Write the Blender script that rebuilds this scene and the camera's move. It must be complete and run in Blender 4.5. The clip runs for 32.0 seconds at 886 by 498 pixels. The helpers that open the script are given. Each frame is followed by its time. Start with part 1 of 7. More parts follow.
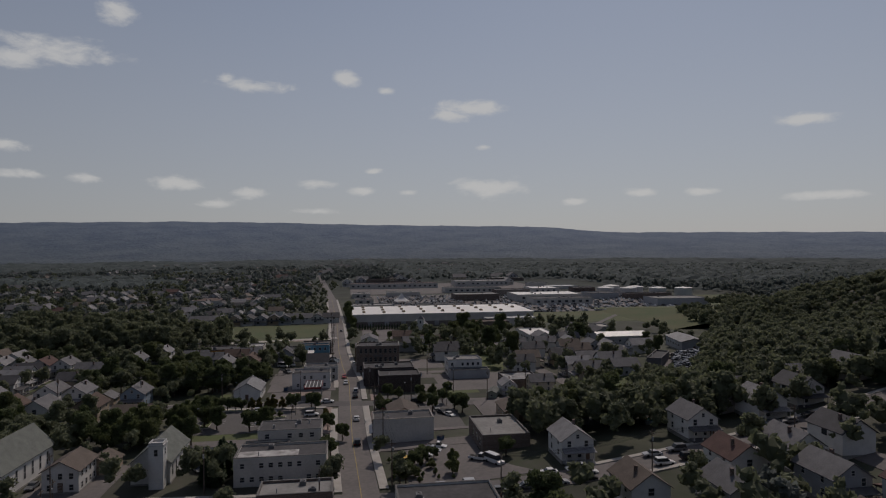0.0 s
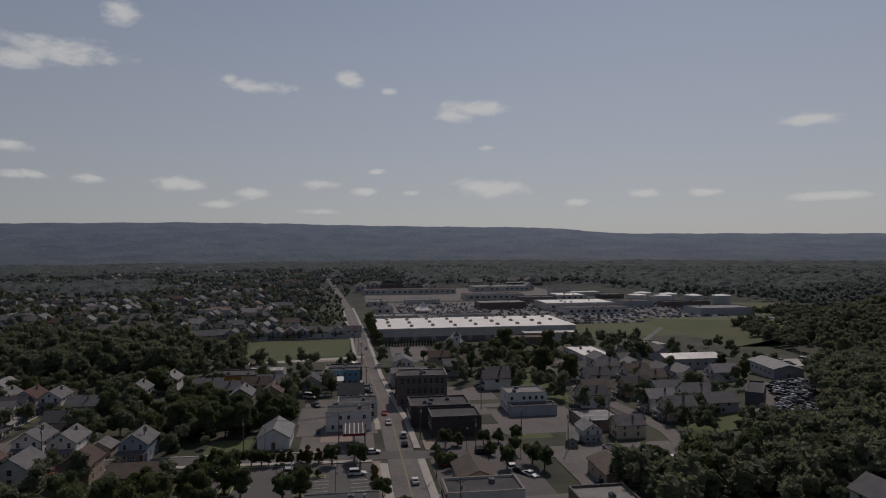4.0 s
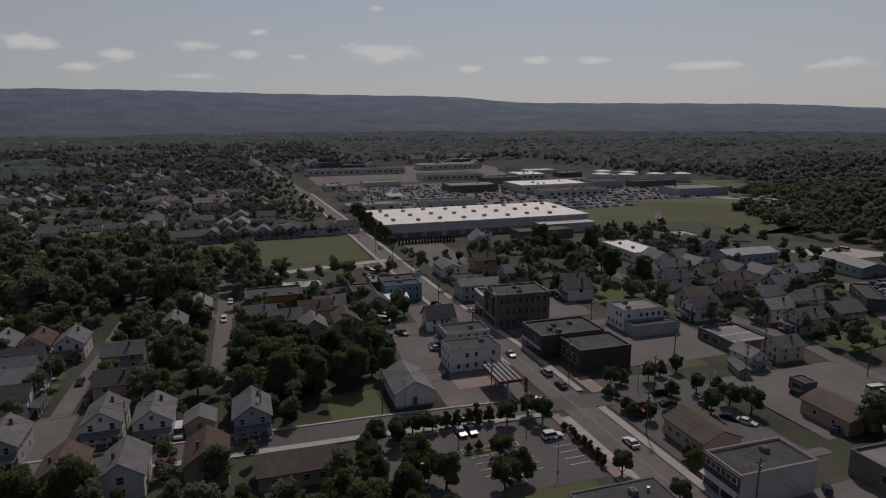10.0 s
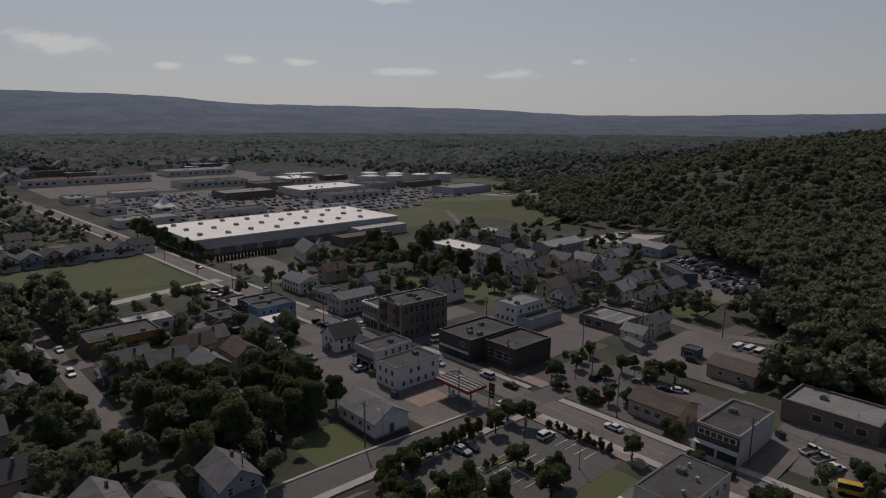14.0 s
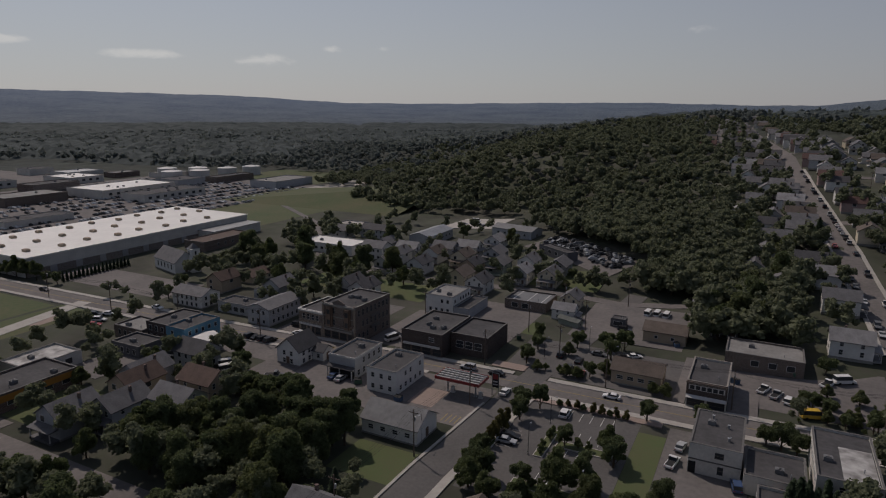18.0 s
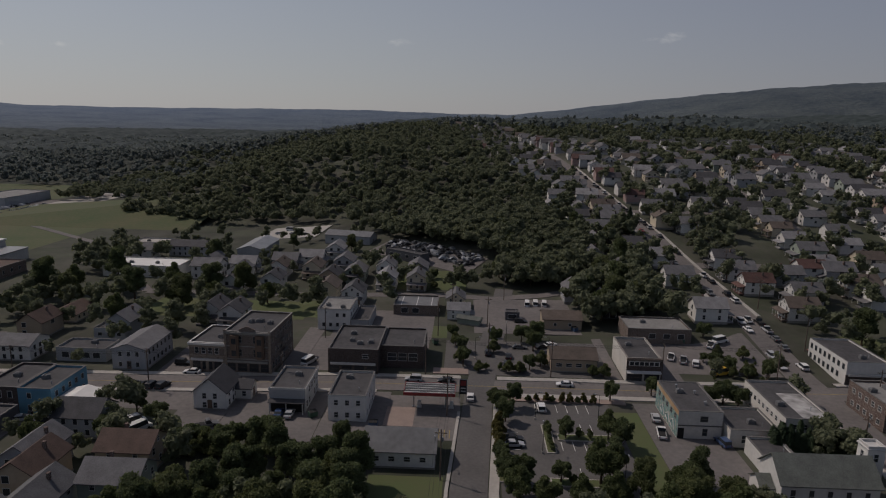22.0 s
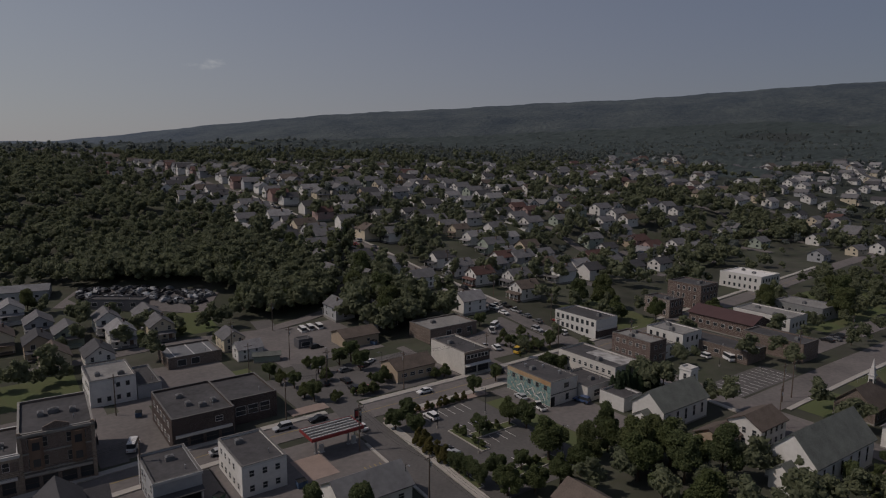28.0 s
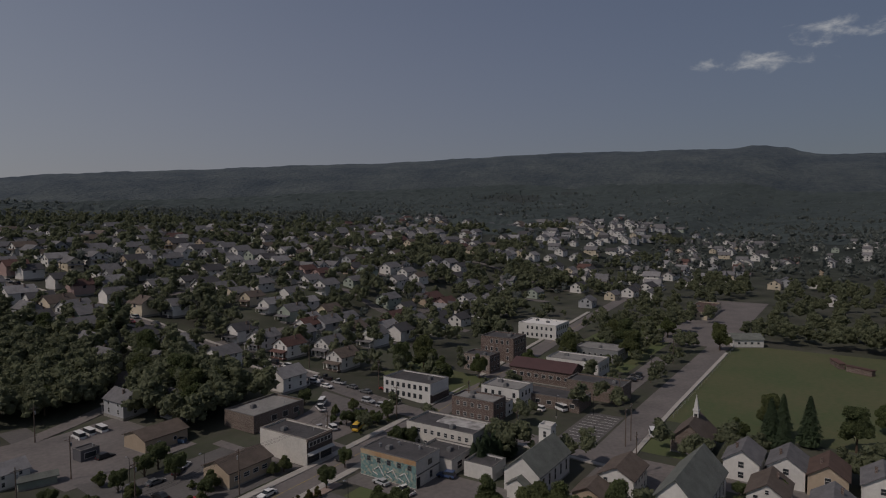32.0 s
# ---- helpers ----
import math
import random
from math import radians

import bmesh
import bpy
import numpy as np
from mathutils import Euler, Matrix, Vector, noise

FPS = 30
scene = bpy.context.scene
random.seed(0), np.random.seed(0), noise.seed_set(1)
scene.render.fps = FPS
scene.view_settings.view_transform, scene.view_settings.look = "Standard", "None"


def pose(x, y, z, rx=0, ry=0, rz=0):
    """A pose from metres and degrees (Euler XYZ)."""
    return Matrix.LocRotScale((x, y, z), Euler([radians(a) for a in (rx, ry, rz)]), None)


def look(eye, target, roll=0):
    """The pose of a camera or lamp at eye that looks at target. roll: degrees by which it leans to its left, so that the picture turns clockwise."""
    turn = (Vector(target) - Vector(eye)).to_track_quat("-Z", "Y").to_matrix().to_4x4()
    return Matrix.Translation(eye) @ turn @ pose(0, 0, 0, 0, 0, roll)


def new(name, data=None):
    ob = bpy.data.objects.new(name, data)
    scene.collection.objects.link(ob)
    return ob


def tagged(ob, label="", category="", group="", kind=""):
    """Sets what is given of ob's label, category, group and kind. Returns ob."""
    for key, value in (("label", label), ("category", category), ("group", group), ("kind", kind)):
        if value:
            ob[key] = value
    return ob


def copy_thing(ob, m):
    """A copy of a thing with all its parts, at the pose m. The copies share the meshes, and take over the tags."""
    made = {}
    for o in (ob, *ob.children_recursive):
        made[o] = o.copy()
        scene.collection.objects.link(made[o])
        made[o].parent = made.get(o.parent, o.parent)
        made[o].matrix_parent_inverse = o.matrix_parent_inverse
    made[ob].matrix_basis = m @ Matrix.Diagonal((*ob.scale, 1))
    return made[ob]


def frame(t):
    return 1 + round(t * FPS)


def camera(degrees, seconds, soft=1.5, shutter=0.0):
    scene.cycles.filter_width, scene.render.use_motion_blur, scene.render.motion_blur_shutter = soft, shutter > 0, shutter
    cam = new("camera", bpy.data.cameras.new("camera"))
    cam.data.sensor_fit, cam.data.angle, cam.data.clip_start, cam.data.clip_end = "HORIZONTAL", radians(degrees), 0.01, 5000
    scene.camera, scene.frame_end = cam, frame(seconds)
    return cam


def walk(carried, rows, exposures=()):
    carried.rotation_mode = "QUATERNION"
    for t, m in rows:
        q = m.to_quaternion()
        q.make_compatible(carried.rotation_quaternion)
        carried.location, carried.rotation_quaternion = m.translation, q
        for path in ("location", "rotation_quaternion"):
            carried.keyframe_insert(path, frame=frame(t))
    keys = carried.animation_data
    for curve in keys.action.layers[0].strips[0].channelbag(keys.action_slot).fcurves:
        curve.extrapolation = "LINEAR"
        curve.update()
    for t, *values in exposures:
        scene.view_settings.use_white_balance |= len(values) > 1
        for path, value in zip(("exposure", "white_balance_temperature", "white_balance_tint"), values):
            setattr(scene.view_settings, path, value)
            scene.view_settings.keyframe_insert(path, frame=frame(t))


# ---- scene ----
cam = camera(69.1, 32.0, soft=1.15)
PATH = [
    (0.0, look((235.87, 0.69, 56.38), (136.88, 14.91, 56.10), -0.38)),
    (0.5, look((229.66, 0.55, 56.90), (130.63, 14.45, 56.57), -0.36)),
    (1.0, look((223.46, 0.18, 57.37), (124.41, 13.95, 56.97), -0.33)),
    (1.5, look((217.23, -0.79, 57.86), (118.19, 13.02, 57.30), -0.33)),
    (2.0, look((211.49, -2.28, 57.93), (112.45, 11.52, 57.62), -0.32)),
    (2.5, look((205.84, -4.14, 58.32), (106.80, 9.62, 58.10), -0.34)),
    (3.0, look((200.23, -6.44, 58.94), (101.18, 7.28, 58.76), -0.35)),
    (3.5, look((194.93, -9.47, 59.78), (95.88, 4.28, 59.59), -0.34)),
    (5.5, look((174.77, -27.13, 64.05), (75.82, -12.70, 63.14), -0.16)),
    (6.0, look((169.38, -31.89, 64.58), (70.49, -17.43, 61.11), -0.15)),
    (6.5, look((164.14, -36.85, 65.35), (65.48, -22.47, 57.66), -0.13)),
    (7.0, look((159.12, -41.86, 65.88), (60.53, -27.50, 57.23), -0.15)),
    (7.5, look((154.52, -47.08, 66.67), (55.97, -32.55, 57.95), -0.17)),
    (8.0, look((150.28, -52.82, 67.57), (51.81, -37.77, 58.81), -0.16)),
    (8.5, look((146.17, -58.98, 68.74), (47.90, -42.72, 59.85), -0.13)),
    (9.0, look((141.96, -65.00, 69.77), (44.36, -46.31, 58.59), -0.15)),
    (9.5, look((138.24, -69.67, 70.06), (42.92, -45.29, 52.22), -0.25)),
    (10.0, look((134.43, -74.74, 70.42), (40.94, -45.62, 50.09), -0.32)),
    (10.5, look((130.51, -80.35, 70.99), (38.08, -47.97, 50.78), -0.29)),
    (11.0, look((126.42, -86.32, 71.62), (35.09, -50.96, 51.40), -0.21)),
    (11.5, look((122.42, -92.60, 72.10), (32.12, -54.81, 51.65), -0.09)),
    (12.0, look((118.63, -99.06, 72.55), (29.01, -59.82, 51.84), 0.03)),
    (12.5, look((114.95, -105.49, 72.81), (25.58, -65.77, 51.94), 0.12)),
    (13.0, look((110.93, -110.89, 72.74), (23.56, -66.89, 51.99), 0.20)),
    (13.5, look((105.34, -115.79, 71.94), (25.34, -59.36, 51.55), 0.28)),
    (14.0, look((99.87, -120.76, 71.29), (27.34, -54.91, 51.23), 0.32)),
    (14.5, look((94.77, -125.66, 71.17), (29.25, -52.78, 51.28), 0.39)),
    (16.5, look((75.08, -145.32, 73.94), (21.71, -63.57, 52.25), 0.32)),
    (17.0, look((68.40, -149.02, 73.94), (19.71, -64.40, 52.29), 0.35)),
    (17.5, look((61.58, -152.50, 73.68), (15.99, -66.14, 52.17), 0.41)),
    (18.0, look((54.24, -155.49, 73.67), (10.27, -68.33, 51.99), 0.50)),
    (18.5, look((47.23, -157.91, 73.69), (8.04, -68.49, 52.07), 0.55)),
    (19.0, look((39.89, -159.34, 73.32), (14.16, -65.05, 52.16), 0.60)),
    (19.5, look((32.70, -160.41, 72.94), (18.16, -63.71, 52.01), 0.65)),
    (20.0, look((25.17, -161.24, 72.62), (17.18, -63.75, 51.85), 0.76)),
    (20.5, look((17.78, -161.75, 72.34), (11.40, -64.11, 51.68), 0.90)),
    (21.0, look((10.54, -161.93, 71.73), (4.55, -64.23, 51.27), 1.00)),
    (21.5, look((3.29, -162.04, 71.12), (-2.10, -64.27, 50.83), 1.10)),
    (22.0, look((-4.08, -161.94, 70.66), (-7.42, -64.04, 50.58), 1.26)),
    (22.5, look((-11.32, -161.68, 70.23), (-12.74, -63.71, 50.23), 1.34)),
    (23.0, look((-18.19, -161.32, 69.73), (-18.36, -63.31, 49.89), 1.39)),
    (23.5, look((-24.74, -160.64, 69.26), (-22.69, -62.60, 49.64), 1.37)),
    (24.0, look((-31.17, -159.29, 68.65), (-21.47, -61.63, 49.43), 1.26)),
    (24.5, look((-37.40, -157.76, 68.00), (-22.80, -60.65, 49.16), 1.16)),
    (25.0, look((-43.76, -156.08, 67.41), (-26.10, -59.43, 48.79), 1.10)),
    (25.5, look((-50.11, -153.74, 67.32), (-30.05, -57.51, 48.95), 1.05)),
    (26.0, look((-56.03, -150.93, 67.82), (-28.08, -56.46, 50.68), 0.92)),
    (26.5, look((-60.38, -147.36, 68.33), (-15.83, -59.34, 51.98), 0.74)),
    (28.5, look((-73.89, -134.55, 66.38), (-15.84, -54.61, 50.92), 0.26)),
    (29.0, look((-76.21, -130.25, 66.25), (-17.96, -50.46, 50.75), 0.19)),
    (29.5, look((-77.91, -125.52, 66.25), (-19.57, -45.78, 50.85), 0.20)),
    (30.0, look((-79.10, -121.23, 66.38), (-19.93, -41.29, 55.97), 0.19)),
    (30.5, look((-79.72, -117.53, 66.44), (-19.87, -37.86, 58.11), 0.18)),
    (31.0, look((-79.05, -114.50, 66.44), (-13.65, -39.33, 58.03), 0.15)),
    (31.5, look((-77.47, -112.28, 66.16), (-0.85, -48.38, 59.34), -0.06)),
    (32.0, look((-75.58, -110.49, 65.79), (8.31, -56.38, 59.79), -0.18)),
]
walk(cam, PATH, exposures=[(0.0, -0.38), (6, -0.36), (13, -0.28), (18, -0.24), (24, -0.33), (28, -0.40), (32, -0.46)])

# ---- light: a hazy summer sky, the sun high over the far end of the main street ----
SUN_AZ, SUN_EL = -63.0, 50.0  # degrees clockwise from +y, and above the ground
world = bpy.data.worlds.new("summer_sky")
scene.world = world
world.use_nodes = True
wt = world.node_tree
wt.nodes.clear()


def wn(kind, **inputs):
    n = wt.nodes.new(kind)
    for k, v in inputs.items():
        n.inputs[k].default_value = v
    return n


sky = wn("ShaderNodeTexSky")
sky.sky_type = "NISHITA"
sky.sun_disc = False
sky.sun_elevation = radians(SUN_EL)
sky.sun_rotation = radians(SUN_AZ)
sky.air_density, sky.dust_density, sky.ozone_density = 0.82, 0.4, 1.2
# clouds: fair-weather cumulus; each one's bearing, height, half width and half height in degrees, and its thinness
LOW_CLOUDS = (
    (-115.2, 5.7, 1.8, 0.39, 0.3), (-110.9, 5.6, 1.3, 0.39, 0.45), (-104.2, 5.5, 2.1, 0.60, 0.2), (-98.4, 4.7, 1.6, 0.43, 0.45), (-92.9, 5.6, 1.7, 0.39, 0.3), (-88.0, 6.7, 0.7, 0.26, 0.3),
    (-89.0, 5.0, 1.2, 0.39, 0.45), (-77.7, 5.3, 3.1, 0.81, 0.1), (-70.3, 3.9, 1.0, 0.30, 0.4), (-64.9, 4.5, 1.6, 0.39, 0.25), (-59.6, 4.5, 1.4, 0.34, 0.25), (-51.2, 3.8, 2.7, 0.39, 0.2),
    (-85.0, 4.9, 0.9, 0.34, 0.5), (-101.1, 3.9, 1.7, 0.39, 0.5), (-93.2, 3.2, 2.1, 0.30, 0.55), (-42.1, 3.6, 1.9, 0.51, 0.2), (-36.3, 4.6, 0.8, 0.30, 0.35))
HIGH_CLOUDS = (
    (-113.3, 14.8, 4.3, 1.11, 0.25), (-115.5, 14.1, 2.1, 0.86, 0.15), (-108.5, 18.2, 1.8, 0.86, 0.4), (-98.1, 13.6, 3.2, 0.51, 0.45), (-100.4, 14.1, 0.7, 0.43, 0.35), (-90.4, 14.5, 1.3, 0.73, 0.15),
    (-86.7, 13.6, 0.8, 0.30, 0.5), (-79.4, 12.1, 3.1, 0.73, 0.0), (-81.2, 11.6, 1.9, 0.60, 0.1), (-52.5, 9.7, 2.1, 0.56, 0.1), (-115.9, 7.8, 1.3, 0.51, 0.45), (-78.2, 8.8, 0.7, 0.30, 0.5),
    (-32.2, 4.7, 1.2, 0.26, 0.8), (-5.7, 6.1, 1.9, 0.34, 0.9), (16.0, 6.5, 1.7, 0.47, 0.72), (82.5, 11.5, 4.7, 0.94, 0.9), (88.2, 13.1, 3.9, 1.11, 0.88))
tc = wn("ShaderNodeTexCoord")
sep = wn("ShaderNodeSeparateXYZ")
wt.links.new(tc.outputs["Generated"], sep.inputs[0])


def wmath(op, *args):
    n = wt.nodes.new("ShaderNodeMath")
    n.operation = op
    for k, v in enumerate(args):
        if isinstance(v, (int, float)):
            n.inputs[k].default_value = v
        else:
            wt.links.new(v, n.inputs[k])
    return n.outputs[0]


bearing = wn("ShaderNodeCombineXYZ", Z=1.0)
wt.links.new(wmath("ARCTAN2", sep.outputs["X"], sep.outputs["Y"]), bearing.inputs["X"])
wt.links.new(wmath("ARCSINE", sep.outputs["Z"]), bearing.inputs["Y"])
nearest = 9.0
for az, el, wide, tall, thin in LOW_CLOUDS + HIGH_CLOUDS:
    kx, ky = 1 / radians(wide), 1 / radians(tall)
    off = wn("ShaderNodeVectorMath")
    off.operation = "MULTIPLY_ADD"
    off.inputs[1].default_value = (kx, ky, 0)
    off.inputs[2].default_value = (-radians(az) * kx, -radians(el) * ky, thin)
    wt.links.new(bearing.outputs[0], off.inputs[0])
    size = wn("ShaderNodeVectorMath")
    size.operation = "LENGTH"
    wt.links.new(off.outputs[0], size.inputs[0])
    nearest = wmath("MINIMUM", size.outputs["Value"], nearest)
deck = wn("ShaderNodeVectorMath")
deck.operation = "MULTIPLY"
deck.inputs[1].default_value = (24.0, 52.0, 0.0)
wt.links.new(bearing.outputs[0], deck.inputs[0])
cloud = wn("ShaderNodeTexNoise", Scale=1.0, Detail=8.0, Roughness=0.6, Distortion=0.3)
wt.links.new(deck.outputs[0], cloud.inputs["Vector"])
ramp = wn("ShaderNodeMapRange")
ramp.interpolation_type = "SMOOTHSTEP"
ramp.inputs["From Min"].default_value, ramp.inputs["From Max"].default_value = 0.0, 1.0
ramp.inputs["To Min"].default_value, ramp.inputs["To Max"].default_value = 0.0, 0.78
wt.links.new(wmath("ADD", wmath("SUBTRACT", 1.25, nearest), wmath("MULTIPLY_ADD", cloud.outputs["Fac"], 2.4, -1.2)), ramp.inputs["Value"])
# summer haze whitens the sky towards the horizon
low = wn("ShaderNodeMapRange")
low.inputs["From Min"].default_value, low.inputs["From Max"].default_value = -0.02, 0.36
low.inputs["To Min"].default_value, low.inputs["To Max"].default_value = 0.86, 0.42
wt.links.new(sep.outputs["Z"], low.inputs["Value"])
hazy = wn("ShaderNodeMixRGB")
# the haze is brighter on the sun's side of the valley
glow = wn("ShaderNodeMapRange")
glow.inputs["From Min"].default_value, glow.inputs["From Max"].default_value = -1.0, 1.0
glow.inputs["To Min"].default_value, glow.inputs["To Max"].default_value = 0.24, 1.22
toward = wn("ShaderNodeVectorMath")
toward.operation = "DOT_PRODUCT"
toward.inputs[1].default_value = (math.sin(radians(SUN_AZ)), math.cos(radians(SUN_AZ)), 0)
wt.links.new(tc.outputs["Generated"], toward.inputs[0])
wt.links.new(toward.outputs["Value"], glow.inputs["Value"])
veil = wn("ShaderNodeVectorMath")
veil.operation = "SCALE"
tint = wn("ShaderNodeMixRGB", Color1=(4.66, 4.36, 5.25, 1), Color2=(4.56, 4.46, 4.62, 1))
warm = wn("ShaderNodeMapRange")
warm.inputs["From Min"].default_value, warm.inputs["From Max"].default_value = -0.6, 0.6
wt.links.new(toward.outputs["Value"], warm.inputs["Value"])
wt.links.new(warm.outputs[0], tint.inputs[0])
wt.links.new(tint.outputs[0], veil.inputs[0])
wt.links.new(glow.outputs[0], veil.inputs["Scale"])
thin_east = wn("ShaderNodeMapRange")
thin_east.inputs["From Min"].default_value, thin_east.inputs["From Max"].default_value = -0.7, 0.7
thin_east.inputs["To Min"].default_value, thin_east.inputs["To Max"].default_value = 1.0, 1.05
wt.links.new(toward.outputs["Value"], thin_east.inputs["Value"])
wt.links.new(wmath("MULTIPLY", low.outputs[0], thin_east.outputs[0]), hazy.inputs[0])
wt.links.new(sky.outputs[0], hazy.inputs[1])
wt.links.new(veil.outputs[0], hazy.inputs[2])
mixw = wn("ShaderNodeMixRGB", Color2=(8.0, 7.9, 7.8, 1))
wt.links.new(ramp.outputs[0], mixw.inputs[0])
wt.links.new(hazy.outputs[0], mixw.inputs[1])
bgw = wn("ShaderNodeBackground", Strength=0.08)
wt.links.new(mixw.outputs[0], bgw.inputs[0])
outw = wn("ShaderNodeOutputWorld")
wt.links.new(bgw.outputs[0], outw.inputs[0])

sun_data = bpy.data.lights.new("sun", "SUN")
sun_data.energy, sun_data.angle, sun_data.color = 2.45, radians(0.9), (1.0, 0.865, 0.785)
sun_ob = new("sun", sun_data)
sa, se = radians(SUN_AZ), radians(SUN_EL)
sun_ob.matrix_world = look((math.sin(sa) * math.cos(se) * 500, math.cos(sa) * math.cos(se) * 500, math.sin(se) * 500), (0, 0, 0))


# ---- materials ----
def material(name, colour, rough=0.8, vary=0.25, grain=3.0, stain=0.25, bump=0.2, metal=0.0, second=None, per_object=0.0):
    """A surface with grain and large stains; per_object shifts the tone from thing to thing."""
    m = bpy.data.materials.new(name)
    m.use_nodes = True
    nt = m.node_tree
    b = nt.nodes["Principled BSDF"]
    b.inputs["Roughness"].default_value, b.inputs["Metallic"].default_value = rough, metal
    b.inputs["Specular IOR Level"].default_value = 0.3
    co = nt.nodes.new("ShaderNodeTexCoord")
    geo = nt.nodes.new("ShaderNodeNewGeometry")
    n1, n2 = nt.nodes.new("ShaderNodeTexNoise"), nt.nodes.new("ShaderNodeTexNoise")
    n1.inputs["Scale"].default_value, n1.inputs["Detail"].default_value = grain, 6
    n2.inputs["Scale"].default_value, n2.inputs["Detail"].default_value = stain, 4
    nt.links.new(geo.outputs["Position"], n1.inputs["Vector"])
    nt.links.new(geo.outputs["Position"], n2.inputs["Vector"])
    c = Vector(colour)
    c2 = Vector(second) if second else c * (1 - vary)
    r = nt.nodes.new("ShaderNodeMixRGB")
    r.inputs[1].default_value, r.inputs[2].default_value = (*(c * (1 + vary * 0.3)), 1), (*c2, 1)
    f = nt.nodes.new("ShaderNodeMapRange")
    f.inputs["From Min"].default_value, f.inputs["From Max"].default_value = 0.35, 0.68
    add = nt.nodes.new("ShaderNodeMath")
    add.operation = "MULTIPLY_ADD"
    add.inputs[1].default_value = 0.45
    half = nt.nodes.new("ShaderNodeMath")
    half.operation = "MULTIPLY"
    half.inputs[1].default_value = 0.55
    nt.links.new(n1.outputs["Fac"], add.inputs[0])
    nt.links.new(n2.outputs["Fac"], half.inputs[0])
    nt.links.new(half.outputs[0], add.inputs[2])
    nt.links.new(add.outputs[0], f.inputs["Value"])
    nt.links.new(f.outputs[0], r.inputs[0])
    last = r.outputs[0]
    if per_object:
        oi = nt.nodes.new("ShaderNodeObjectInfo")
        hs = nt.nodes.new("ShaderNodeHueSaturation")
        mr = nt.nodes.new("ShaderNodeMapRange")
        mr.inputs["To Min"].default_value, mr.inputs["To Max"].default_value = 1 - per_object, 1 + per_object * 0.7
        nt.links.new(oi.outputs["Random"], mr.inputs["Value"])
        nt.links.new(mr.outputs[0], hs.inputs["Value"])
        nt.links.new(last, hs.inputs["Color"])
        last = hs.outputs[0]
    nt.links.new(last, b.inputs["Base Color"])
    if bump:
        bp = nt.nodes.new("ShaderNodeBump")
        bp.inputs["Strength"].default_value, bp.inputs["Distance"].default_value = bump, 0.05
        nt.links.new(n1.outputs["Fac"], bp.inputs["Height"])
        nt.links.new(bp.outputs[0], b.inputs["Normal"])
    return m


def lined(m, scale, direction="Z", strength=0.35, depth=0.03):
    """Adds fine parallel courses (siding boards, shingle rows, metal ribs) to a material's relief."""
    nt = m.node_tree
    b = nt.nodes["Principled BSDF"]
    co = nt.nodes.new("ShaderNodeTexCoord")
    w = nt.nodes.new("ShaderNodeTexWave")
    w.wave_profile, w.bands_direction = "SAW", direction
    w.inputs["Scale"].default_value = scale
    w.inputs["Distortion"].default_value = 0.15
    nt.links.new(co.outputs["Object"], w.inputs["Vector"])
    bp = nt.nodes.new("ShaderNodeBump")
    bp.inputs["Strength"].default_value, bp.inputs["Distance"].default_value = strength, depth
    nt.links.new(w.outputs["Fac"], bp.inputs["Height"])
    nt.links.new(bp.outputs[0], b.inputs["Normal"])
    return m


def masonry(name, colour, mortar, rough=0.85):
    m = material(name, colour, rough, 0.3, 2.0, 0.3, 0.0)
    nt = m.node_tree
    b = nt.nodes["Principled BSDF"]
    src = b.inputs["Base Color"].links[0].from_socket
    co = nt.nodes.new("ShaderNodeTexCoord")
    br = nt.nodes.new("ShaderNodeTexBrick")
    br.inputs["Scale"].default_value = 1.0
    br.inputs["Brick Width"].default_value, br.inputs["Row Height"].default_value = 0.45, 0.15
    br.inputs["Mortar Size"].default_value = 0.014
    br.inputs["Mortar"].default_value = (*mortar, 1)
    rot = nt.nodes.new("ShaderNodeMapping")
    rot.inputs["Rotation"].default_value = (radians(90), 0, 0)
    nt.links.new(co.outputs["Object"], rot.inputs["Vector"])
    nt.links.new(rot.outputs[0], br.inputs["Vector"])
    dk = nt.nodes.new("ShaderNodeMixRGB")
    dk.blend_type = "MULTIPLY"
    dk.inputs[0].default_value = 1.0
    dk.inputs[2].default_value = (0.7, 0.68, 0.66, 1)
    nt.links.new(src, br.inputs["Color1"])
    nt.links.new(src, dk.inputs[1])
    nt.links.new(dk.outputs[0], br.inputs["Color2"])
    nt.links.new(br.outputs["Color"], b.inputs["Base Color"])
    return m


SIDING = {}
for key, col in (("white", (0.62, 0.61, 0.58)), ("cream", (0.52, 0.46, 0.35)), ("grey", (0.34, 0.35, 0.36)), ("blue", (0.26, 0.33, 0.40)),
                 ("tan", (0.38, 0.31, 0.23)), ("brown", (0.16, 0.11, 0.08)), ("sage", (0.28, 0.32, 0.27)), ("dark", (0.10, 0.10, 0.11)), ("pink", (0.33, 0.24, 0.22))):
    SIDING[key] = lined(material("siding_" + key, col, 0.6, 0.14, 1.5, 0.35, 0, per_object=0.12), 1.6, "Z", 0.5, 0.02)
ROOF = {}
for key, col in (("grey", (0.140, 0.138, 0.142)), ("dark", (0.070, 0.069, 0.073)), ("brown", (0.112, 0.090, 0.075)), ("red", (0.100, 0.056, 0.048)),
                 ("pale", (0.225, 0.222, 0.225)), ("rust", (0.092, 0.062, 0.050)), ("green", (0.135, 0.145, 0.13))):
    ROOF[key] = lined(material("shingles_" + key, col, 0.85, 0.35, 4.0, 0.5, 0, per_object=0.15), 2.2, "Z", 0.5, 0.02)
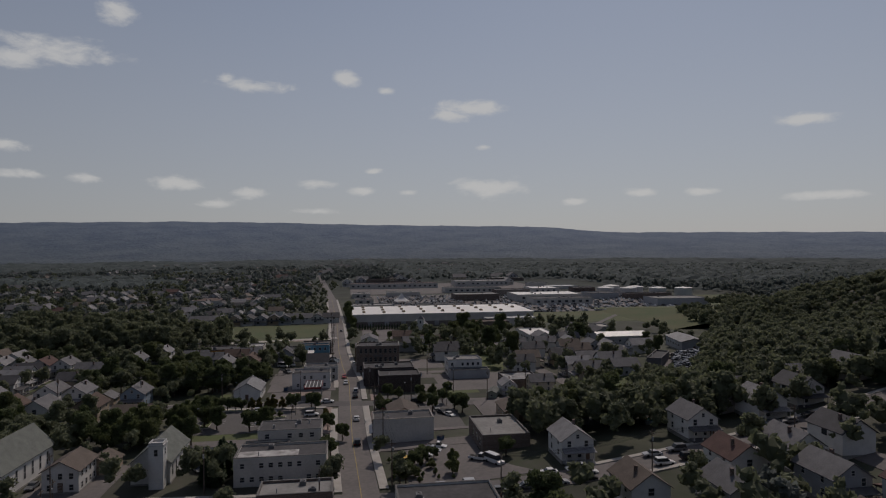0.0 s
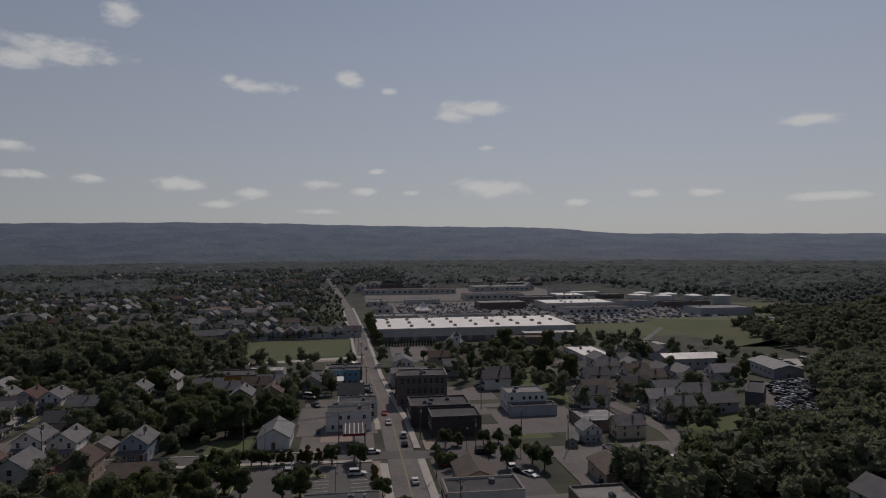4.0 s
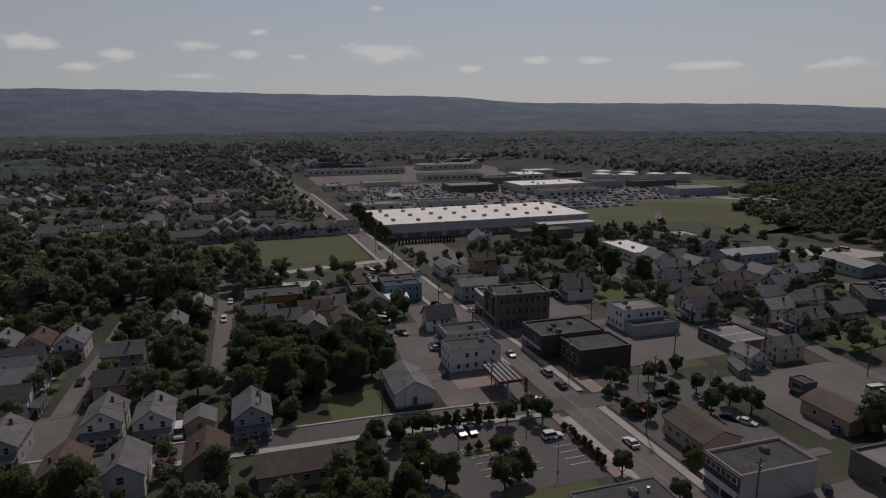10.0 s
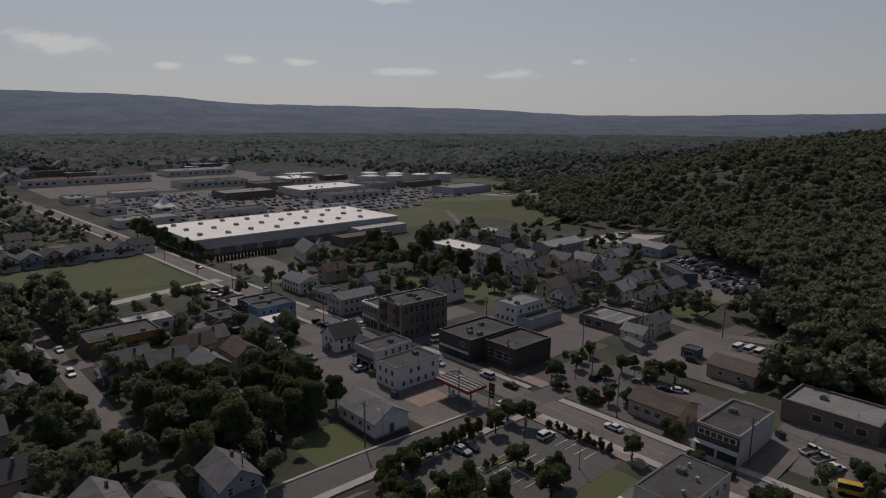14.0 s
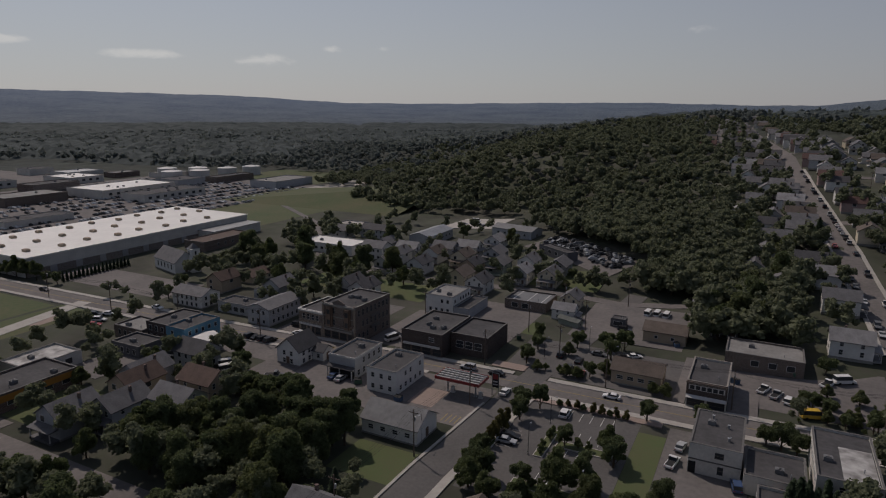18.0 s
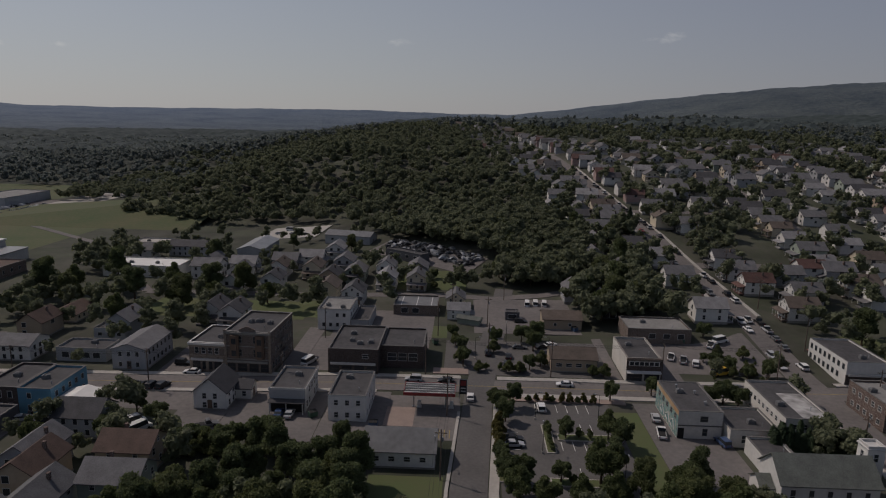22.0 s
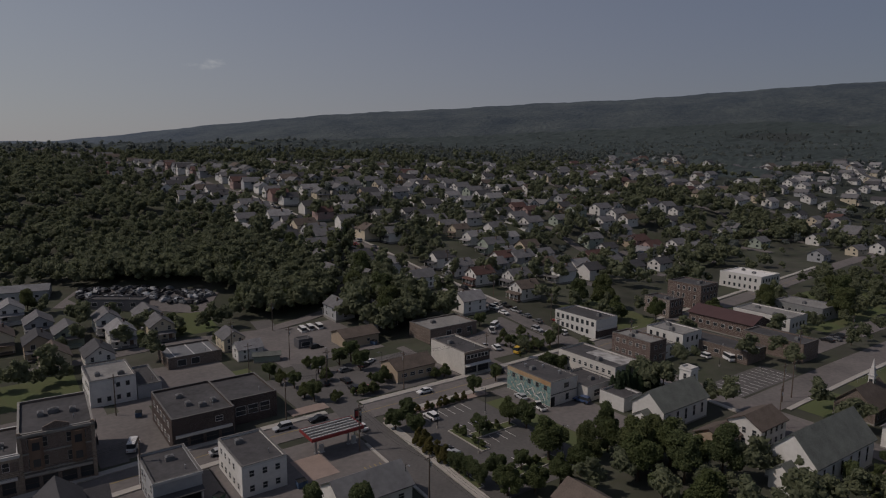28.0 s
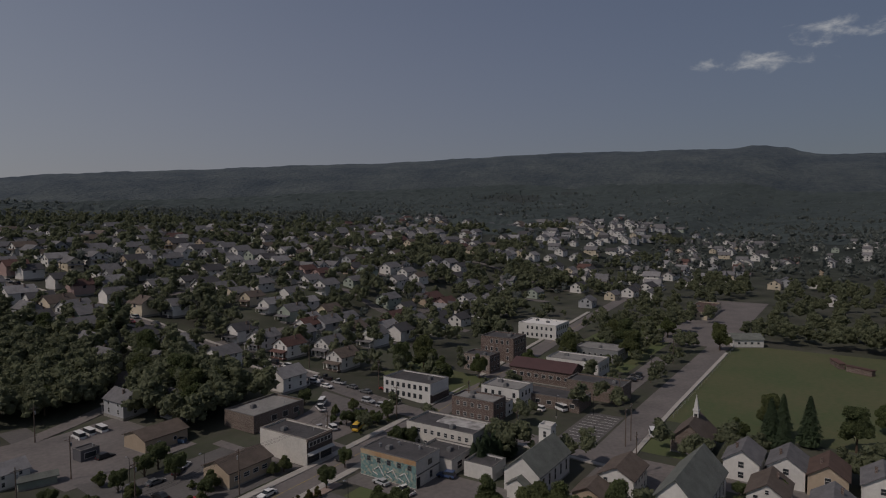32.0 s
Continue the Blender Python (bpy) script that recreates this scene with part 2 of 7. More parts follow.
M_RED_BRICK = masonry("red_brick", (0.132, 0.092, 0.080), (0.28, 0.25, 0.22))
M_BROWN_BRICK = masonry("brown_brick", (0.165, 0.128, 0.108), (0.22, 0.20, 0.18))
M_DARK_BRICK = masonry("dark_brick", (0.075, 0.055, 0.05), (0.12, 0.11, 0.10))
M_STONE = material("foundation_stone", (0.26, 0.25, 0.23), 0.9, 0.3, 2.5, 0.5, 0.3)
M_STUCCO = material("stucco", (0.52, 0.50, 0.46), 0.9, 0.2, 2.0, 0.25, 0.2)
M_TRIM = material("white_trim", (0.50, 0.49, 0.47), 0.5, 0.1, 2.0, 0.5, 0.05)
M_COPING = material("dark_coping", (0.13, 0.125, 0.12), 0.9, 0.3, 1.5, 0.4, 0.1)
M_TAR = material("tar_roof", (0.070, 0.068, 0.070), 0.92, 0.45, 0.9, 0.16, 0.2)
M_GRAVEL_ROOF = material("gravel_roof", (0.22, 0.215, 0.205), 0.9, 0.35, 1.4, 0.2, 0.3)
M_PATCH = material("patched_roof", (0.11, 0.105, 0.10), 0.75, 0.3, 0.5, 0.16, 0.2, second=(0.55, 0.54, 0.52))
M_MEMBRANE = material("white_membrane", (0.66, 0.645, 0.61), 0.55, 0.12, 0.5, 0.06, 0.1)
M_METAL = lined(material("ribbed_metal", (0.26, 0.265, 0.27), 0.45, 0.2, 0.8, 0.2, 0, metal=0.3), 2.0, "X", 0.4, 0.03)
M_GREY_SHEET = lined(material("dull_sheet_metal", (0.15, 0.152, 0.155), 0.6, 0.3, 0.8, 0.25, 0), 2.0, "X", 0.4, 0.03)
M_BLUE_PAINT = lined(material("blue_paint", (0.10, 0.235, 0.33), 0.6, 0.15, 1.0, 0.3, 0), 1.6, "Z", 0.4, 0.02)
M_CREAM_BAND = material("faded_band", (0.34, 0.29, 0.20), 0.75, 0.3, 0.6, 0.12, 0.1, second=(0.30, 0.15, 0.06))
M_ORANGE = material("orange_paint", (0.36, 0.17, 0.035), 0.6, 0.2, 1.0, 0.3, 0.1)
M_MURAL = material("mural_paint", (0.20, 0.36, 0.33), 0.7, 0.3, 0.7, 0.35, 0.05, second=(0.50, 0.46, 0.36))
_nt = M_MURAL.node_tree
_vo, _cr, _co = _nt.nodes.new("ShaderNodeTexVoronoi"), _nt.nodes.new("ShaderNodeValToRGB"), _nt.nodes.new("ShaderNodeTexCoord")
_vo.inputs["Scale"].default_value = 1.9
_cr.color_ramp.interpolation = "CONSTANT"
for _k, _c in ((0.30, (0.20, 0.27, 0.24, 1)), (0.46, (0.10, 0.16, 0.16, 1)), (0.58, (0.30, 0.30, 0.25, 1)), (0.72, (0.13, 0.22, 0.22, 1))):
    _cr.color_ramp.elements.new(_k).color = _c
_cr.color_ramp.elements[0].color = (0.14, 0.23, 0.22, 1)
_nt.links.new(_co.outputs["Object"], _vo.inputs["Vector"])
_nt.links.new(_vo.outputs["Color"], _cr.inputs[0])
_nt.links.new(_cr.outputs[0], _nt.nodes["Principled BSDF"].inputs["Base Color"])
M_WINDOW = material("window_glass", (0.035, 0.04, 0.045), 0.12, 0.2, 0.4, 0.2, 0)
M_ASPHALT = material("asphalt", (0.108, 0.102, 0.098), 0.9, 0.3, 1.4, 0.08, 0.25, second=(0.076, 0.072, 0.070))
M_OLD_ASPHALT = material("worn_asphalt", (0.150, 0.136, 0.129), 0.92, 0.28, 0.8, 0.07, 0.25, second=(0.098, 0.091, 0.088))
M_CONCRETE = material("concrete", (0.36, 0.34, 0.31), 0.9, 0.2, 1.5, 0.3, 0.15)
M_PAVER = material("pink_pavers", (0.27, 0.21, 0.18), 0.9, 0.2, 3.0, 0.4, 0.15)
M_PAINT = material("road_paint", (0.60, 0.59, 0.56), 0.7, 0.3, 3.0, 0.6, 0.0)
M_YELLOW = material("yellow_road_paint", (0.30, 0.23, 0.08), 0.7, 0.3, 3.0, 0.6, 0.0)
M_GRASS = material("lawn", (0.066, 0.090, 0.034), 0.95, 0.35, 1.5, 0.08, 0.4, second=(0.090, 0.090, 0.045))
M_FIELD = material("dry_field", (0.052, 0.074, 0.030), 0.95, 0.3, 0.5, 0.03, 0.4, second=(0.098, 0.092, 0.048))
M_BARK = material("bark", (0.09, 0.065, 0.045), 0.95, 0.3, 5.0, 0.5, 0.3)
M_POLE = material("weathered_pole", (0.13, 0.10, 0.08), 0.9, 0.3, 4.0, 0.5, 0.2)
M_CABLE = material("black_cable", (0.02, 0.02, 0.02), 0.6, 0.1, 1.0, 0.5, 0)
M_STEEL = material("galvanised_steel", (0.35, 0.36, 0.37), 0.45, 0.15, 1.5, 0.4, 0.05, metal=0.6)
M_RED = material("red_enamel", (0.22, 0.035, 0.035), 0.4, 0.15, 1.0, 0.4, 0)
M_RUBBER = material("tyre_rubber", (0.02, 0.02, 0.02), 0.85, 0.2, 2.0, 0.5, 0)
M_LAMP = material("headlight", (0.6, 0.6, 0.58), 0.2, 0.1, 1.0, 0.5, 0)
M_TAIL = material("tail_light", (0.25, 0.02, 0.02), 0.3, 0.1, 1.0, 0.5, 0)
CAR_PAINT = {}
for key, col in (("white", (0.62, 0.62, 0.61)), ("silver", (0.36, 0.37, 0.38)), ("black", (0.02, 0.02, 0.022)), ("red", (0.28, 0.03, 0.03)),
                 ("blue", (0.05, 0.08, 0.16)), ("grey", (0.12, 0.125, 0.13)), ("yellow", (0.55, 0.36, 0.05))):
    CAR_PAINT[key] = material("car_" + key, col, 0.28, 0.08, 0.6, 0.4, 0)


def leaves(name, a, b):
    m = material(name, a, 0.7, 0.4, 0.45, 0.05, 0, second=b)
    nt = m.node_tree
    bs = nt.nodes["Principled BSDF"]
    src = bs.inputs["Base Color"].links[0].from_socket
    g = nt.nodes.new("ShaderNodeNewGeometry")
    hs = nt.nodes.new("ShaderNodeHueSaturation")
    mr = nt.nodes.new("ShaderNodeMapRange")
    mr.inputs["To Min"].default_value, mr.inputs["To Max"].default_value = 0.84, 1.16
    nt.links.new(g.outputs["Random Per Island"], mr.inputs["Value"])
    nt.links.new(mr.outputs[0], hs.inputs["Value"])
    nt.links.new(src, hs.inputs["Color"])
    nt.links.new(hs.outputs[0], bs.inputs["Base Color"])
    tl = nt.nodes.new("ShaderNodeBsdfTranslucent")
    nt.links.new(hs.outputs[0], tl.inputs["Color"])
    ms = nt.nodes.new("ShaderNodeMixShader")
    ms.inputs[0].default_value = 0.5
    nt.links.new(bs.outputs[0], ms.inputs[1])
    nt.links.new(tl.outputs[0], ms.inputs[2])
    nt.links.new(ms.outputs[0], nt.nodes["Material Output"].inputs["Surface"])
    return m


LEAF = [leaves("maple_leaves", (0.107, 0.130, 0.050), (0.078, 0.096, 0.038)), leaves("oak_leaves", (0.123, 0.139, 0.056), (0.087, 0.103, 0.044)),
        leaves("dark_leaves", (0.109, 0.133, 0.057), (0.081, 0.100, 0.045)), leaves("olive_leaves", (0.142, 0.120, 0.038), (0.091, 0.089, 0.030)),
        leaves("conifer_needles", (0.058, 0.085, 0.043), (0.041, 0.062, 0.033))]
# far foliage: haze put into the leaf colour as a paler, bluer tone
M_HAZED_FOREST = leaves("hazed_far_canopy", (0.146, 0.165, 0.148), (0.114, 0.131, 0.121))
# bluish for haze and dark for shade among crowns, both put in the colour
M_CANOPY = material("hazed_woodland_canopy", (0.044, 0.057, 0.056), 0.95, 0.3, 0.09, 0.006, 0.3, second=(0.030, 0.041, 0.041))
M_FOREST = leaves("forest_canopy", (0.155, 0.171, 0.098), (0.109, 0.123, 0.074))


# ---- mesh helpers ----
class Shape:
    """Collects boxes, prisms and quads, and turns them into one mesh."""

    def __init__(self):
        self.v, self.f = [], []

    def face(self, *pts):
        n = len(self.v)
        self.v += [tuple(p) for p in pts]
        self.f.append(tuple(range(n, n + len(pts))))
        return self

    def box(self, x0, x1, y0, y1, z0, z1, taper=0.0):
        n = len(self.v)
        a, b = (x1 - x0) * taper / 2, (y1 - y0) * taper / 2
        self.v += [(x0, y0, z0), (x1, y0, z0), (x1, y1, z0), (x0, y1, z0), (x0 + a, y0 + b, z1), (x1 - a, y0 + b, z1), (x1 - a, y1 - b, z1), (x0 + a, y1 - b, z1)]
        self.f += [tuple(n + i for i in q) for q in ((3, 2, 1, 0), (4, 5, 6, 7), (0, 1, 5, 4), (1, 2, 6, 5), (2, 3, 7, 6), (3, 0, 4, 7))]
        return self

    def prism(self, profile, axis, lo, hi):
        """A closed profile of (across, z) drawn out along axis 'x' or 'y'."""
        n, k = len(self.v), len(profile)
        for e in (lo, hi):
            self.v += [(e, a, z) if axis == "x" else (a, e, z) for a, z in profile]
        self.f += [tuple(n + i for i in range(k)), tuple(n + k + i for i in reversed(range(k)))]
        self.f += [(n + i, n + k + i, n + k + (i + 1) % k, n + (i + 1) % k) for i in range(k)]
        return self

    def tube(self, x, y, z0, z1, r0, r1=None, k=8):
        n, r1 = len(self.v), r0 if r1 is None else r1
        for z, r in ((z0, r0), (z1, r1)):
            self.v += [(x + r * math.cos(2 * math.pi * i / k), y + r * math.sin(2 * math.pi * i / k), z) for i in range(k)]
        self.f += [(n + i, n + (i + 1) % k, n + k + (i + 1) % k, n + k + i) for i in range(k)]
        self.f += [tuple(n + k + i for i in range(k)), tuple(n + i for i in reversed(range(k)))]
        return self

    def rod(self, a, b, r, k=5):
        a, b = Vector(a), Vector(b)
        q = (b - a).to_track_quat("Z", "Y").to_matrix()
        n = len(self.v)
        for p in (a, b):
            self.v += [tuple(p + q @ Vector((r * math.cos(2 * math.pi * i / k), r * math.sin(2 * math.pi * i / k), 0))) for i in range(k)]
        self.f += [(n + i, n + (i + 1) % k, n + k + (i + 1) % k, n + k + i) for i in range(k)]
        self.f += [tuple(n + k + i for i in range(k)), tuple(n + i for i in reversed(range(k)))]
        return self

    def mesh(self, name, mat, smooth=False):
        me = bpy.data.meshes.new(name)
        me.from_pydata(self.v, [], self.f)
        bm = bmesh.new()
        bm.from_mesh(me)
        bmesh.ops.recalc_face_normals(bm, faces=bm.faces)
        bm.to_mesh(me)
        bm.free()
        me.materials.append(mat)
        if smooth:
            me.polygons.foreach_set("use_smooth", [True] * len(me.polygons))
        return me


def part(name, shape, mat, parent, label="", at=None):
    me = shape.mesh(name, mat) if isinstance(shape, Shape) else shape
    ob = new(name, me)
    ob.parent = parent
    if at is not None:
        ob.matrix_basis = at
    return tagged(ob, label)


def thing(name, label, category, group="", kind=""):
    return tagged(new(name), label, category, group, kind)


def fast_mesh(name, verts, faces, mat, smooth_faces=False):
    """A mesh from arrays of points and of triangles or quads."""
    me = bpy.data.meshes.new(name)
    nv, (nf, k) = len(verts), faces.shape
    me.vertices.add(nv)
    me.vertices.foreach_set("co", np.ascontiguousarray(verts, np.float32).ravel())
    me.loops.add(nf * k)
    me.loops.foreach_set("vertex_index", np.ascontiguousarray(faces, np.int32).ravel())
    me.polygons.add(nf)
    me.polygons.foreach_set("loop_start", np.arange(0, nf * k, k, dtype=np.int32))
    me.polygons.foreach_set("use_smooth", np.full(nf, smooth_faces))
    me.update(calc_edges=True)
    me.materials.append(mat)
    return me


# ---- the lie of the land ----
def smooth(a, b, v):
    t = np.clip((np.asarray(v, float) - a) / (b - a), 0, 1)
    return t * t * (3 - 2 * t)


def ridge_height(az):
    """The crest of the hills round the valley, by compass bearing from +y, in metres."""
    a = np.asarray(az, float)
    h = np.interp(a, [-180, -140, -125, -115, -105, -97, -90, -80, -73.5, -70, -66.5, -64, -55, -45, -41, -36, -28, -20, -10, 0, 4, 7, 11, 15, 20, 25, 31, 37, 45, 52, 60, 67, 75, 79.5, 83, 84.4, 87.6, 89.5, 94, 120, 180],
                  [186, 192, 201, 220, 234, 231, 218, 205, 197, 180, 152, 148, 140, 127, 110, 89, 88, 98, 106, 92, 96, 118, 150, 180, 207, 232, 252, 269, 296, 308, 318, 322, 314, 319, 317, 329, 324, 308, 300, 240, 190])
    return h + 1.6 * np.sin(a * 1.3) + 1.0 * np.sin(a * 4.7 + 1)


def ridge_radius(az):
    return 4350 - 1100 * smooth(-10, 30, az)


def ground_z(x, y):
    """Height of the ground: flat in the town, a wooded hill to the north, and the valley's rim."""
    x, y = np.asarray(x, float), np.asarray(y, float)
    r, az = np.hypot(x, y), np.degrees(np.arctan2(x, y))
    climb = np.interp(y, [15, 60, 100, 150, 200, 250, 300, 400, 480, 530, 640, 740, 900, 1000, 1900], [0, 4.5, 9, 15, 19.5, 26, 32, 38.5, 44, 47, 53, 56.5, 57.5, 57.5, 0])
    # the foot of the slope lies east of the town; farther north the hill spreads to both sides
    foot = smooth(22, 82, x) * (1 - 0.85 * smooth(135, 205, x))
    flank = smooth(-150, 70, x)
    crown = np.where(x < 0, (1 - smooth(110, 285, -x)) * (1 - smooth(420, 620, y)) + np.exp(-(x / 345.0) ** 2) * smooth(420, 620, y), 1.0) * (1 - 0.35 * smooth(330, 800, x))
    a, b = smooth(90, 165, y), smooth(230, 360, y)
    climb = climb * (1 + 0.2 * smooth(40, 85, x) * smooth(90, 150, y) * (1 - smooth(430, 620, y)))
    hill = climb * ((foot * (1 - a) + flank * a) * (1 - b) + crown * b)
    rr = ridge_radius(az)
    rise = 10 * smooth(-20, 30, az) + 18 * smooth(2, 22, az)
    rim = (ridge_height(az) - rise - 2 * smooth(-20, 30, az)) * smooth(0.50, 1.0, r / rr) ** 1.3 * (1 - smooth(1.0, 1.12, r / rr))
    plain = rise * smooth(400, 1700, r)
    return hill + rim + plain


def gz(x, y):
    return float(ground_z(x, y))


# ---- ground: one sheet from the town to the rim of the valley ----
rings = np.concatenate([np.linspace(0, 200, 21)[1:], np.linspace(200, 1100, 61)[1:], np.linspace(1100, 3000, 46)[1:], np.linspace(3000, 4880, 56)[1:]])
spokes = np.radians(np.linspace(-180, 180, 721)[:-1])
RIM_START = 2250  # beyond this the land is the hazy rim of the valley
gr, ga = np.meshgrid(rings, spokes, indexing="ij")
gx, gy = gr * np.sin(ga), gr * np.cos(ga)
rough = np.array([noise.noise(Vector((float(a) / 38, float(b) / 38, 0))) for a, b in zip(gx.ravel(), gy.ravel())]).reshape(gx.shape)
gzz = ground_z(gx, gy) + rough * 2.5 * smooth(1500, 3000, gr)
verts = np.concatenate([[[0, 0, 0]], np.stack([gx, gy, gzz], -1).reshape(-1, 3)])
nr, ns = gr.shape
i, j = np.meshgrid(np.arange(nr - 1), np.arange(ns), indexing="ij")
q = lambda a, b: 1 + a * ns + b % ns
faces = np.stack([q(i, j), q(i + 1, j), q(i + 1, j + 1), q(i, j + 1)], -1).reshape(-1, 4)
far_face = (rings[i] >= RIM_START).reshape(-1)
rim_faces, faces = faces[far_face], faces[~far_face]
M_GROUND = material("ground_cover", (0.038, 0.045, 0.026), 0.95, 0.4, 0.35, 0.035, 0.3, second=(0.062, 0.058, 0.049))
gt = M_GROUND.node_tree
gb = gt.nodes["Principled BSDF"]
gsrc = gb.inputs["Base Color"].links[0].from_socket
ggeo = gt.nodes.new("ShaderNodeNewGeometry")
glen = gt.nodes.new("ShaderNodeVectorMath")
glen.operation = "LENGTH"
gt.links.new(ggeo.outputs["Position"], glen.inputs[0])
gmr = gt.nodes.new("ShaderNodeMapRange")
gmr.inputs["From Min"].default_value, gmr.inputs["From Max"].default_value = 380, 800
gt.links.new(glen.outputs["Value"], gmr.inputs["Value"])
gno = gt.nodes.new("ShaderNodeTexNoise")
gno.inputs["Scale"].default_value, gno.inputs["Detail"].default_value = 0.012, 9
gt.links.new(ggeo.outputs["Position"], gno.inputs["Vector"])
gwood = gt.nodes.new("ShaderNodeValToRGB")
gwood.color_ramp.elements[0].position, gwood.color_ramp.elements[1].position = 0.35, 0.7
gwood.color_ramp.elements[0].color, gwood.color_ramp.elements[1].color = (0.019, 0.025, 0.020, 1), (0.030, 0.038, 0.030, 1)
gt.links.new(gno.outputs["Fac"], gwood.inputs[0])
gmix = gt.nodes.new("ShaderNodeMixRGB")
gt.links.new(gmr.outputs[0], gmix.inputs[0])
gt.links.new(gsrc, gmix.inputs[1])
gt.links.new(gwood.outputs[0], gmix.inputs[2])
# aerial haze put into the colour: blends to a dim bluish tone with distance
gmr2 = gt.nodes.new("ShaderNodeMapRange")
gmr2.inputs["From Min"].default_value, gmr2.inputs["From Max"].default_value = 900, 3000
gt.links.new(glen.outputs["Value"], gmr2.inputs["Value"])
ghaze = gt.nodes.new("ShaderNodeMixRGB")
ghaze.inputs[2].default_value = (0.034, 0.041, 0.043, 1)
gt.links.new(gmr2.outputs[0], ghaze.inputs[0])
gt.links.new(gmix.outputs[0], ghaze.inputs[1])
gfine = gt.nodes.new("ShaderNodeTexNoise")
gfine.inputs["Scale"].default_value, gfine.inputs["Detail"].default_value = 0.045, 8
gt.links.new(ggeo.outputs["Position"], gfine.inputs["Vector"])
gshade = gt.nodes.new("ShaderNodeMapRange")
gshade.inputs["From Min"].default_value, gshade.inputs["From Max"].default_value = 0.3, 0.7
gshade.inputs["To Min"].default_value, gshade.inputs["To Max"].default_value = 0.6, 1.4
gt.links.new(gfine.outputs["Fac"], gshade.inputs["Value"])
ghs = gt.nodes.new("ShaderNodeHueSaturation")
gt.links.new(gshade.outputs[0], ghs.inputs["Value"])
gt.links.new(ghaze.outputs[0], ghs.inputs["Color"])
gt.links.new(ghs.outputs[0], gb.inputs["Base Color"])
gbump = gt.nodes.new("ShaderNodeBump")
gbump.inputs["Strength"].default_value, gbump.inputs["Distance"].default_value = 0.35, 6.0
gheight = gt.nodes.new("ShaderNodeMath")
gheight.operation = "MULTIPLY"
gt.links.new(gfine.outputs["Fac"], gheight.inputs[0])
gt.links.new(gmr.outputs[0], gheight.inputs[1])
gt.links.new(gheight.outputs[0], gbump.inputs["Height"])
gt.links.new(gbump.outputs[0], gb.inputs["Normal"])
# the rim: wooded slopes, summer haze painted as blue emission, strongest towards the sun
M_RIM = material("painted_haze_rim", (0.014, 0.020, 0.019), 0.95, 0.4, 0.045, 0.006, 0.0, second=(0.070, 0.080, 0.066))
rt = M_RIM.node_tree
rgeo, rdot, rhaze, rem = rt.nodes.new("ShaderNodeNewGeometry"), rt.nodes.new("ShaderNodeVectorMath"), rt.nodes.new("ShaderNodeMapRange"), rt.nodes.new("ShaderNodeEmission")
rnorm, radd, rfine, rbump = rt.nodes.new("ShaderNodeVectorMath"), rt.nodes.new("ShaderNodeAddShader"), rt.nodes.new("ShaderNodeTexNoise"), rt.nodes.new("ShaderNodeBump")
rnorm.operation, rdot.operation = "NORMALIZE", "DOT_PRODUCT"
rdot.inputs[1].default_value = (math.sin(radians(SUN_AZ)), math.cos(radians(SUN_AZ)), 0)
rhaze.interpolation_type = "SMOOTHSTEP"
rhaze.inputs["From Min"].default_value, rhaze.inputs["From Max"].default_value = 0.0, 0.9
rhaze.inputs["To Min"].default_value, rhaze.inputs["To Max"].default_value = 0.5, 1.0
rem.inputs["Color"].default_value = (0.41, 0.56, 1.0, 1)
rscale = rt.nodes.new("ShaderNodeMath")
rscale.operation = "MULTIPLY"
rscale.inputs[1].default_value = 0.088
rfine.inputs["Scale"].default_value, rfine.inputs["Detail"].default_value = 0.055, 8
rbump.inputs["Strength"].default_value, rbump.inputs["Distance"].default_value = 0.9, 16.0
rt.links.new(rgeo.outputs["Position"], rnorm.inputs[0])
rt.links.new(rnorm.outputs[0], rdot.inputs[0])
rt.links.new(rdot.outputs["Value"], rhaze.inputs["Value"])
# the painted haze strengthens with the slope's distance, in place of air
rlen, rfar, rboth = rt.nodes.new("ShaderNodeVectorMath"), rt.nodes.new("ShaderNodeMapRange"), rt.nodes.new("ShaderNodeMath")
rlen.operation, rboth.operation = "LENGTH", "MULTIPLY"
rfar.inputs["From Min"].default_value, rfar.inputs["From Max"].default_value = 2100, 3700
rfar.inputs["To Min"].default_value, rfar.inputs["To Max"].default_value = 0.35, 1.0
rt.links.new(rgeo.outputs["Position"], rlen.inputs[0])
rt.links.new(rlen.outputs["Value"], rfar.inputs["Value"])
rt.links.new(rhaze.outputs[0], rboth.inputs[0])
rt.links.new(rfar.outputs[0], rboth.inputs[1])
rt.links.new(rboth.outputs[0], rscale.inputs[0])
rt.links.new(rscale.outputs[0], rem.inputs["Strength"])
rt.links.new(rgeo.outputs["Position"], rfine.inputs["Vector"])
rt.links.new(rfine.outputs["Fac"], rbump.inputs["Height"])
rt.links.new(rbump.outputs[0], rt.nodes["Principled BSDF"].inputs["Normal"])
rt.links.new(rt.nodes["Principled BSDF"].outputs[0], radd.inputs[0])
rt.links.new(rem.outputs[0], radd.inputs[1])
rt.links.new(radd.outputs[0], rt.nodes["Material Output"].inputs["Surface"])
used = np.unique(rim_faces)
tagged(new("backdrop", fast_mesh("backdrop", verts[used], np.searchsorted(used, rim_faces), M_RIM, True)), "distant wooded ridge round the valley with painted haze", "ridge", kind="structure")
inner = np.unique(faces)
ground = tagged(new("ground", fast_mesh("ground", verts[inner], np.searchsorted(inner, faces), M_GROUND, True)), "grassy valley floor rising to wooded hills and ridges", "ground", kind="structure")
# close the middle
mid = Shape()
mid.v = [(0, 0, 0)] + [tuple(v) for v in verts[1:ns + 1]]
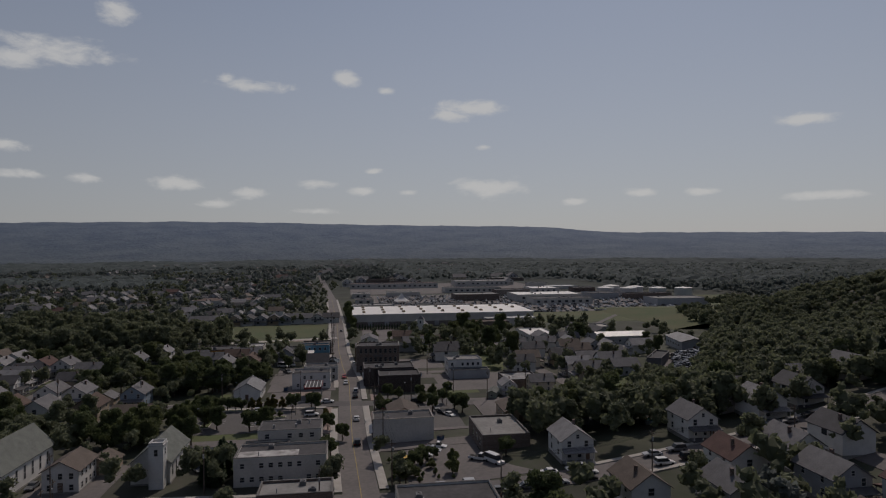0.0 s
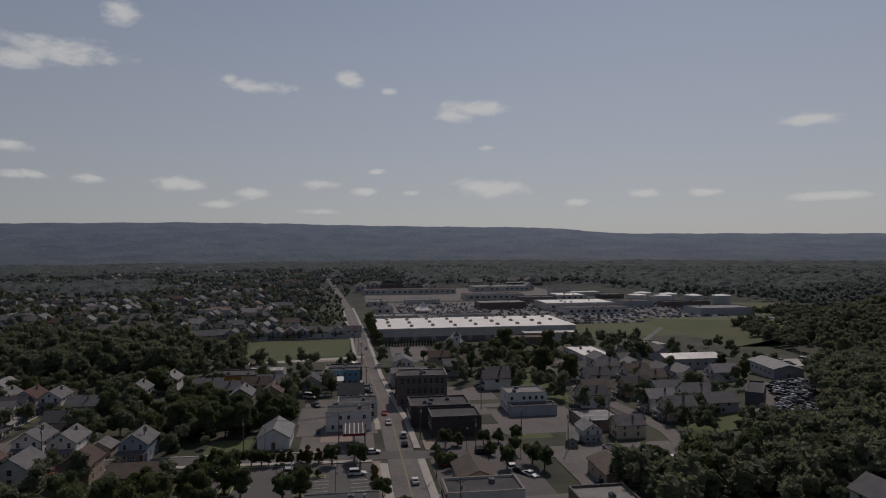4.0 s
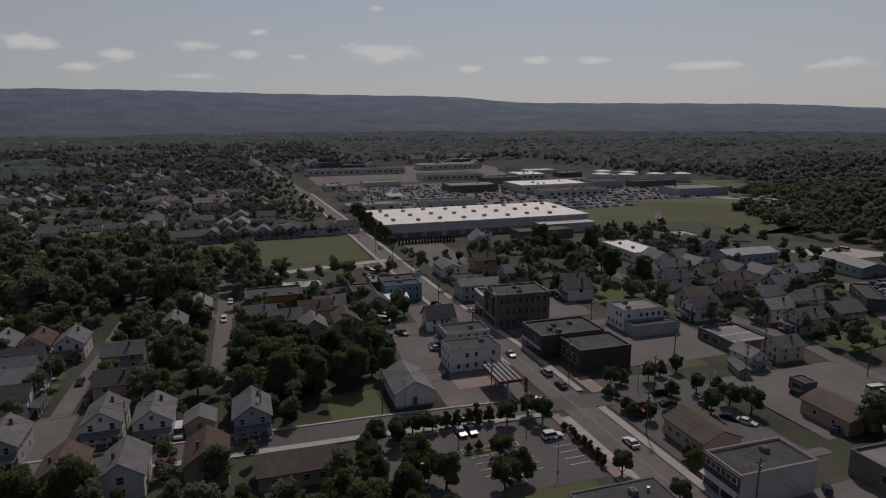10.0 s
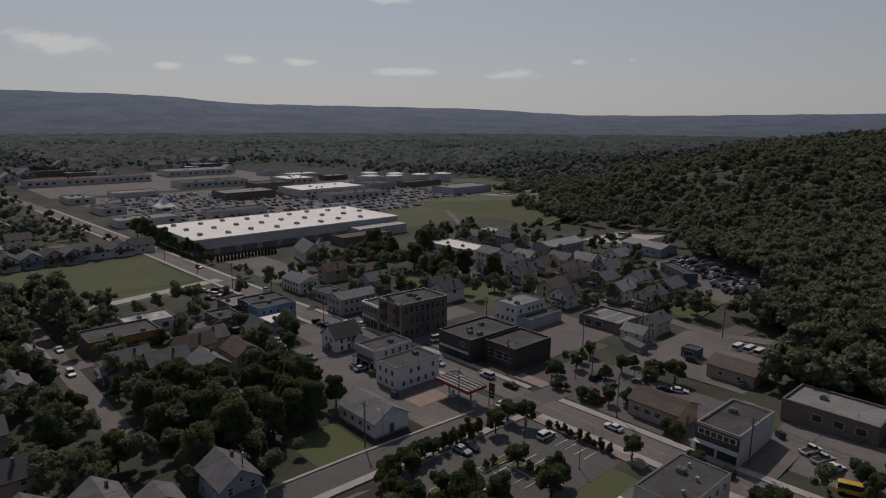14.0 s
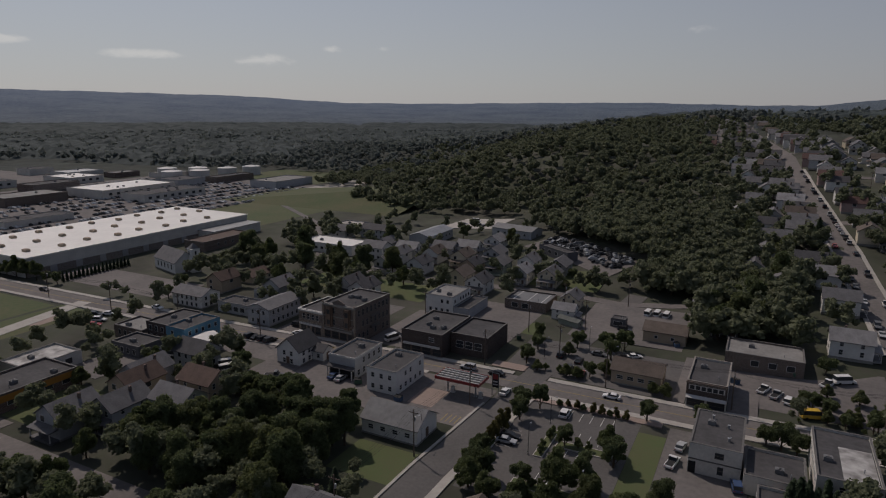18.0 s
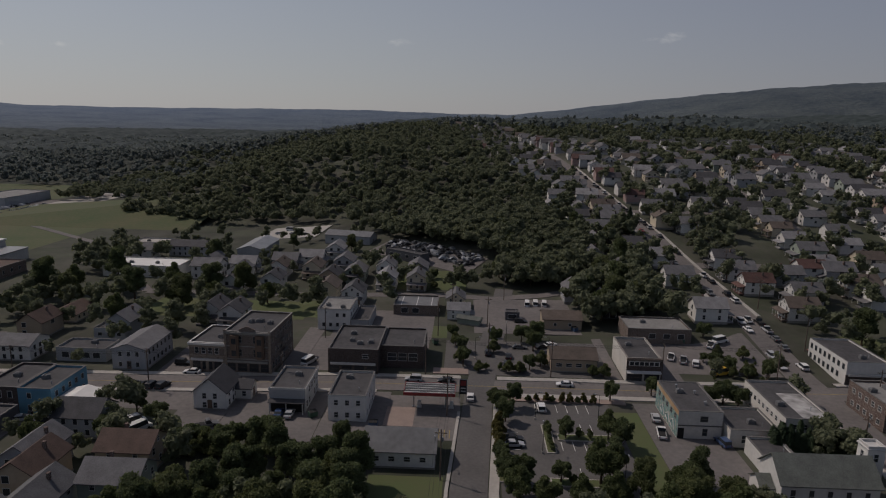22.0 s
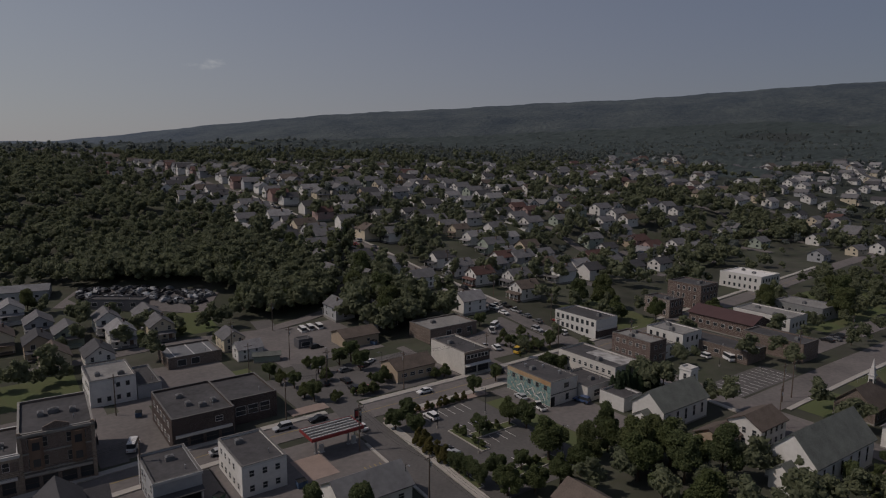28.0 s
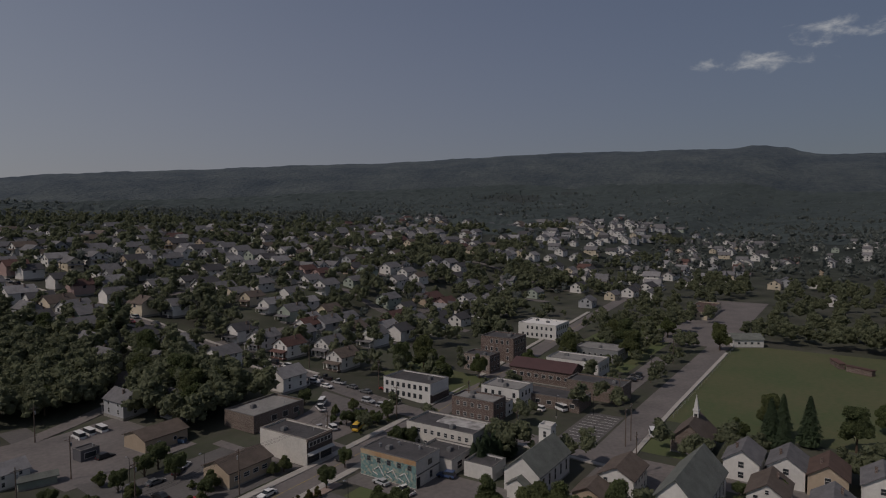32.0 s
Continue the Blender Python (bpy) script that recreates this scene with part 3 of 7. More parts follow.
mid.f = [(0, 1 + k, 1 + (k + 1) % ns) for k in range(ns)]
tagged(new("ground_middle", mid.mesh("ground_middle", M_GROUND)), "grassy town ground between the streets", "ground", kind="structure")


TAKEN, ROADS, LOTS = [], [], []


def is_clear(x, y, room):
    """Whether a spot is free of buildings, streets and paving."""
    if any((x - a) ** 2 + (y - b) ** 2 < (r + room) ** 2 for a, b, r in TAKEN):
        return False
    if any(a - room < x < b + room and c - room < y < d + room for a, b, c, d in LOTS):
        return False
    for pts, w in ROADS:
        for (x0, y0), (x1, y1) in zip(pts, pts[1:]):
            dx, dy = x1 - x0, y1 - y0
            t = max(0.0, min(1.0, ((x - x0) * dx + (y - y0) * dy) / (dx * dx + dy * dy)))
            if (x - x0 - t * dx) ** 2 + (y - y0 - t * dy) ** 2 < (w / 2 + room) ** 2:
                return False
    return True


def strip(name, pts, width, mat, lift, label, category, thick=0.4):
    """A flat band along a line of points, laid on the ground, with its edges turned down."""
    p = [Vector(a) for a in pts]
    if category == "road":
        lift = 0.12 + 0.004 * len(ROADS)
        ROADS.append(([tuple(a) for a in pts], width))
    fine = []
    for a, b in zip(p, p[1:]):
        k = max(1, int((b - a).length / 12))
        fine += [a.lerp(b, s / k) for s in range(k)]
    fine.append(p[-1])
    s = Shape()
    rows = []
    for k, c in enumerate(fine):
        d = (fine[min(k + 1, len(fine) - 1)] - fine[max(k - 1, 0)]).normalized()
        n = Vector((-d.y, d.x)) * width / 2
        rows.append((c + n, c - n))
    for (a, b), (c, d) in zip(rows, rows[1:]):
        za, zb, zc, zd = (gz(v.x, v.y) + lift for v in (a, b, c, d))
        s.face((a.x, a.y, za), (b.x, b.y, zb), (d.x, d.y, zd), (c.x, c.y, zc))
        s.face((a.x, a.y, za), (c.x, c.y, zc), (c.x, c.y, zc - thick), (a.x, a.y, za - thick))
        s.face((b.x, b.y, zb), (d.x, d.y, zd), (d.x, d.y, zd - thick), (b.x, b.y, zb - thick))
    return tagged(new(name, s.mesh(name, mat)), label, category, kind="structure")


def slab(name, x0, x1, y0, y1, mat, lift, label, category, skew=0.0):
    s = Shape().box(x0, x1, y0, y1, -0.2, lift)
    if category == "paving" or "field" in label or "strip" in label:
        LOTS.append((x0, x1, y0, y1))
    if skew:
        s.v = [(x + skew * y, y, z) for x, y, z in s.v]
    s.v = [(x, y, z + gz(x, y)) for x, y, z in s.v]
    return tagged(new(name, s.mesh(name, mat)), label, category, kind="structure")


MAIN = [(-1100, -62), (-480, -20), (-240, -9.4), (-120, -6.0), (-72, -3.4), (-35, -0.3), (0, 0.2), (45, 0.8), (95, 3), (200, 14), (320, 27), (526, 45), (760, 52)]
SIDE = [(-4, -230), (-3, -105), (-2, -50), (1, 0), (9, 64), (13, 100)]
CROSS = [(86, -240), (88, -60), (92, 0), (94.5, 58), (92, 90), (87, 130), (82, 175), (79, 205), (73, 250), (68, 300), (65, 360), (52, 455), (38, 555), (22, 700), (10, 860)]


def cross_x(y):
    """Where the hill street runs at a given y."""
    return float(np.interp(y, [p[1] for p in CROSS], [p[0] for p in CROSS]))


def edge_x(y):
    """The eastern edge of the wood on the hill."""
    return float(np.interp(y, [104, 124, 150, 180, 240, 300, 370, 420, 545, 640, 900], [62, 47, 43, 38, 34, 28, 15, 8, -6, -14, -30]))


def wood_line(x):
    """The northern end of the houses on the slope, where the woods begin."""
    return float(np.interp(x, [30, 90, 150, 210, 310, 420, 560, 1000], [560, 490, 440, 430, 415, 400, 440, 740]))


EAST = [(88, -56), (140, -55.4), (240, -56), (330, -58)]
# main street
strip("main_street", MAIN, 8.4, M_OLD_ASPHALT, 0.06, "worn grey asphalt main street", "road")
strip("side_street", SIDE, 7.4, M_ASPHALT, 0.05, "narrow asphalt side street", "road")
strip("cross_street", CROSS, 8.6, M_OLD_ASPHALT, 0.055, "asphalt street climbing the hill", "road")
strip("east_street", EAST, 9.5, M_OLD_ASPHALT, 0.052, "wide worn asphalt street", "road")
strip("back_street", [(-130, 82), (-60, 84), (-30, 88), (-9, 89), (8, 86), (26, 92), (41, 94), (56, 113)], 6, M_OLD_ASPHALT, 0.05, "worn back street", "road")
strip("alley_south", [(-160, -84), (-95, -84), (-40, -84)], 5.5, M_OLD_ASPHALT, 0.05, "narrow paved alley", "road")
strip("alley_west", [(-150, -116), (-66, -118), (-52, -119.5), (-4, -121)], 4.6, M_OLD_ASPHALT, 0.05, "narrow paved alley", "road")
strip("field_road", [(-160, -70), (-172, -8)], 6, M_CONCRETE, 0.05, "pale gravel road beside a field", "road")
strip("depot_road", [(-130, 82), (-200, 170), (-330, 260), (-420, 330)], 4, M_OLD_ASPHALT, 0.05, "worn dirt road", "road")
for k, gap in enumerate((160, 220, 280, 345, 410, 480)):
    strip("hill_street", [(gap, 60 + k * 4), (gap + 4, 300), (gap + 5, wood_line(gap) - 6)], 6.5, M_OLD_ASPHALT, 0.05, "residential street between house rows", "road")
for yy in (110, 190, 280, 380):
    strip("hill_lane", [(cross_x(yy) + 3, yy), (300, yy + 4), (520, yy + 10)], 6, M_OLD_ASPHALT, 0.045, "residential lane across the hill", "road")
for k, gap in enumerate((-300, -380, -460, -560, -680)):
    strip("west_street", [(gap, -40), (gap - 10, -420)], 6.5, M_OLD_ASPHALT, 0.05, "residential street between house rows", "road")
strip("sports_field", [(850, 845), (940, 880)], 60, M_FIELD, .6, "green mown field between far houses", "grass", 1.5)
strip("sports_field", [(1080, 545), (1130, 575)], 36, M_FIELD, .6, "green mown field between far houses", "grass", 1.5)
strip("second_hill_street", [(24, 370), (17, 415), (9, 520), (-1, 640), (-10, 800)], 6, M_OLD_ASPHALT, 0.05, "pale street high on the hill", "road")


# pavements with kerbs
def pavement(pts, off, width, label="pale concrete pavement with a kerb"):
    out = []
    for k, p in enumerate(pts):
        a, b = Vector(pts[max(k - 1, 0)]), Vector(pts[min(k + 1, len(pts) - 1)])
        d = (b - a).normalized()
        out.append(Vector(p) + Vector((-d.y, d.x)) * off)
    strip("pavement", out, width, M_CONCRETE, 0.285 + 0.004 * (len(bpy.data.objects) % 7), label, "pavement")


pavement([(-470, -19.5), (-240, -9.4), (-120, -6), (-72, -3.4), (-35, -0.3), (-4, 0.2)], 5.3, 2.0)
pavement([(-470, -19.5), (-240, -9.4), (-120, -6), (-72, -3.4), (-35, -0.3), (-26, -.2)], -5.2, 1.8)
pavement([(6, 0.2), (45, 0.8), (86, 2.7)], 5.4, 2.2)
pavement([(8, 0.2), (45, 0.8), (86, 2.7)], -5.4, 2.2)
pavement([(100, 3), (200, 14), (320, 27)], 6.2, 2.0)
pavement([(-4, -140), (-3, -105), (-2, -50), (0.6, -8)], -4.9, 2.0)
pavement([(-4, -140), (-3, -105), (-2, -50), (0, -16)], 4.3, .7)
pavement([(88, -60), (92, -8)], 5.4, 1.6)
pavement(CROSS[3:10], 5.2, 1.5)
pavement(CROSS[3:10], -5.2, 1.5)
pavement([(95, -56), (140, -55.4), (240, -56)], -5.6, 1.4)

# paved lots
for x0, x1, y0, y1, mat, lab in (
        (4.5, 33.4, -52, -8.5, M_ASPHALT, "dark asphalt car park with white stalls"), (39.8, 57, -48, -7, M_OLD_ASPHALT, "worn asphalt yard beside a mural"),
        (-22, -4, -30, -7.2, M_OLD_ASPHALT, "filling station forecourt"), (-60, -37, -33, -6.8, M_OLD_ASPHALT, "asphalt yard behind shops"),
        (-92, -68, -20, -7, M_OLD_ASPHALT, "asphalt car park beside a blue shop"), (-9, 38, 8.2, 36, M_ASPHALT, "car park with planted islands"),
        (-47, -14, 36, 66, M_OLD_ASPHALT, "wide empty asphalt yard"), (-50, -40, 7.6, 36, M_OLD_ASPHALT, "paved lane beside a brick block"),
        (0, 36, 44, 84, M_OLD_ASPHALT, "paved yard with parked vans"), (50, 88, 14, 44, M_OLD_ASPHALT, "gravel yard with parked cars"),
        (-62, -38, -60, -52, M_OLD_ASPHALT, "worn back drive"), (93.5, 123.5, -50.2, -39, M_ASPHALT, "striped church car park"),
        (-86, -62, 20, 44, M_OLD_ASPHALT, "paved yard behind shops"), (58, 84, -74, -56, M_OLD_ASPHALT, "paved church yard"),
        (-220, -150, 8, 30, M_OLD_ASPHALT, "wide car park before a warehouse"), (-520, -300, 10, 330, M_OLD_ASPHALT, "vast shopping centre car park"),
        (-760, -540, 0, 260, M_OLD_ASPHALT, "far shopping centre car park"), (-320, -290, 300, 380, M_CONCRETE, "pale depot yard"),
        (-30, 6, -126, -116, M_OLD_ASPHALT, "paved house drive"), (150, 215, -44, -36, M_OLD_ASPHALT, "gravel verge with parked cars"),
        (250, 420, -60, -20, M_OLD_ASPHALT, "paved school yard"), (-118, -104, -52, -24, M_OLD_ASPHALT, "paved yard behind workshops"), (-104.6, -98, -100, -77, M_OLD_ASPHALT, "paved lane beside a workshop"),
        (-88, -79.6, 3, 32, M_OLD_ASPHALT, "paved lane between shops"), (-55.4, -49.8, 6, 44, M_OLD_ASPHALT, "paved lane beside a brick block"), (-36.8, -22, -32, -5.6, M_OLD_ASPHALT, "paved apron round a white shop"),
        (-27, -14.4, 27.8, 36, M_OLD_ASPHALT, "paved apron behind a bank"), (38, 41, 8, 40, M_OLD_ASPHALT, "paved passage beside a shop"), (51, 58, 8, 34, M_OLD_ASPHALT, "paved yard beside a shop"), (-72, -60, -32, -8.6, M_OLD_ASPHALT, "paved lot round a small house")):
    slab("lot", x0, x1, y0, y1, mat, 0.024 + 0.004 * len(LOTS), lab, "paving")
strip("gravel_yard", [(-121, 207), (-86, 204)], 34, M_CONCRETE, .3, "pale gravel yard with a few parked cars", "paving")
ROADS.append(([(-121, 207), (-86, 204)], 34))
strip("scrapyard_floor", [(-47, 154), (2, 124)], 20, M_OLD_ASPHALT, .16, "bare dirt scrapyard floor", "paving")
ROADS.append(([(-47, 154), (2, 124)], 20))
# lawns and fields
for x0, x1, y0, y1, mat, lab in (
        (33.5, 39.7, -50, -12.5, M_GRASS, "mown lawn strip"), (-22, -7, -58, -45, M_GRASS, "mown back lawn"), (-19, -9, 38, 50, M_GRASS, "small mown lawn"),
        (128, 262, -140, -62, M_FIELD, "mown playing field"), (-244, -178, -104, -16, M_FIELD, "dry mown field"), (-176, -158, -62, -14, M_FIELD, "rough grass corner"),
        (-335, -225, 140, 215, M_FIELD, "green meadow"), (-330, -170, 215, 300, M_FIELD, "green meadow"), (-450, -330, 330, 430, M_FIELD, "green meadow"), (98, 118, -78, -60, M_GRASS, "church lawn"), (-105, -94, -76, -56, M_GRASS, "small fenced lawn beside a workshop"), (118, 142, 8, 44, M_GRASS, "garden lawn"),
        (180, 300, -34, 5, M_GRASS, "shaded park lawn"), (-120, -60, 52, 74, M_GRASS, "back garden lawn"), (-33, -3, 96, 120, M_GRASS, "back garden lawns"), (-63, -53, 55, 76, M_GRASS, "back garden lawn"), (-330, -230, -190, -115, M_GRASS, "back garden lawns")):
    slab("lawn", x0, x1, y0, y1, mat, 0.012 + 0.0005 * (abs(y0) % 9), lab, "grass")
slab("dirt_patch", -168, -161, -34, -22, M_PAVER, 0.05, "bare earth patch", "ground")
slab("driveway", -11.0, -6.6, -90.4, -85.0, M_CONCRETE, 0.19, "pale concrete garage driveway", "paving")
for k in range(1, 7):
    slab("lawn", -76 + k * 8, -70.5 + k * 8, -127.2, -125.0, M_GRASS, 0.03, "small square front lawn", "grass")
slab("garden_path", -78, -22, -129.0, -127.6, M_CONCRETE, 0.06, "pale concrete footpath between gardens", "pavement")
slab("plaza", 6, 38, -8.4, -6.0, M_PAVER, 0.26, "pink paved strip beside the street", "pavement")
slab("forecourt_pad", -25, -15, -24, -14, M_PAVER, 0.07, "pinkish concrete pad", "paving")
slab("plaza_corner", -12, -2, 7.8, 12, M_PAVER, 0.24, "pink paved corner", "pavement")


def marks(name, rows, mat, label):
    s = Shape()
    for x0, x1, y0, y1, z in rows:
        s.box(x0, x1, y0, y1, z - 0.02, z)
    tagged(new(name, s.mesh(name, mat)), label, "road marking", kind="stuff")


marks("stall_lines", [(x, x + .14, y0, y1, .16) for y0, y1, xs in ((-14.2, -9.8, (14.6, 17.2, 19.8, 22.3, 24.9, 27.4)), (-24.0, -20.0, (19.3, 21.8, 24.2, 26.6)), (-32.6, -28.8, (18.6, 21.2, 23.7, 26.2)), (-43.6, -39.8, (18.4, 21.0))) for x in xs]
      + [(5.6, 9.4, -25.2 - 2.6 * k, -25.08 - 2.6 * k, .16) for k in range(4)] + [(95 + 2.6 * k, 95.14 + 2.6 * k, -49.5, -45.2, 0.1) for k in range(11)] + [(95 + 2.6 * k, 95.14 + 2.6 * k, -44.4, -40, 0.1) for k in range(11)], M_PAINT, "white painted parking stall lines")
for x0, x1, y0, y1 in ((15.0, 17.2, -34, -21), (18.2, 30.6, -28.2, -25.2), (14.4, 26.5, -46.8, -43.9), (3.6, 5.9, -46, -21)):
    isl = thing("planted_island", "planted car park island with a pale concrete kerb", "island", "car park islands")
    part("kerb", Shape().box(x0, x1, y0, y0 + .22, 0, .27).box(x0, x1, y1 - .22, y1, 0, .27).box(x0, x0 + .22, y0 + .22, y1 - .22, 0, .27).box(x1 - .22, x1, y0 + .22, y1 - .22, 0, .27), M_CONCRETE, isl)
    part("planting", Shape().box(x0 + .22, x1 - .22, y0 + .22, y1 - .22, 0, .24), M_GRASS, isl, "low green ground cover")
marks("forecourt_lines", [(-10 + 1.2 * k, -9.8 + 1.2 * k, -29, -25, 0.046) for k in range(5)], M_YELLOW, "yellow hatched forecourt lines")
strip("centre_line", MAIN[1:11], 0.2, M_YELLOW, 0.14, "worn yellow centre line", "road marking", 0.01)


# ---- windows, doors and roof gear ----
MESH = {}


def cached(key, build):
    if key not in MESH:
        MESH[key] = build()
    return MESH[key]


NEAR = [True]


def pn2(w, h):
    """A far window: frame and pane in one mesh."""
    def build():
        me = Shape().box(-w / 2 - .1, w / 2 + .1, -.05, .03, -h / 2 - .1, h / 2 + .1).box(-w / 2, w / 2, -.07, .02, -h / 2, h / 2).mesh("window", M_TRIM)
        me.materials.append(M_WINDOW)
        me.polygons.foreach_set("material_index", [0] * 6 + [1] * 6)
        return me
    return cached(("far", w, h), build)


def window(parent, x, y, z, w, h, turn, trim=None, framed=True):
    """A framed window on a wall; turn: the way the wall faces (degrees, 0 faces -y)."""
    w, h = round(w, 1), round(h, 1)
    fr = cached(("wf", w, h, trim), lambda: Shape().box(-w / 2 - .07, w / 2 + .07, -.07, .03, -h / 2 - .10, -h / 2).box(-w / 2 - .07, w / 2 + .07, -.07, .03, h / 2, h / 2 + .08)
                .box(-w / 2 - .07, -w / 2, -.06, .03, -h / 2, h / 2).box(w / 2, w / 2 + .07, -.06, .03, -h / 2, h / 2).box(-w / 2, w / 2, -.05, .02, -.04, .04).mesh("window_frame", trim or M_TRIM))
    pn = cached(("wp", w, h), lambda: Shape().box(-w / 2, w / 2, -.02, .02, -h / 2, h / 2).mesh("pane", M_WINDOW))
    if not framed or not NEAR[0]:
        part("window", pn2(w, h), None, parent, at=pose(x, y, z, 0, 0, turn))
        return
    fo = part("window", fr, None, parent, at=pose(x, y, z, 0, 0, turn))
    part("pane", pn, None, fo)


def door(parent, x, y, z, turn, mat):
    dm = cached(("door", mat.name), lambda: Shape().box(-.48, .48, -.05, .02, 0, 2.05).box(-.58, -.48, -.08, .02, 0, 2.15).box(.48, .58, -.08, .02, 0, 2.15).box(-.58, .58, -.08, .02, 2.05, 2.15)
                .box(.36, .40, -.1, -.05, .95, 1.1).mesh("door", mat))
    part("door", dm, None, parent, at=pose(x, y, z, 0, 0, turn))


def facade(parent, half, dist, turn, z, storeys, sh, win, step, trim=None, skip=0.0):
    """Rows of windows on one face. half: half the width of the face; dist: how far it stands from the middle."""
    n = max(1, int((2 * half - 0.8) / step))
    for s in range(storeys):
        for k in range(n):
            if random.random() < skip:
                continue
            a = (k - (n - 1) / 2) * step
            m = Matrix.Rotation(radians(turn), 3, "Z") @ Vector((a, -dist, 0))
            window(parent, m.x, m.y, z + sh * (s + 0.55), win[0], win[1], turn, trim)


def flat_building(name, label, cx, cy, w, d, h, wall, roof=None, storeys=2, ang=0.0, win=(1.0, 1.6), step=2.6, trim=None, parapet=0.5, cornice=None, units=2, sides="SNEW", base=0.0, shop="", skip=0.1):
    """A block with a flat roof behind a parapet, windows by storey, and gear on the roof."""
    t = thing(name, label, "building")
    TAKEN.append((cx, cy, max(w, d) / 2))
    NEAR[0] = -80 < cx < 105 and -60 < cy < 30
    t.matrix_basis = pose(cx, cy, gz(cx, cy) + base, 0, 0, ang)
    x, y = w / 2, d / 2
    part("wall", Shape().box(-x, x, -y, y, -0.6, h - parapet), wall, t)
    par = Shape()
    for a in ((-x, x, -y, -y + .3), (-x, x, y - .3, y), (-x, -x + .3, -y + .3, y - .3), (x - .3, x, -y + .3, y - .3)):
        par.box(*a, h - parapet, h)
    part("parapet", par, wall, t)
    cap = Shape()
    for a in ((-x - .06, x + .06, -y - .06, -y + .36), (-x - .06, x + .06, y - .36, y + .06), (-x - .06, -x + .36, -y + .36, y - .36), (x - .36, x + .06, -y + .36, y - .36)):
        cap.box(*a, h + .004, h + .09)
    part("coping", cap, cornice or M_COPING, t)
    part("roof", Shape().box(-x + .31, x - .31, -y + .31, y - .31, h - parapet - .1, h - parapet + .05), roof or M_TAR, t, "flat tar roof behind a parapet")
    for k in range(units):
        ux, uy = random.uniform(-x * .6, x * .6), random.uniform(-y * .6, y * .6)
        u = part("roof_unit", Shape().box(-.8, .8, -.6, .6, 0, .9).box(-.55, .55, -.4, .4, .9, 1.05).box(-.7, .7, -.63, -.6, .15, .75), M_GREY_SHEET, t, "dull grey metal roof unit", at=pose(ux, uy, h - parapet + .05, 0, 0, 90 * (k % 2)))
        part("fan_cover", Shape().tube(0, 0, 1.05, 1.15, .32, .25), M_COPING, u)
    part("vent_pipe", Shape().tube(0, 0, 0, .9, .09).tube(0, 0, .9, 1.0, .16, .1), M_STEEL, t, at=pose(x * .5, -y * .5, h - parapet))
    sh = (h - parapet) / storeys
    for face, half, dist, turn in (("S", x, y, 0), ("E", y, x, 90), ("N", x, y, 180), ("W", y, x, 270)):
        if face in sides:
            low = 1 if face in shop else 0
            facade(t, half, dist, turn, sh * low, storeys - low, sh, win, step, trim, skip)
        if face in shop:
            m = Matrix.Rotation(radians(turn), 3, "Z")
            n = max(2, int(half * 2 / 3.2))
            for k in range(n):
                p = m @ Vector(((k - (n - 1) / 2) * 2 * half / n, -dist, 0))
                window(t, p.x, p.y, sh * .45, 2 * half / n - .7, sh * .55, turn, M_DARK_BRICK)
            p = m @ Vector((0, -dist - .35, 0))
            part("shop_sign", Shape().box(-half * .9, half * .9, -.12, .3, 0, .6), cornice or M_TRIM, t, at=pose(p.x, p.y, sh * .82, 0, 0, turn))
    if cornice and shop:
        for face, half, dist, turn in (("S", x, y, 0), ("E", y, x, 90), ("N", x, y, 180), ("W", y, x, 270)):
            if face in shop:
                m = Matrix.Rotation(radians(turn), 3, "Z") @ Vector((0, -dist, 0))
                part("cornice", Shape().box(-half - .15, half + .15, -.45, 0, -.5, -.1).box(-half - .1, half + .1, -.25, 0, -.8, -.5), cornice, t, at=pose(m.x, m.y, h, 0, 0, turn))
    return t


def gable(t, w, l, eave, ridge, wall, roof, over=0.45):
    """Walls with gable ends (ridge along y) and a roof of two thick slopes."""
    x, y = w / 2, l / 2
    part("wall", Shape().prism([(-x, -0.5), (x, -0.5), (x, eave), (0, ridge), (-x, eave)], "y", -y, y), wall, t)
    k = (ridge - eave) / x
    ro = Shape()
    for s in (-1, 1):
        ro.prism([(0, ridge + .02), (0, ridge + .22), (s * (x + over), eave - k * over + .22), (s * (x + over), eave - k * over + .02)], "y", -y - over, y + over)
    return part("roof", ro, roof, t)


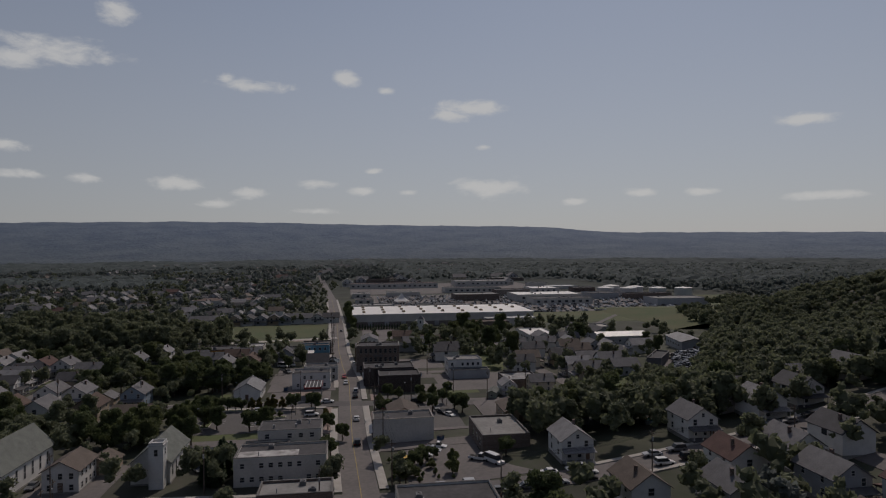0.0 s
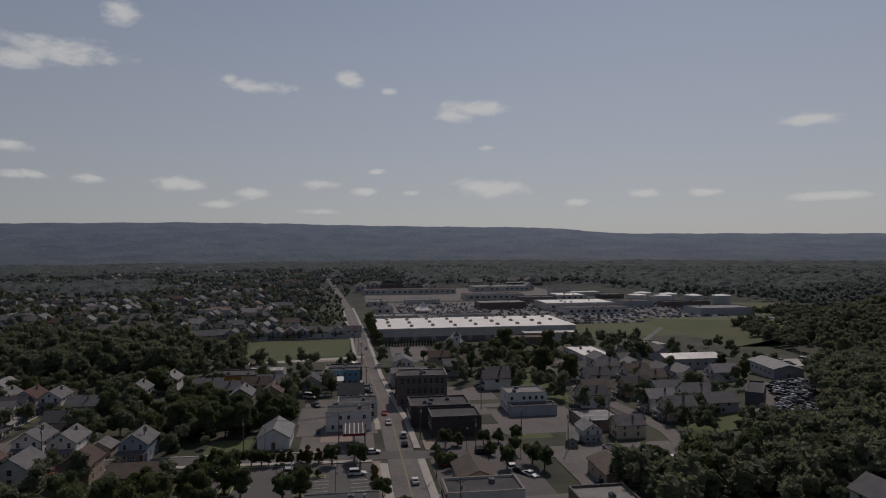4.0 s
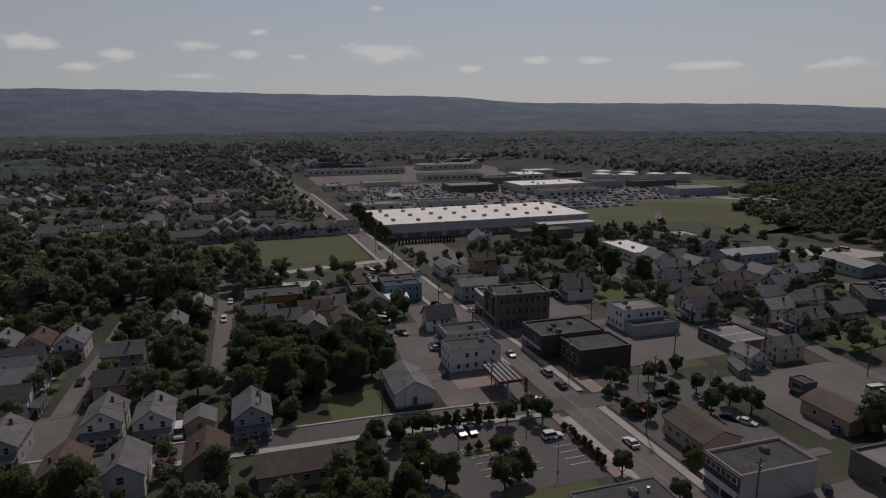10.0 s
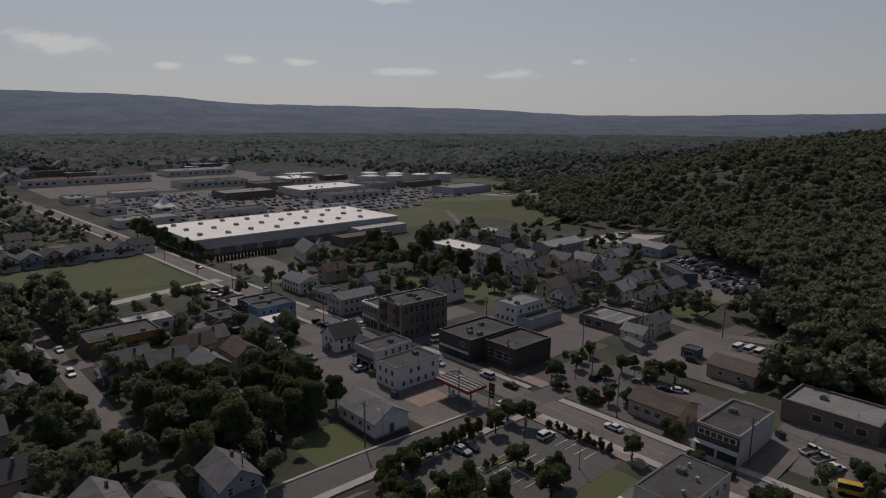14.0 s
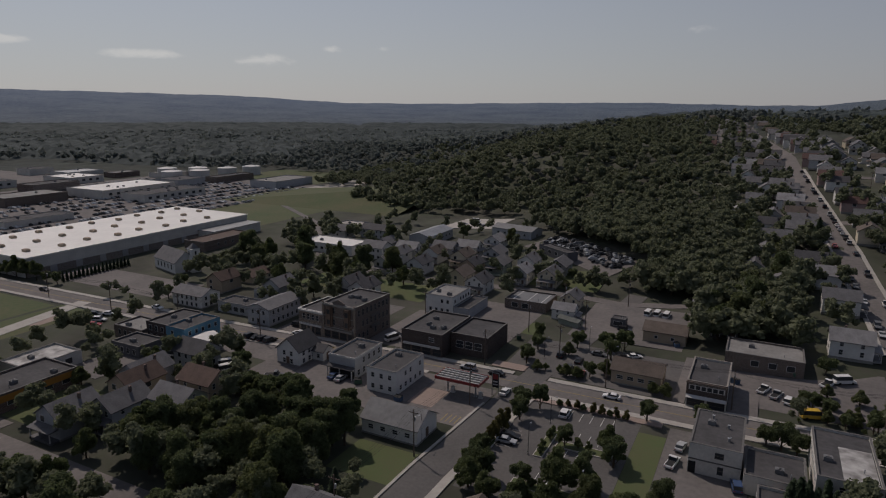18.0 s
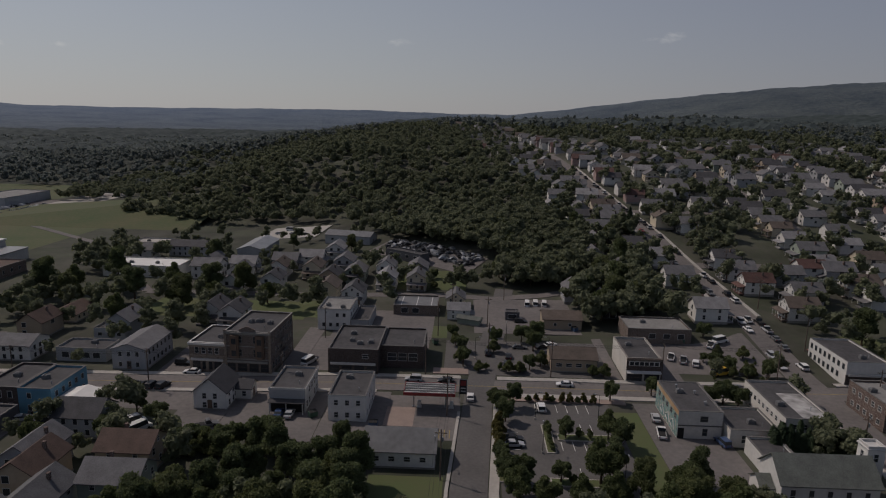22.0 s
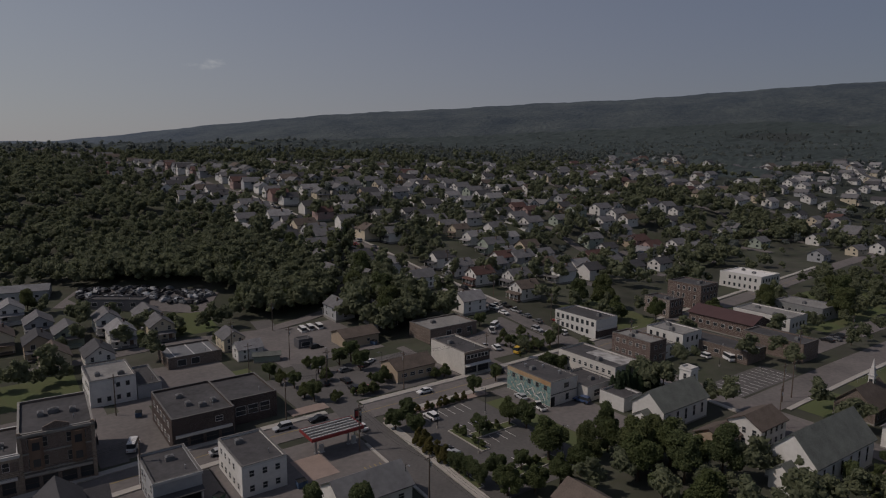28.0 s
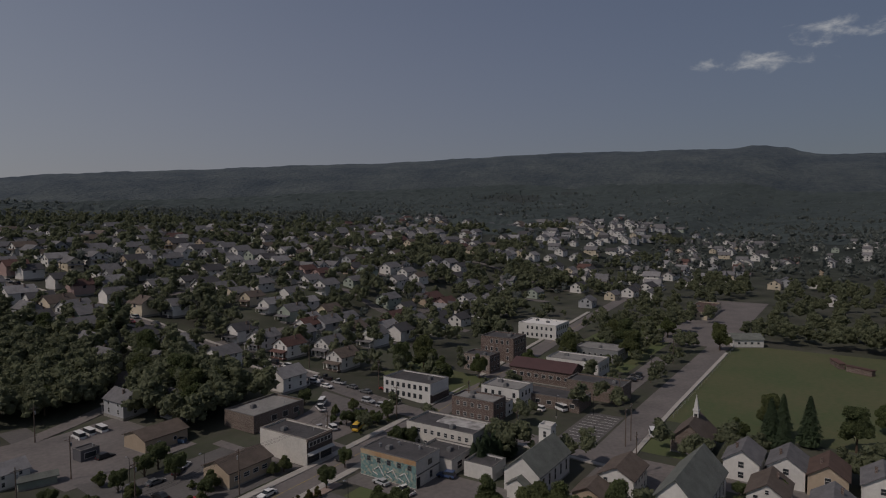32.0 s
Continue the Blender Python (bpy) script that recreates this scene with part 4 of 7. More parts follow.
def make_house(key, wall, roof, w=7.6, l=10.5, eave=5.4, ridge=8.6, porch=True, detail=2, shutters=False, trim=None):
    """A timber house with its gable to the street (-y)."""
    t = thing("house", HOUSE_LABEL[key], "house", "houses of the town")
    r = gable(t, w, l, eave, ridge, SIDING[wall], ROOF[roof])
    part("foundation", Shape().box(-w / 2 - .08, w / 2 + .08, -l / 2 - .08, l / 2 + .08, -0.5, .45), M_STONE, t)
    if detail:
        part("chimney", Shape().box(-.28, .28, -.28, .28, 0, 1.5).box(-.33, .33, -.33, .33, 1.5, 1.6), M_RED_BRICK, r, "brick chimney", at=pose(w * .18, l * .15, ridge - 1.1))
    if porch:
        p = part("porch", Shape().box(-w / 2 + .2, w / 2 - .2, -l / 2 - 2.1, -l / 2, 0, .5).prism([(-l / 2 - 2.4, 2.75), (-l / 2 - 2.4, 2.9), (-l / 2 - .02, 3.5), (-l / 2 - .02, 2.9)], "x", -w / 2, w / 2), ROOF[roof], t)
        for k in range(4 if detail > 1 else 2):
            part("porch_post", cached("post", lambda: Shape().box(-.09, .09, -.09, .09, 0, 2.35).box(-.14, .14, -.14, .14, 0, .2).mesh("porch_post", M_TRIM)), None, p, at=pose(-w / 2 + .5 + k * (w - 1) / (3 if detail > 1 else 1), -l / 2 - 1.95, .45))
    if detail > 1:
        for z in (1.9, 4.4):
            for a in ((-w * .27, w * .27) if z > 2 else (-w * .27, w * .05)):
                window(t, a, -l / 2, z, .9, 1.4, 0, trim)
            window(t, 0, l / 2, z, 1.2, 1.4, 180, trim)
            for b in (-l * .24, l * .24):
                window(t, w / 2, b, z, .9, 1.4, 90, trim)
                window(t, -w / 2, b, z, .9, 1.4, 270, trim)
        window(t, 0, -l / 2, eave + (ridge - eave) * .35, .7, .9, 0, trim)
        door(t, w * .3, -l / 2, .45, 0, SIDING["brown"])
    elif detail:
        for z in (1.9, 4.4):
            window(t, -w * .2, -l / 2, z, 1.3, 1.4, 0, trim, False)
        window(t, w / 2, 0, 4.2, 1.6, 1.4, 90, trim, False)
        window(t, -w / 2, 0, 4.2, 1.6, 1.4, 270, trim, False)
    return t


HOUSE_LABEL = {}
STOCK = {}
for key, wall, roof in (("wg", "white", "grey"), ("wd", "white", "dark"), ("wb", "white", "brown"), ("cb", "cream", "brown"), ("gg", "grey", "grey"), ("bg", "blue", "grey"),
                        ("tb", "tan", "dark"), ("wr", "white", "red"), ("bd", "brown", "dark"), ("sg", "sage", "grey"), ("dd", "dark", "dark"), ("wp", "white", "pale"), ("tr", "tan", "rust"), ("pr", "pink", "red"), ("cg", "cream", "grey")):
    colour = {"sage": "sage green", "dark": "charcoal", "pink": "faded pink"}.get(wall, wall)
    HOUSE_LABEL[key] = f"two-storey {colour} timber house with a {roof} shingle gable roof".replace("dark shingle", "dark grey shingle").replace("pale shingle", "pale grey shingle").replace("rust shingle", "rust-brown shingle")
    for det in (2, 1):
        STOCK[key, det] = (wall, roof)
PROTO = {}


def house(key, x, y, turn=0.0, detail=2, size=(8.0, 10.8, 5.2, 7.9), porch=True, s=1.0):
    """Stands a house on the ground with its front turned (degrees, 0 faces -y)."""
    k = (key, detail, size, porch)
    TAKEN.append((x, y, 4.6))
    NEAR[0] = True
    m = pose(x, y, gz(x, y), 0, 0, turn) @ Matrix.Diagonal((s, s, s, 1))
    if k not in PROTO:
        PROTO[k] = make_house(key, *STOCK[key, 2], *size, porch=porch, detail=detail)
        PROTO[k].matrix_basis = m
        return PROTO[k]
    o = copy_thing(PROTO[k], pose(x, y, gz(x, y), 0, 0, turn))
    o.scale = (s, s, s)
    return o


# ---- buildings along the main street ----
random.seed(11)
flat_building("brick_block", "three-storey dark brick commercial block with stone cornice", -62.3, 13.0, 13.0, 19, 12.0, M_BROWN_BRICK, ang=-3, storeys=3, shop="S", cornice=M_STONE, units=4, win=(1.1, 1.9), step=2.2, trim=M_STONE)
flat_building("brick_annex", "two-storey brown brick shop beside a taller block", -74, 11.4, 10.2, 15, 8.4, M_BROWN_BRICK, ang=-3, storeys=2, shop="S", cornice=M_TRIM, units=1, win=(1.1, 1.7), step=1.9, sides="S")
flat_building("bank_building", "dark brick flat-roofed shop with roof units", -34.1, 16, 13.9, 20.6, 7.3, M_DARK_BRICK, storeys=2, units=4, sides="SW", win=(1.6, 1.2), step=3.4, shop="S")
flat_building("bank_wing", "low dark brick wing beside a shop", -20.9, 19.4, 12.2, 16.2, 6.6, M_DARK_BRICK, storeys=1, units=0, sides="S", win=(2.4, 2.2), step=3.0)
flat_building("corner_block", "two-storey pale commercial block with shop front", 46.1, 15.5, 9.4, 17.5, 7.1, M_STUCCO, storeys=2, shop="S", cornice=M_BROWN_BRICK, units=1, win=(1.2, 1.6), step=2.4, sides="SN")
flat_building("mural_building", "two-storey building with a painted mural wall", 50.5, -16.2, 10, 17, 6.7, M_STUCCO, roof=M_TAR, storeys=2, units=1, win=(1.1, 1.2), step=3.0, sides="E", parapet=.18)
flat_building("mural_annex", "low stucco annex with a dark flat roof", 61.5, -22, 11, 12, 4.2, M_STUCCO, storeys=1, units=1, sides="S", win=(2.2, 1.8), step=3.6)
flat_building("patched_block", "brick block under a worn silvery patched roof", 73.6, -16.2, 10.8, 21.6, 6.9, M_STUCCO, roof=M_TAR, storeys=2, units=1, win=(1.0, 1.1), step=2.2, sides="SEW")
flat_building("red_brick_store", "long red brick store with a flat roof", 99.6, -10.8, 8.2, 15, 7.0, M_RED_BRICK, storeys=2, units=2, roof=M_GRAVEL_ROOF, win=(1.2, 1.2), step=2.6)
flat_building("white_store", "white two-storey flat-roofed building", 116, -12.5, 10.5, 14, 7.4, SIDING["white"], storeys=2, units=2, roof=M_GRAVEL_ROOF)
flat_building("long_brick_hall", "long brick hall with stepped parapet", 141.5, -35.5, 10, 20, 6.2, M_BROWN_BRICK, storeys=1, units=1, sides="E", win=(1.4, 1.4), step=4)
flat_building("low_grey_workshop", "low workshop with a dark felt roof", 125.5, -24, 11, 25, 4.2, M_BROWN_BRICK, storeys=1, units=0, sides="W", win=(1.6, 1.2), step=4)
flat_building("brick_flats", "tall red brick apartment house", 176, 20, 12.5, 16, 10.5, M_RED_BRICK, storeys=3, units=2)
flat_building("brick_hall", "square brown brick hall", 153, 18, 9, 12, 7.2, M_RED_BRICK, storeys=2, units=1)
flat_building("long_white_store", "long white two-storey commercial building", 108, 19.5, 11.5, 20, 6.6, SIDING["white"], storeys=2, units=1, shop="S", sides="W", roof=M_TAR, win=(1.2, 1.6), step=2.4)
flat_building("cream_store", "white flat-roofed store with a white roof edge", 233, 26, 17, 21, 7.5, SIDING["white"], storeys=2, roof=M_MEMBRANE, units=2, cornice=M_TRIM)
flat_building("white_hall", "long white commercial hall with a pale roof", 172, -16, 13, 22, 6.0, SIDING["white"], storeys=1, roof=M_GRAVEL_ROOF, units=2)
flat_building("grey_hall", "grey metal hall with a pale flat roof", 200, -16, 14, 20, 5.4, M_METAL, storeys=1, roof=M_GRAVEL_ROOF, units=1)
flat_building("white_shop_house", "white two-storey shop with flat roof", -30.5, -15.2, 9, 15, 6.6, SIDING["white"], storeys=2, units=1, roof=M_TAR, win=(.9, 1.2), step=2.6)
flat_building("small_garage_shop", "small grey flat-roofed garage shop", -45.7, -12, 8.7, 13.8, 6.2, SIDING["grey"], storeys=2, units=1, roof=M_TAR, sides="EW", shop="S")
blue = flat_building("blue_shop", "bright blue two-storey shop with flat roof", -103.7, -17.8, 8.0, 14.4, 6.5, M_BLUE_PAINT, storeys=2, units=1, win=(.9, 1.3), step=2.6)
flat_building("dark_shop", "dark two-storey shop with tar roof", -112.4, -17.2, 9.0, 15, 6.5, M_DARK_BRICK, storeys=2, units=1, sides="SN")
flat_building("low_shop", "low flat shop with grey roof", -123, -22, 13, 10, 4.0, M_BROWN_BRICK, storeys=1, units=1, sides="S", roof=M_GRAVEL_ROOF)
flat_building("low_green_shop", "low dark flat-roofed shop", -112, -32, 12, 9, 3.6, SIDING["dark"], storeys=1, units=1, sides="S")
ow = flat_building("orange_workshop", "low red brick workshop with an orange band", -112.4, -66, 14, 21, 4.8, M_RED_BRICK, storeys=1, units=2, sides="E", win=(2.0, 1.6), step=4.6, roof=M_TAR)
part("painted_band", Shape().box(-10.4, 10.4, -.08, 0, 2.6, 4.3), M_ORANGE, ow, "faded orange painted band", at=pose(7.0, 0, 0, 0, 0, 90))
flat_building("low_workshop", "low workshop with worn grey roof", -124, -54, 12, 16, 4.0, M_STUCCO, storeys=1, units=1, roof=M_PATCH, sides="E", win=(2, 1.6), step=4)
flat_building("long_low_store", "long low store with a grey roof", -112.6, 12, 14.5, 8.2, 4.0, SIDING["grey"], storeys=1, units=1, sides="S", win=(2.0, 1.6), step=3)
flat_building("white_flats", "white two-storey building with a long low wing", -47, 50, 11, 15, 7.2, SIDING["white"], storeys=2, units=2, roof=M_GRAVEL_ROOF, win=(.9, 1.2), step=2.3)
flat_building("white_flats_wing", "low grey wing beside white flats", -38.2, 51, 6, 17, 3.8, SIDING["grey"], storeys=1, units=0, roof=M_TAR, sides="")
flat_building("striped_garage", "low brick garage with ribbed roof", -21.2, 68.8, 16, 14, 3.6, M_BROWN_BRICK, storeys=1, units=0, roof=M_GREY_SHEET, sides="S", win=(2.4, 1.8), step=4)
flat_building("yard_workshop", "low workshop with a large dark flat roof", 58.5, 41.5, 20, 13, 4.6, M_BROWN_BRICK, storeys=1, units=1, roof=M_GRAVEL_ROOF, sides="S", win=(2, 1.6), step=4.5)
flat_building("black_kiosk", "small dark green kiosk in a yard", 13.6, 60, 5, 4, 3.4, SIDING["dark"], storeys=1, units=0, sides="S", win=(3, 1.4), step=4, parapet=.2)
flat_building("white_garage", "small white flat garage", 62, -34, 7, 8, 3.8, SIDING["white"], storeys=1, units=0, sides="")
flat_building("white_depot", "white flat-roofed depot behind houses", -144, 112, 33, 17, 5.0, SIDING["white"], storeys=1, units=2, roof=M_MEMBRANE, sides="S", win=(1.6, 1.2), step=3.6)
flat_building("far_depot", "grey flat depot behind houses", -165, 160, 17, 12, 5.0, SIDING["grey"], storeys=1, units=1, roof=M_CONCRETE, sides="S")
flat_building("scrap_office", "long low dark scrapyard shed", -31, 134.5, 22, 6, 4.0, SIDING["dark"], ang=-36, storeys=1, units=0, sides="S", win=(2, 1.4), step=5)
flat_building("school_hall", "long low school hall with a red roof", 350, -30, 46, 14, 5, SIDING["cream"], storeys=1, units=2, roof=ROOF["rust"], win=(2, 1.4), step=4)
part("worn_coating", Shape().box(-.9, 4.9, -10.3, 4.0, 6.452, 6.475), M_PATCH, bpy.data.objects["patched_block"], "worn silvery roof coating")
part("dark_base", Shape().box(-5.85, 5.85, -10.12, -10.0, 0, 2.8), M_DARK_BRICK, bpy.data.objects["long_white_store"], "dark brick lower front")
flat_building("white_annex", "small white annex behind a brick store", 106.6, -13.6, 5.2, 9, 4.6, SIDING["white"], storeys=2, units=1, roof=M_TAR, win=(.9, .9), step=2.4, sides="SE")
flat_building("grey_garage", "low grey flat-roofed garage behind shops", -114.4, 29, 10, 6, 3.8, SIDING["grey"], storeys=1, units=0, roof=M_TAR, sides="S", win=(1.2, 1), step=3)
# the old brick block: bay windows, string courses and a raised middle to the parapet
M_TAN_BRICK = masonry("tan_brick", (0.27, 0.215, 0.165), (0.30, 0.27, 0.23))
bb = bpy.data.objects["brick_block"]
for z in (4.05, 7.7):
    part("string_course", Shape().box(-6.6, 6.6, -9.72, -9.5, z, z + .28), M_STONE, bb, "pale stone band")
for bx in (-3.6, 3.6):
    bay = part("bay_window", Shape().prism([(bx - 1.3, -9.5), (bx - .75, -10.3), (bx + .75, -10.3), (bx + 1.3, -9.5)], "x", 0, 1), SIDING["brown"], bb, "dark wooden bay window")
    bay.data = Shape().box(bx - 1.2, bx + 1.2, -10.15, -9.5, 4.5, 11.0).box(bx - .8, bx + .8, -10.4, -10.15, 4.5, 11.0).mesh("bay_window", SIDING["brown"])
    for z in (5.2, 8.6):
        part("bay_pane", Shape().box(bx - .62, bx + .62, -10.44, -10.4, z, z + 1.6), M_WINDOW, bay)
part("pediment", Shape().prism([(-2.3, 12.0), (2.3, 12.0), (2.3, 12.7), (0, 13.6), (-2.3, 12.7)], "y", -9.55, -9.2), M_BROWN_BRICK, bb, "raised brick middle of the parapet")
part("corner_pier", Shape().box(-6.62, -5.9, -9.75, -9.5, 0, 12.4), M_TAN_BRICK, bb)
part("corner_pier", Shape().box(5.9, 6.62, -9.75, -9.5, 0, 12.4), M_TAN_BRICK, bb)
for sz in (3.6, 7.2):
    part("fire_escape", Shape().box(6.5, 7.5, -2.2, 2.2, sz, sz + .08).box(7.45, 7.5, -2.2, 2.2, sz + .08, sz + 1.0).rod((7.0, -2.0, sz), (7.0, 2.0, sz - 3.2), .06), M_COPING, bb, "black iron fire escape")
ba = bpy.data.objects["brick_annex"]
for z in (3.9, 7.0):
    part("brick_band", Shape().box(-4.9, 4.9, -7.62, -7.5, z, z + 1.1), M_TAN_BRICK, ba, "tan brick band of the upper front")
for px_ in (-4.6, 0, 4.6):
    part("pier", Shape().box(px_ - .4, px_ + .4, -7.66, -7.5, 0, 3.3), M_TAN_BRICK, ba, "tan brick pier between shop windows")
# worn white seams on the long garage roof
sgar = bpy.data.objects["striped_garage"]
for sx in (-5.4, 0.2, 5.6):
    part("roof_seam", Shape().box(sx - .16, sx + .16, -6.6, 6.6, 3.16, 3.20), M_TRIM, sgar, "white roof seam")
# white roof edge of the small shop; black plate as its shaded open front
gsh = bpy.data.objects["small_garage_shop"]
part("roof_edge", Shape().box(-4.5, 4.5, -7.1, -6.97, 5.75, 6.25).box(4.36, 4.5, -6.97, 6.97, 5.75, 6.25), M_TRIM, gsh, "white painted roof edge")
part("open_front", Shape().box(-3.9, 3.9, -6.98, -6.9, .1, 2.7), M_RUBBER, gsh, "black plate standing for the shade of an open shop front")
for px_ in (-4.0, 0.0, 4.0):
    part("front_post", Shape().box(px_ - .12, px_ + .12, -8.3, -8.06, 0, 2.9), M_TRIM, gsh)
part("front_roof", Shape().prism([(-8.5, 2.85), (-8.5, 3.0), (-6.98, 3.5), (-6.98, 3.3)], "x", -4.4, 4.4), M_TAR, gsh, "dark lean-to roof on posts")
cb = bpy.data.objects["corner_block"]
part("brick_front", Shape().box(-4.75, 4.75, -8.87, -8.75, 3.2, 7.2), M_DARK_BRICK, cb, "dark brown brick upper front")
part("window_band", Shape().box(-4.2, 4.2, -8.96, -8.87, 4.9, 6.2), M_TRIM, cb, "white painted window band")
for k in range(6):
    part("window_pane", Shape().box(-3.9 + k * 1.35, -2.85 + k * 1.35, -9.0, -8.96, 5.05, 6.05), M_WINDOW, cb)
part("awning", Shape().prism([(-9.8, 2.9), (-9.8, 3.02), (-8.87, 3.5), (-8.87, 3.3)], "x", -4.7, 4.7), M_TRIM, cb, "pale shop awning")
mt = part("mural", Shape().box(-8.45, 8.45, -.04, 0.0, 0.2, 5.5), M_MURAL, bpy.data.objects["mural_building"], "teal and cream painted mural", at=pose(-5.005, 0, 0, 0, 0, 270))
mb = bpy.data.objects["mural_building"]
NEAR[0] = True
part("upper_band", Shape().box(-8.45, 8.45, -.05, 0.0, 5.51, 6.7), M_CREAM_BAND, mb, "faded cream and orange painted band", at=pose(-5.005, 0, 0, 0, 0, 270))
for k in range(5):
    window(mb, -5.06, -6.6 + k * 3.1, 4.7, 1.0, 1.1, 270, M_COPING)
for fy, r0, r1 in ((-5.2, .75, .5), (-1.6, .9, .6), (2.6, .8, .45)):
    part("mural_figure", Shape().rod((-5.08, fy - 1.4, 1.2), (-5.08, fy, 3.2), .16).rod((-5.08, fy, 3.2), (-5.08, fy + 1.5, 2.2), .16).rod((-5.08, fy + .4, 1.0), (-5.08, fy + 1.9, 1.6), .13), M_TRIM, mb, "pale painted swirl on the mural")
part("belt_band", Shape().box(-5.0, 5.0, -8.62, -8.5, 3.1, 3.35), M_COPING, mb, "dark band between the storeys")
window(mb, .8, -8.5, 4.9, 1.6, 1.2, 0, M_COPING)
window(mb, 1.2, -8.5, 1.7, 1.0, 1.6, 0, M_COPING)
# flat black plate put on the wall for the shade of a recessed doorway
part("corner_door", Shape().box(-4.9, -3.5, -8.58, -8.5, .05, 2.6), M_RUBBER, mb, "black plate standing for the shade of a corner doorway")
for px_, py_ in ((-1.5, 5), (1.8, 1.5), (2.2, -4.5)):
    part("roof_vent", Shape().tube(px_, py_, 6.3, 7.3, .22, .22, 8).box(px_ - .3, px_ + .3, py_ - .3, py_ + .3, 7.3, 7.4), M_STEEL, mb)



def gabled(name, label, x, y, w, l, eave, ridge, wall, roof, turn=0.0, category="building", win=(.9, 1.5), step=2.6, storeys=1, rows="EW", ends=True):
    t = thing(name, label, category)
    TAKEN.append((x, y, max(w, l) / 2))
    NEAR[0] = -80 < x < 105 and -90 < y < 30
    t.matrix_basis = pose(x, y, gz(x, y), 0, 0, turn)
    gable(t, w, l, eave, ridge, wall, roof)
    part("foundation", Shape().box(-w / 2 - .08, w / 2 + .08, -l / 2 - .08, l / 2 + .08, -.5, .4), M_STONE, t)
    for face, half, dist, a in (("S", w / 2, l / 2, 0), ("E", l / 2, w / 2, 90), ("N", w / 2, l / 2, 180), ("W", l / 2, w / 2, 270)):
        if face in rows:
            facade(t, half, dist, a, 0, storeys, eave / storeys, win, step)
    if ends:
        door(t, 0, -l / 2, .4, 0, SIDING["brown"])
    return t


# filling station canopy
cn = thing("filling_station_canopy", "red-edged flat canopy on steel posts over fuel pumps", "canopy")
cn.matrix_basis = pose(-11.6, -13.4, 0)
part("canopy_roof", Shape().box(-6.2, 6.2, -3.2, 3.2, 4.5, 5.0), M_TAR, cn, "dark flat canopy roof")
for k in range(5):
    part("roof_rib", Shape().box(-6.1, 6.1, -.12, .12, 5.0, 5.16), M_TRIM, cn, at=pose(0, -2.7 + k * 1.35, 0))
part("fascia", Shape().box(-6.3, 6.3, -3.3, -3.2, 4.4, 5.15).box(-6.3, 6.3, 3.2, 3.3, 4.4, 5.15).box(-6.3, -6.2, -3.2, 3.2, 4.4, 5.15).box(6.2, 6.3, -3.2, 3.2, 4.4, 5.15), M_RED, cn, "red enamel fascia")
for px_ in (-4, 4):
    part("post", Shape().box(-.18, .18, -.18, .18, 0, 4.5).box(-.35, .35, -.35, .35, 0, .25), M_STEEL, cn, at=pose(px_, 0, 0))
    pu = part("fuel_pump", Shape().box(-.45, .45, -.28, .28, 0.15, 1.75).box(-.6, .6, -.5, .5, 0, .15).box(-.4, .4, -.31, .31, 1.2, 1.6), M_TRIM, cn, "pale fuel pump", at=pose(px_ + 1.4, 0, 0))
    part("hose", Shape().rod((.46, 0, 1.4), (.6, 0, .7), .04).rod((.6, 0, .7), (.46, 0, .4), .04), M_CABLE, pu)
sg = thing("filling_station_sign", "tall dark price sign on two posts", "sign")
sg.matrix_basis = pose(-3.4, -10.2, 0)
part("post", Shape().box(-1.0, -.85, -.08, .08, 0, 6.2).box(.85, 1.0, -.08, .08, 0, 6.2), M_STEEL, sg)
part("sign_panel", Shape().box(-.85, .85, -.15, .15, 2.4, 6.3), CAR_PAINT["black"], sg)
part("price_bars", Shape().box(-.6, .6, -.18, -.15, 3.0, 3.35).box(-.6, .6, -.18, -.15, 3.8, 4.15).box(-.6, .6, .15, .18, 3.0, 3.35).box(-.6, .6, .15, .18, 3.8, 4.15), M_TRIM, sg)
part("sign_badge", Shape().box(-.7, .7, -.19, -.15, 4.7, 6.0).box(-.7, .7, .15, .19, 4.7, 6.0), M_RED, sg)
gabled("metal_shed", "grey metal-roofed shed with white walls", -16.2, -37.5, 9.5, 14.5, 3.8, 6.6, SIDING["white"], M_GREY_SHEET, 90, "shed", (1.2, 1.0), 3.2)
gabled("brown_hall", "low tan hall with a brown shingle roof", 28, 17, 9.5, 13, 4.0, 6.0, SIDING["tan"], ROOF["brown"], 90, "building", (1.6, 1.0), 2.8)
gabled("metal_barn", "tan metal barn with a brown roof", 30, 54, 10, 13, 3.8, 5.6, SIDING["tan"], ROOF["brown"], 90, "barn", (.9, .9), 5)
gabled("maroon_store", "long store with a maroon metal roof", 152, -11, 12, 25, 5.6, 8.0, M_RED_BRICK, material("maroon_metal", (0.075, 0.042, 0.040), 0.5, 0.2, 1, .3, 0), 0, "building", (1.4, 1.2), 3)
gabled("beige_store", "two-storey grey store with a grey shingle roof", -96, 11.2, 9.4, 16.5, 6.0, 7.6, SIDING["grey"], ROOF["grey"], 0, "building", (.9, 1.3), 2.4, 2, "SEW")
gabled("white_garage_hall", "white hall under a pale sheet roof", -95, -22.8, 7.5, 9, 3.6, 4.6, SIDING["white"], M_MEMBRANE, 0, "shed", (1, 1), 4)
gabled("twin_gable_house", "dark house with two front gables", -88, -31, 8, 10, 4.8, 7.6, SIDING["grey"], ROOF["dark"], 90, "house", (.9, 1.3), 2.6, 2, "NSEW")
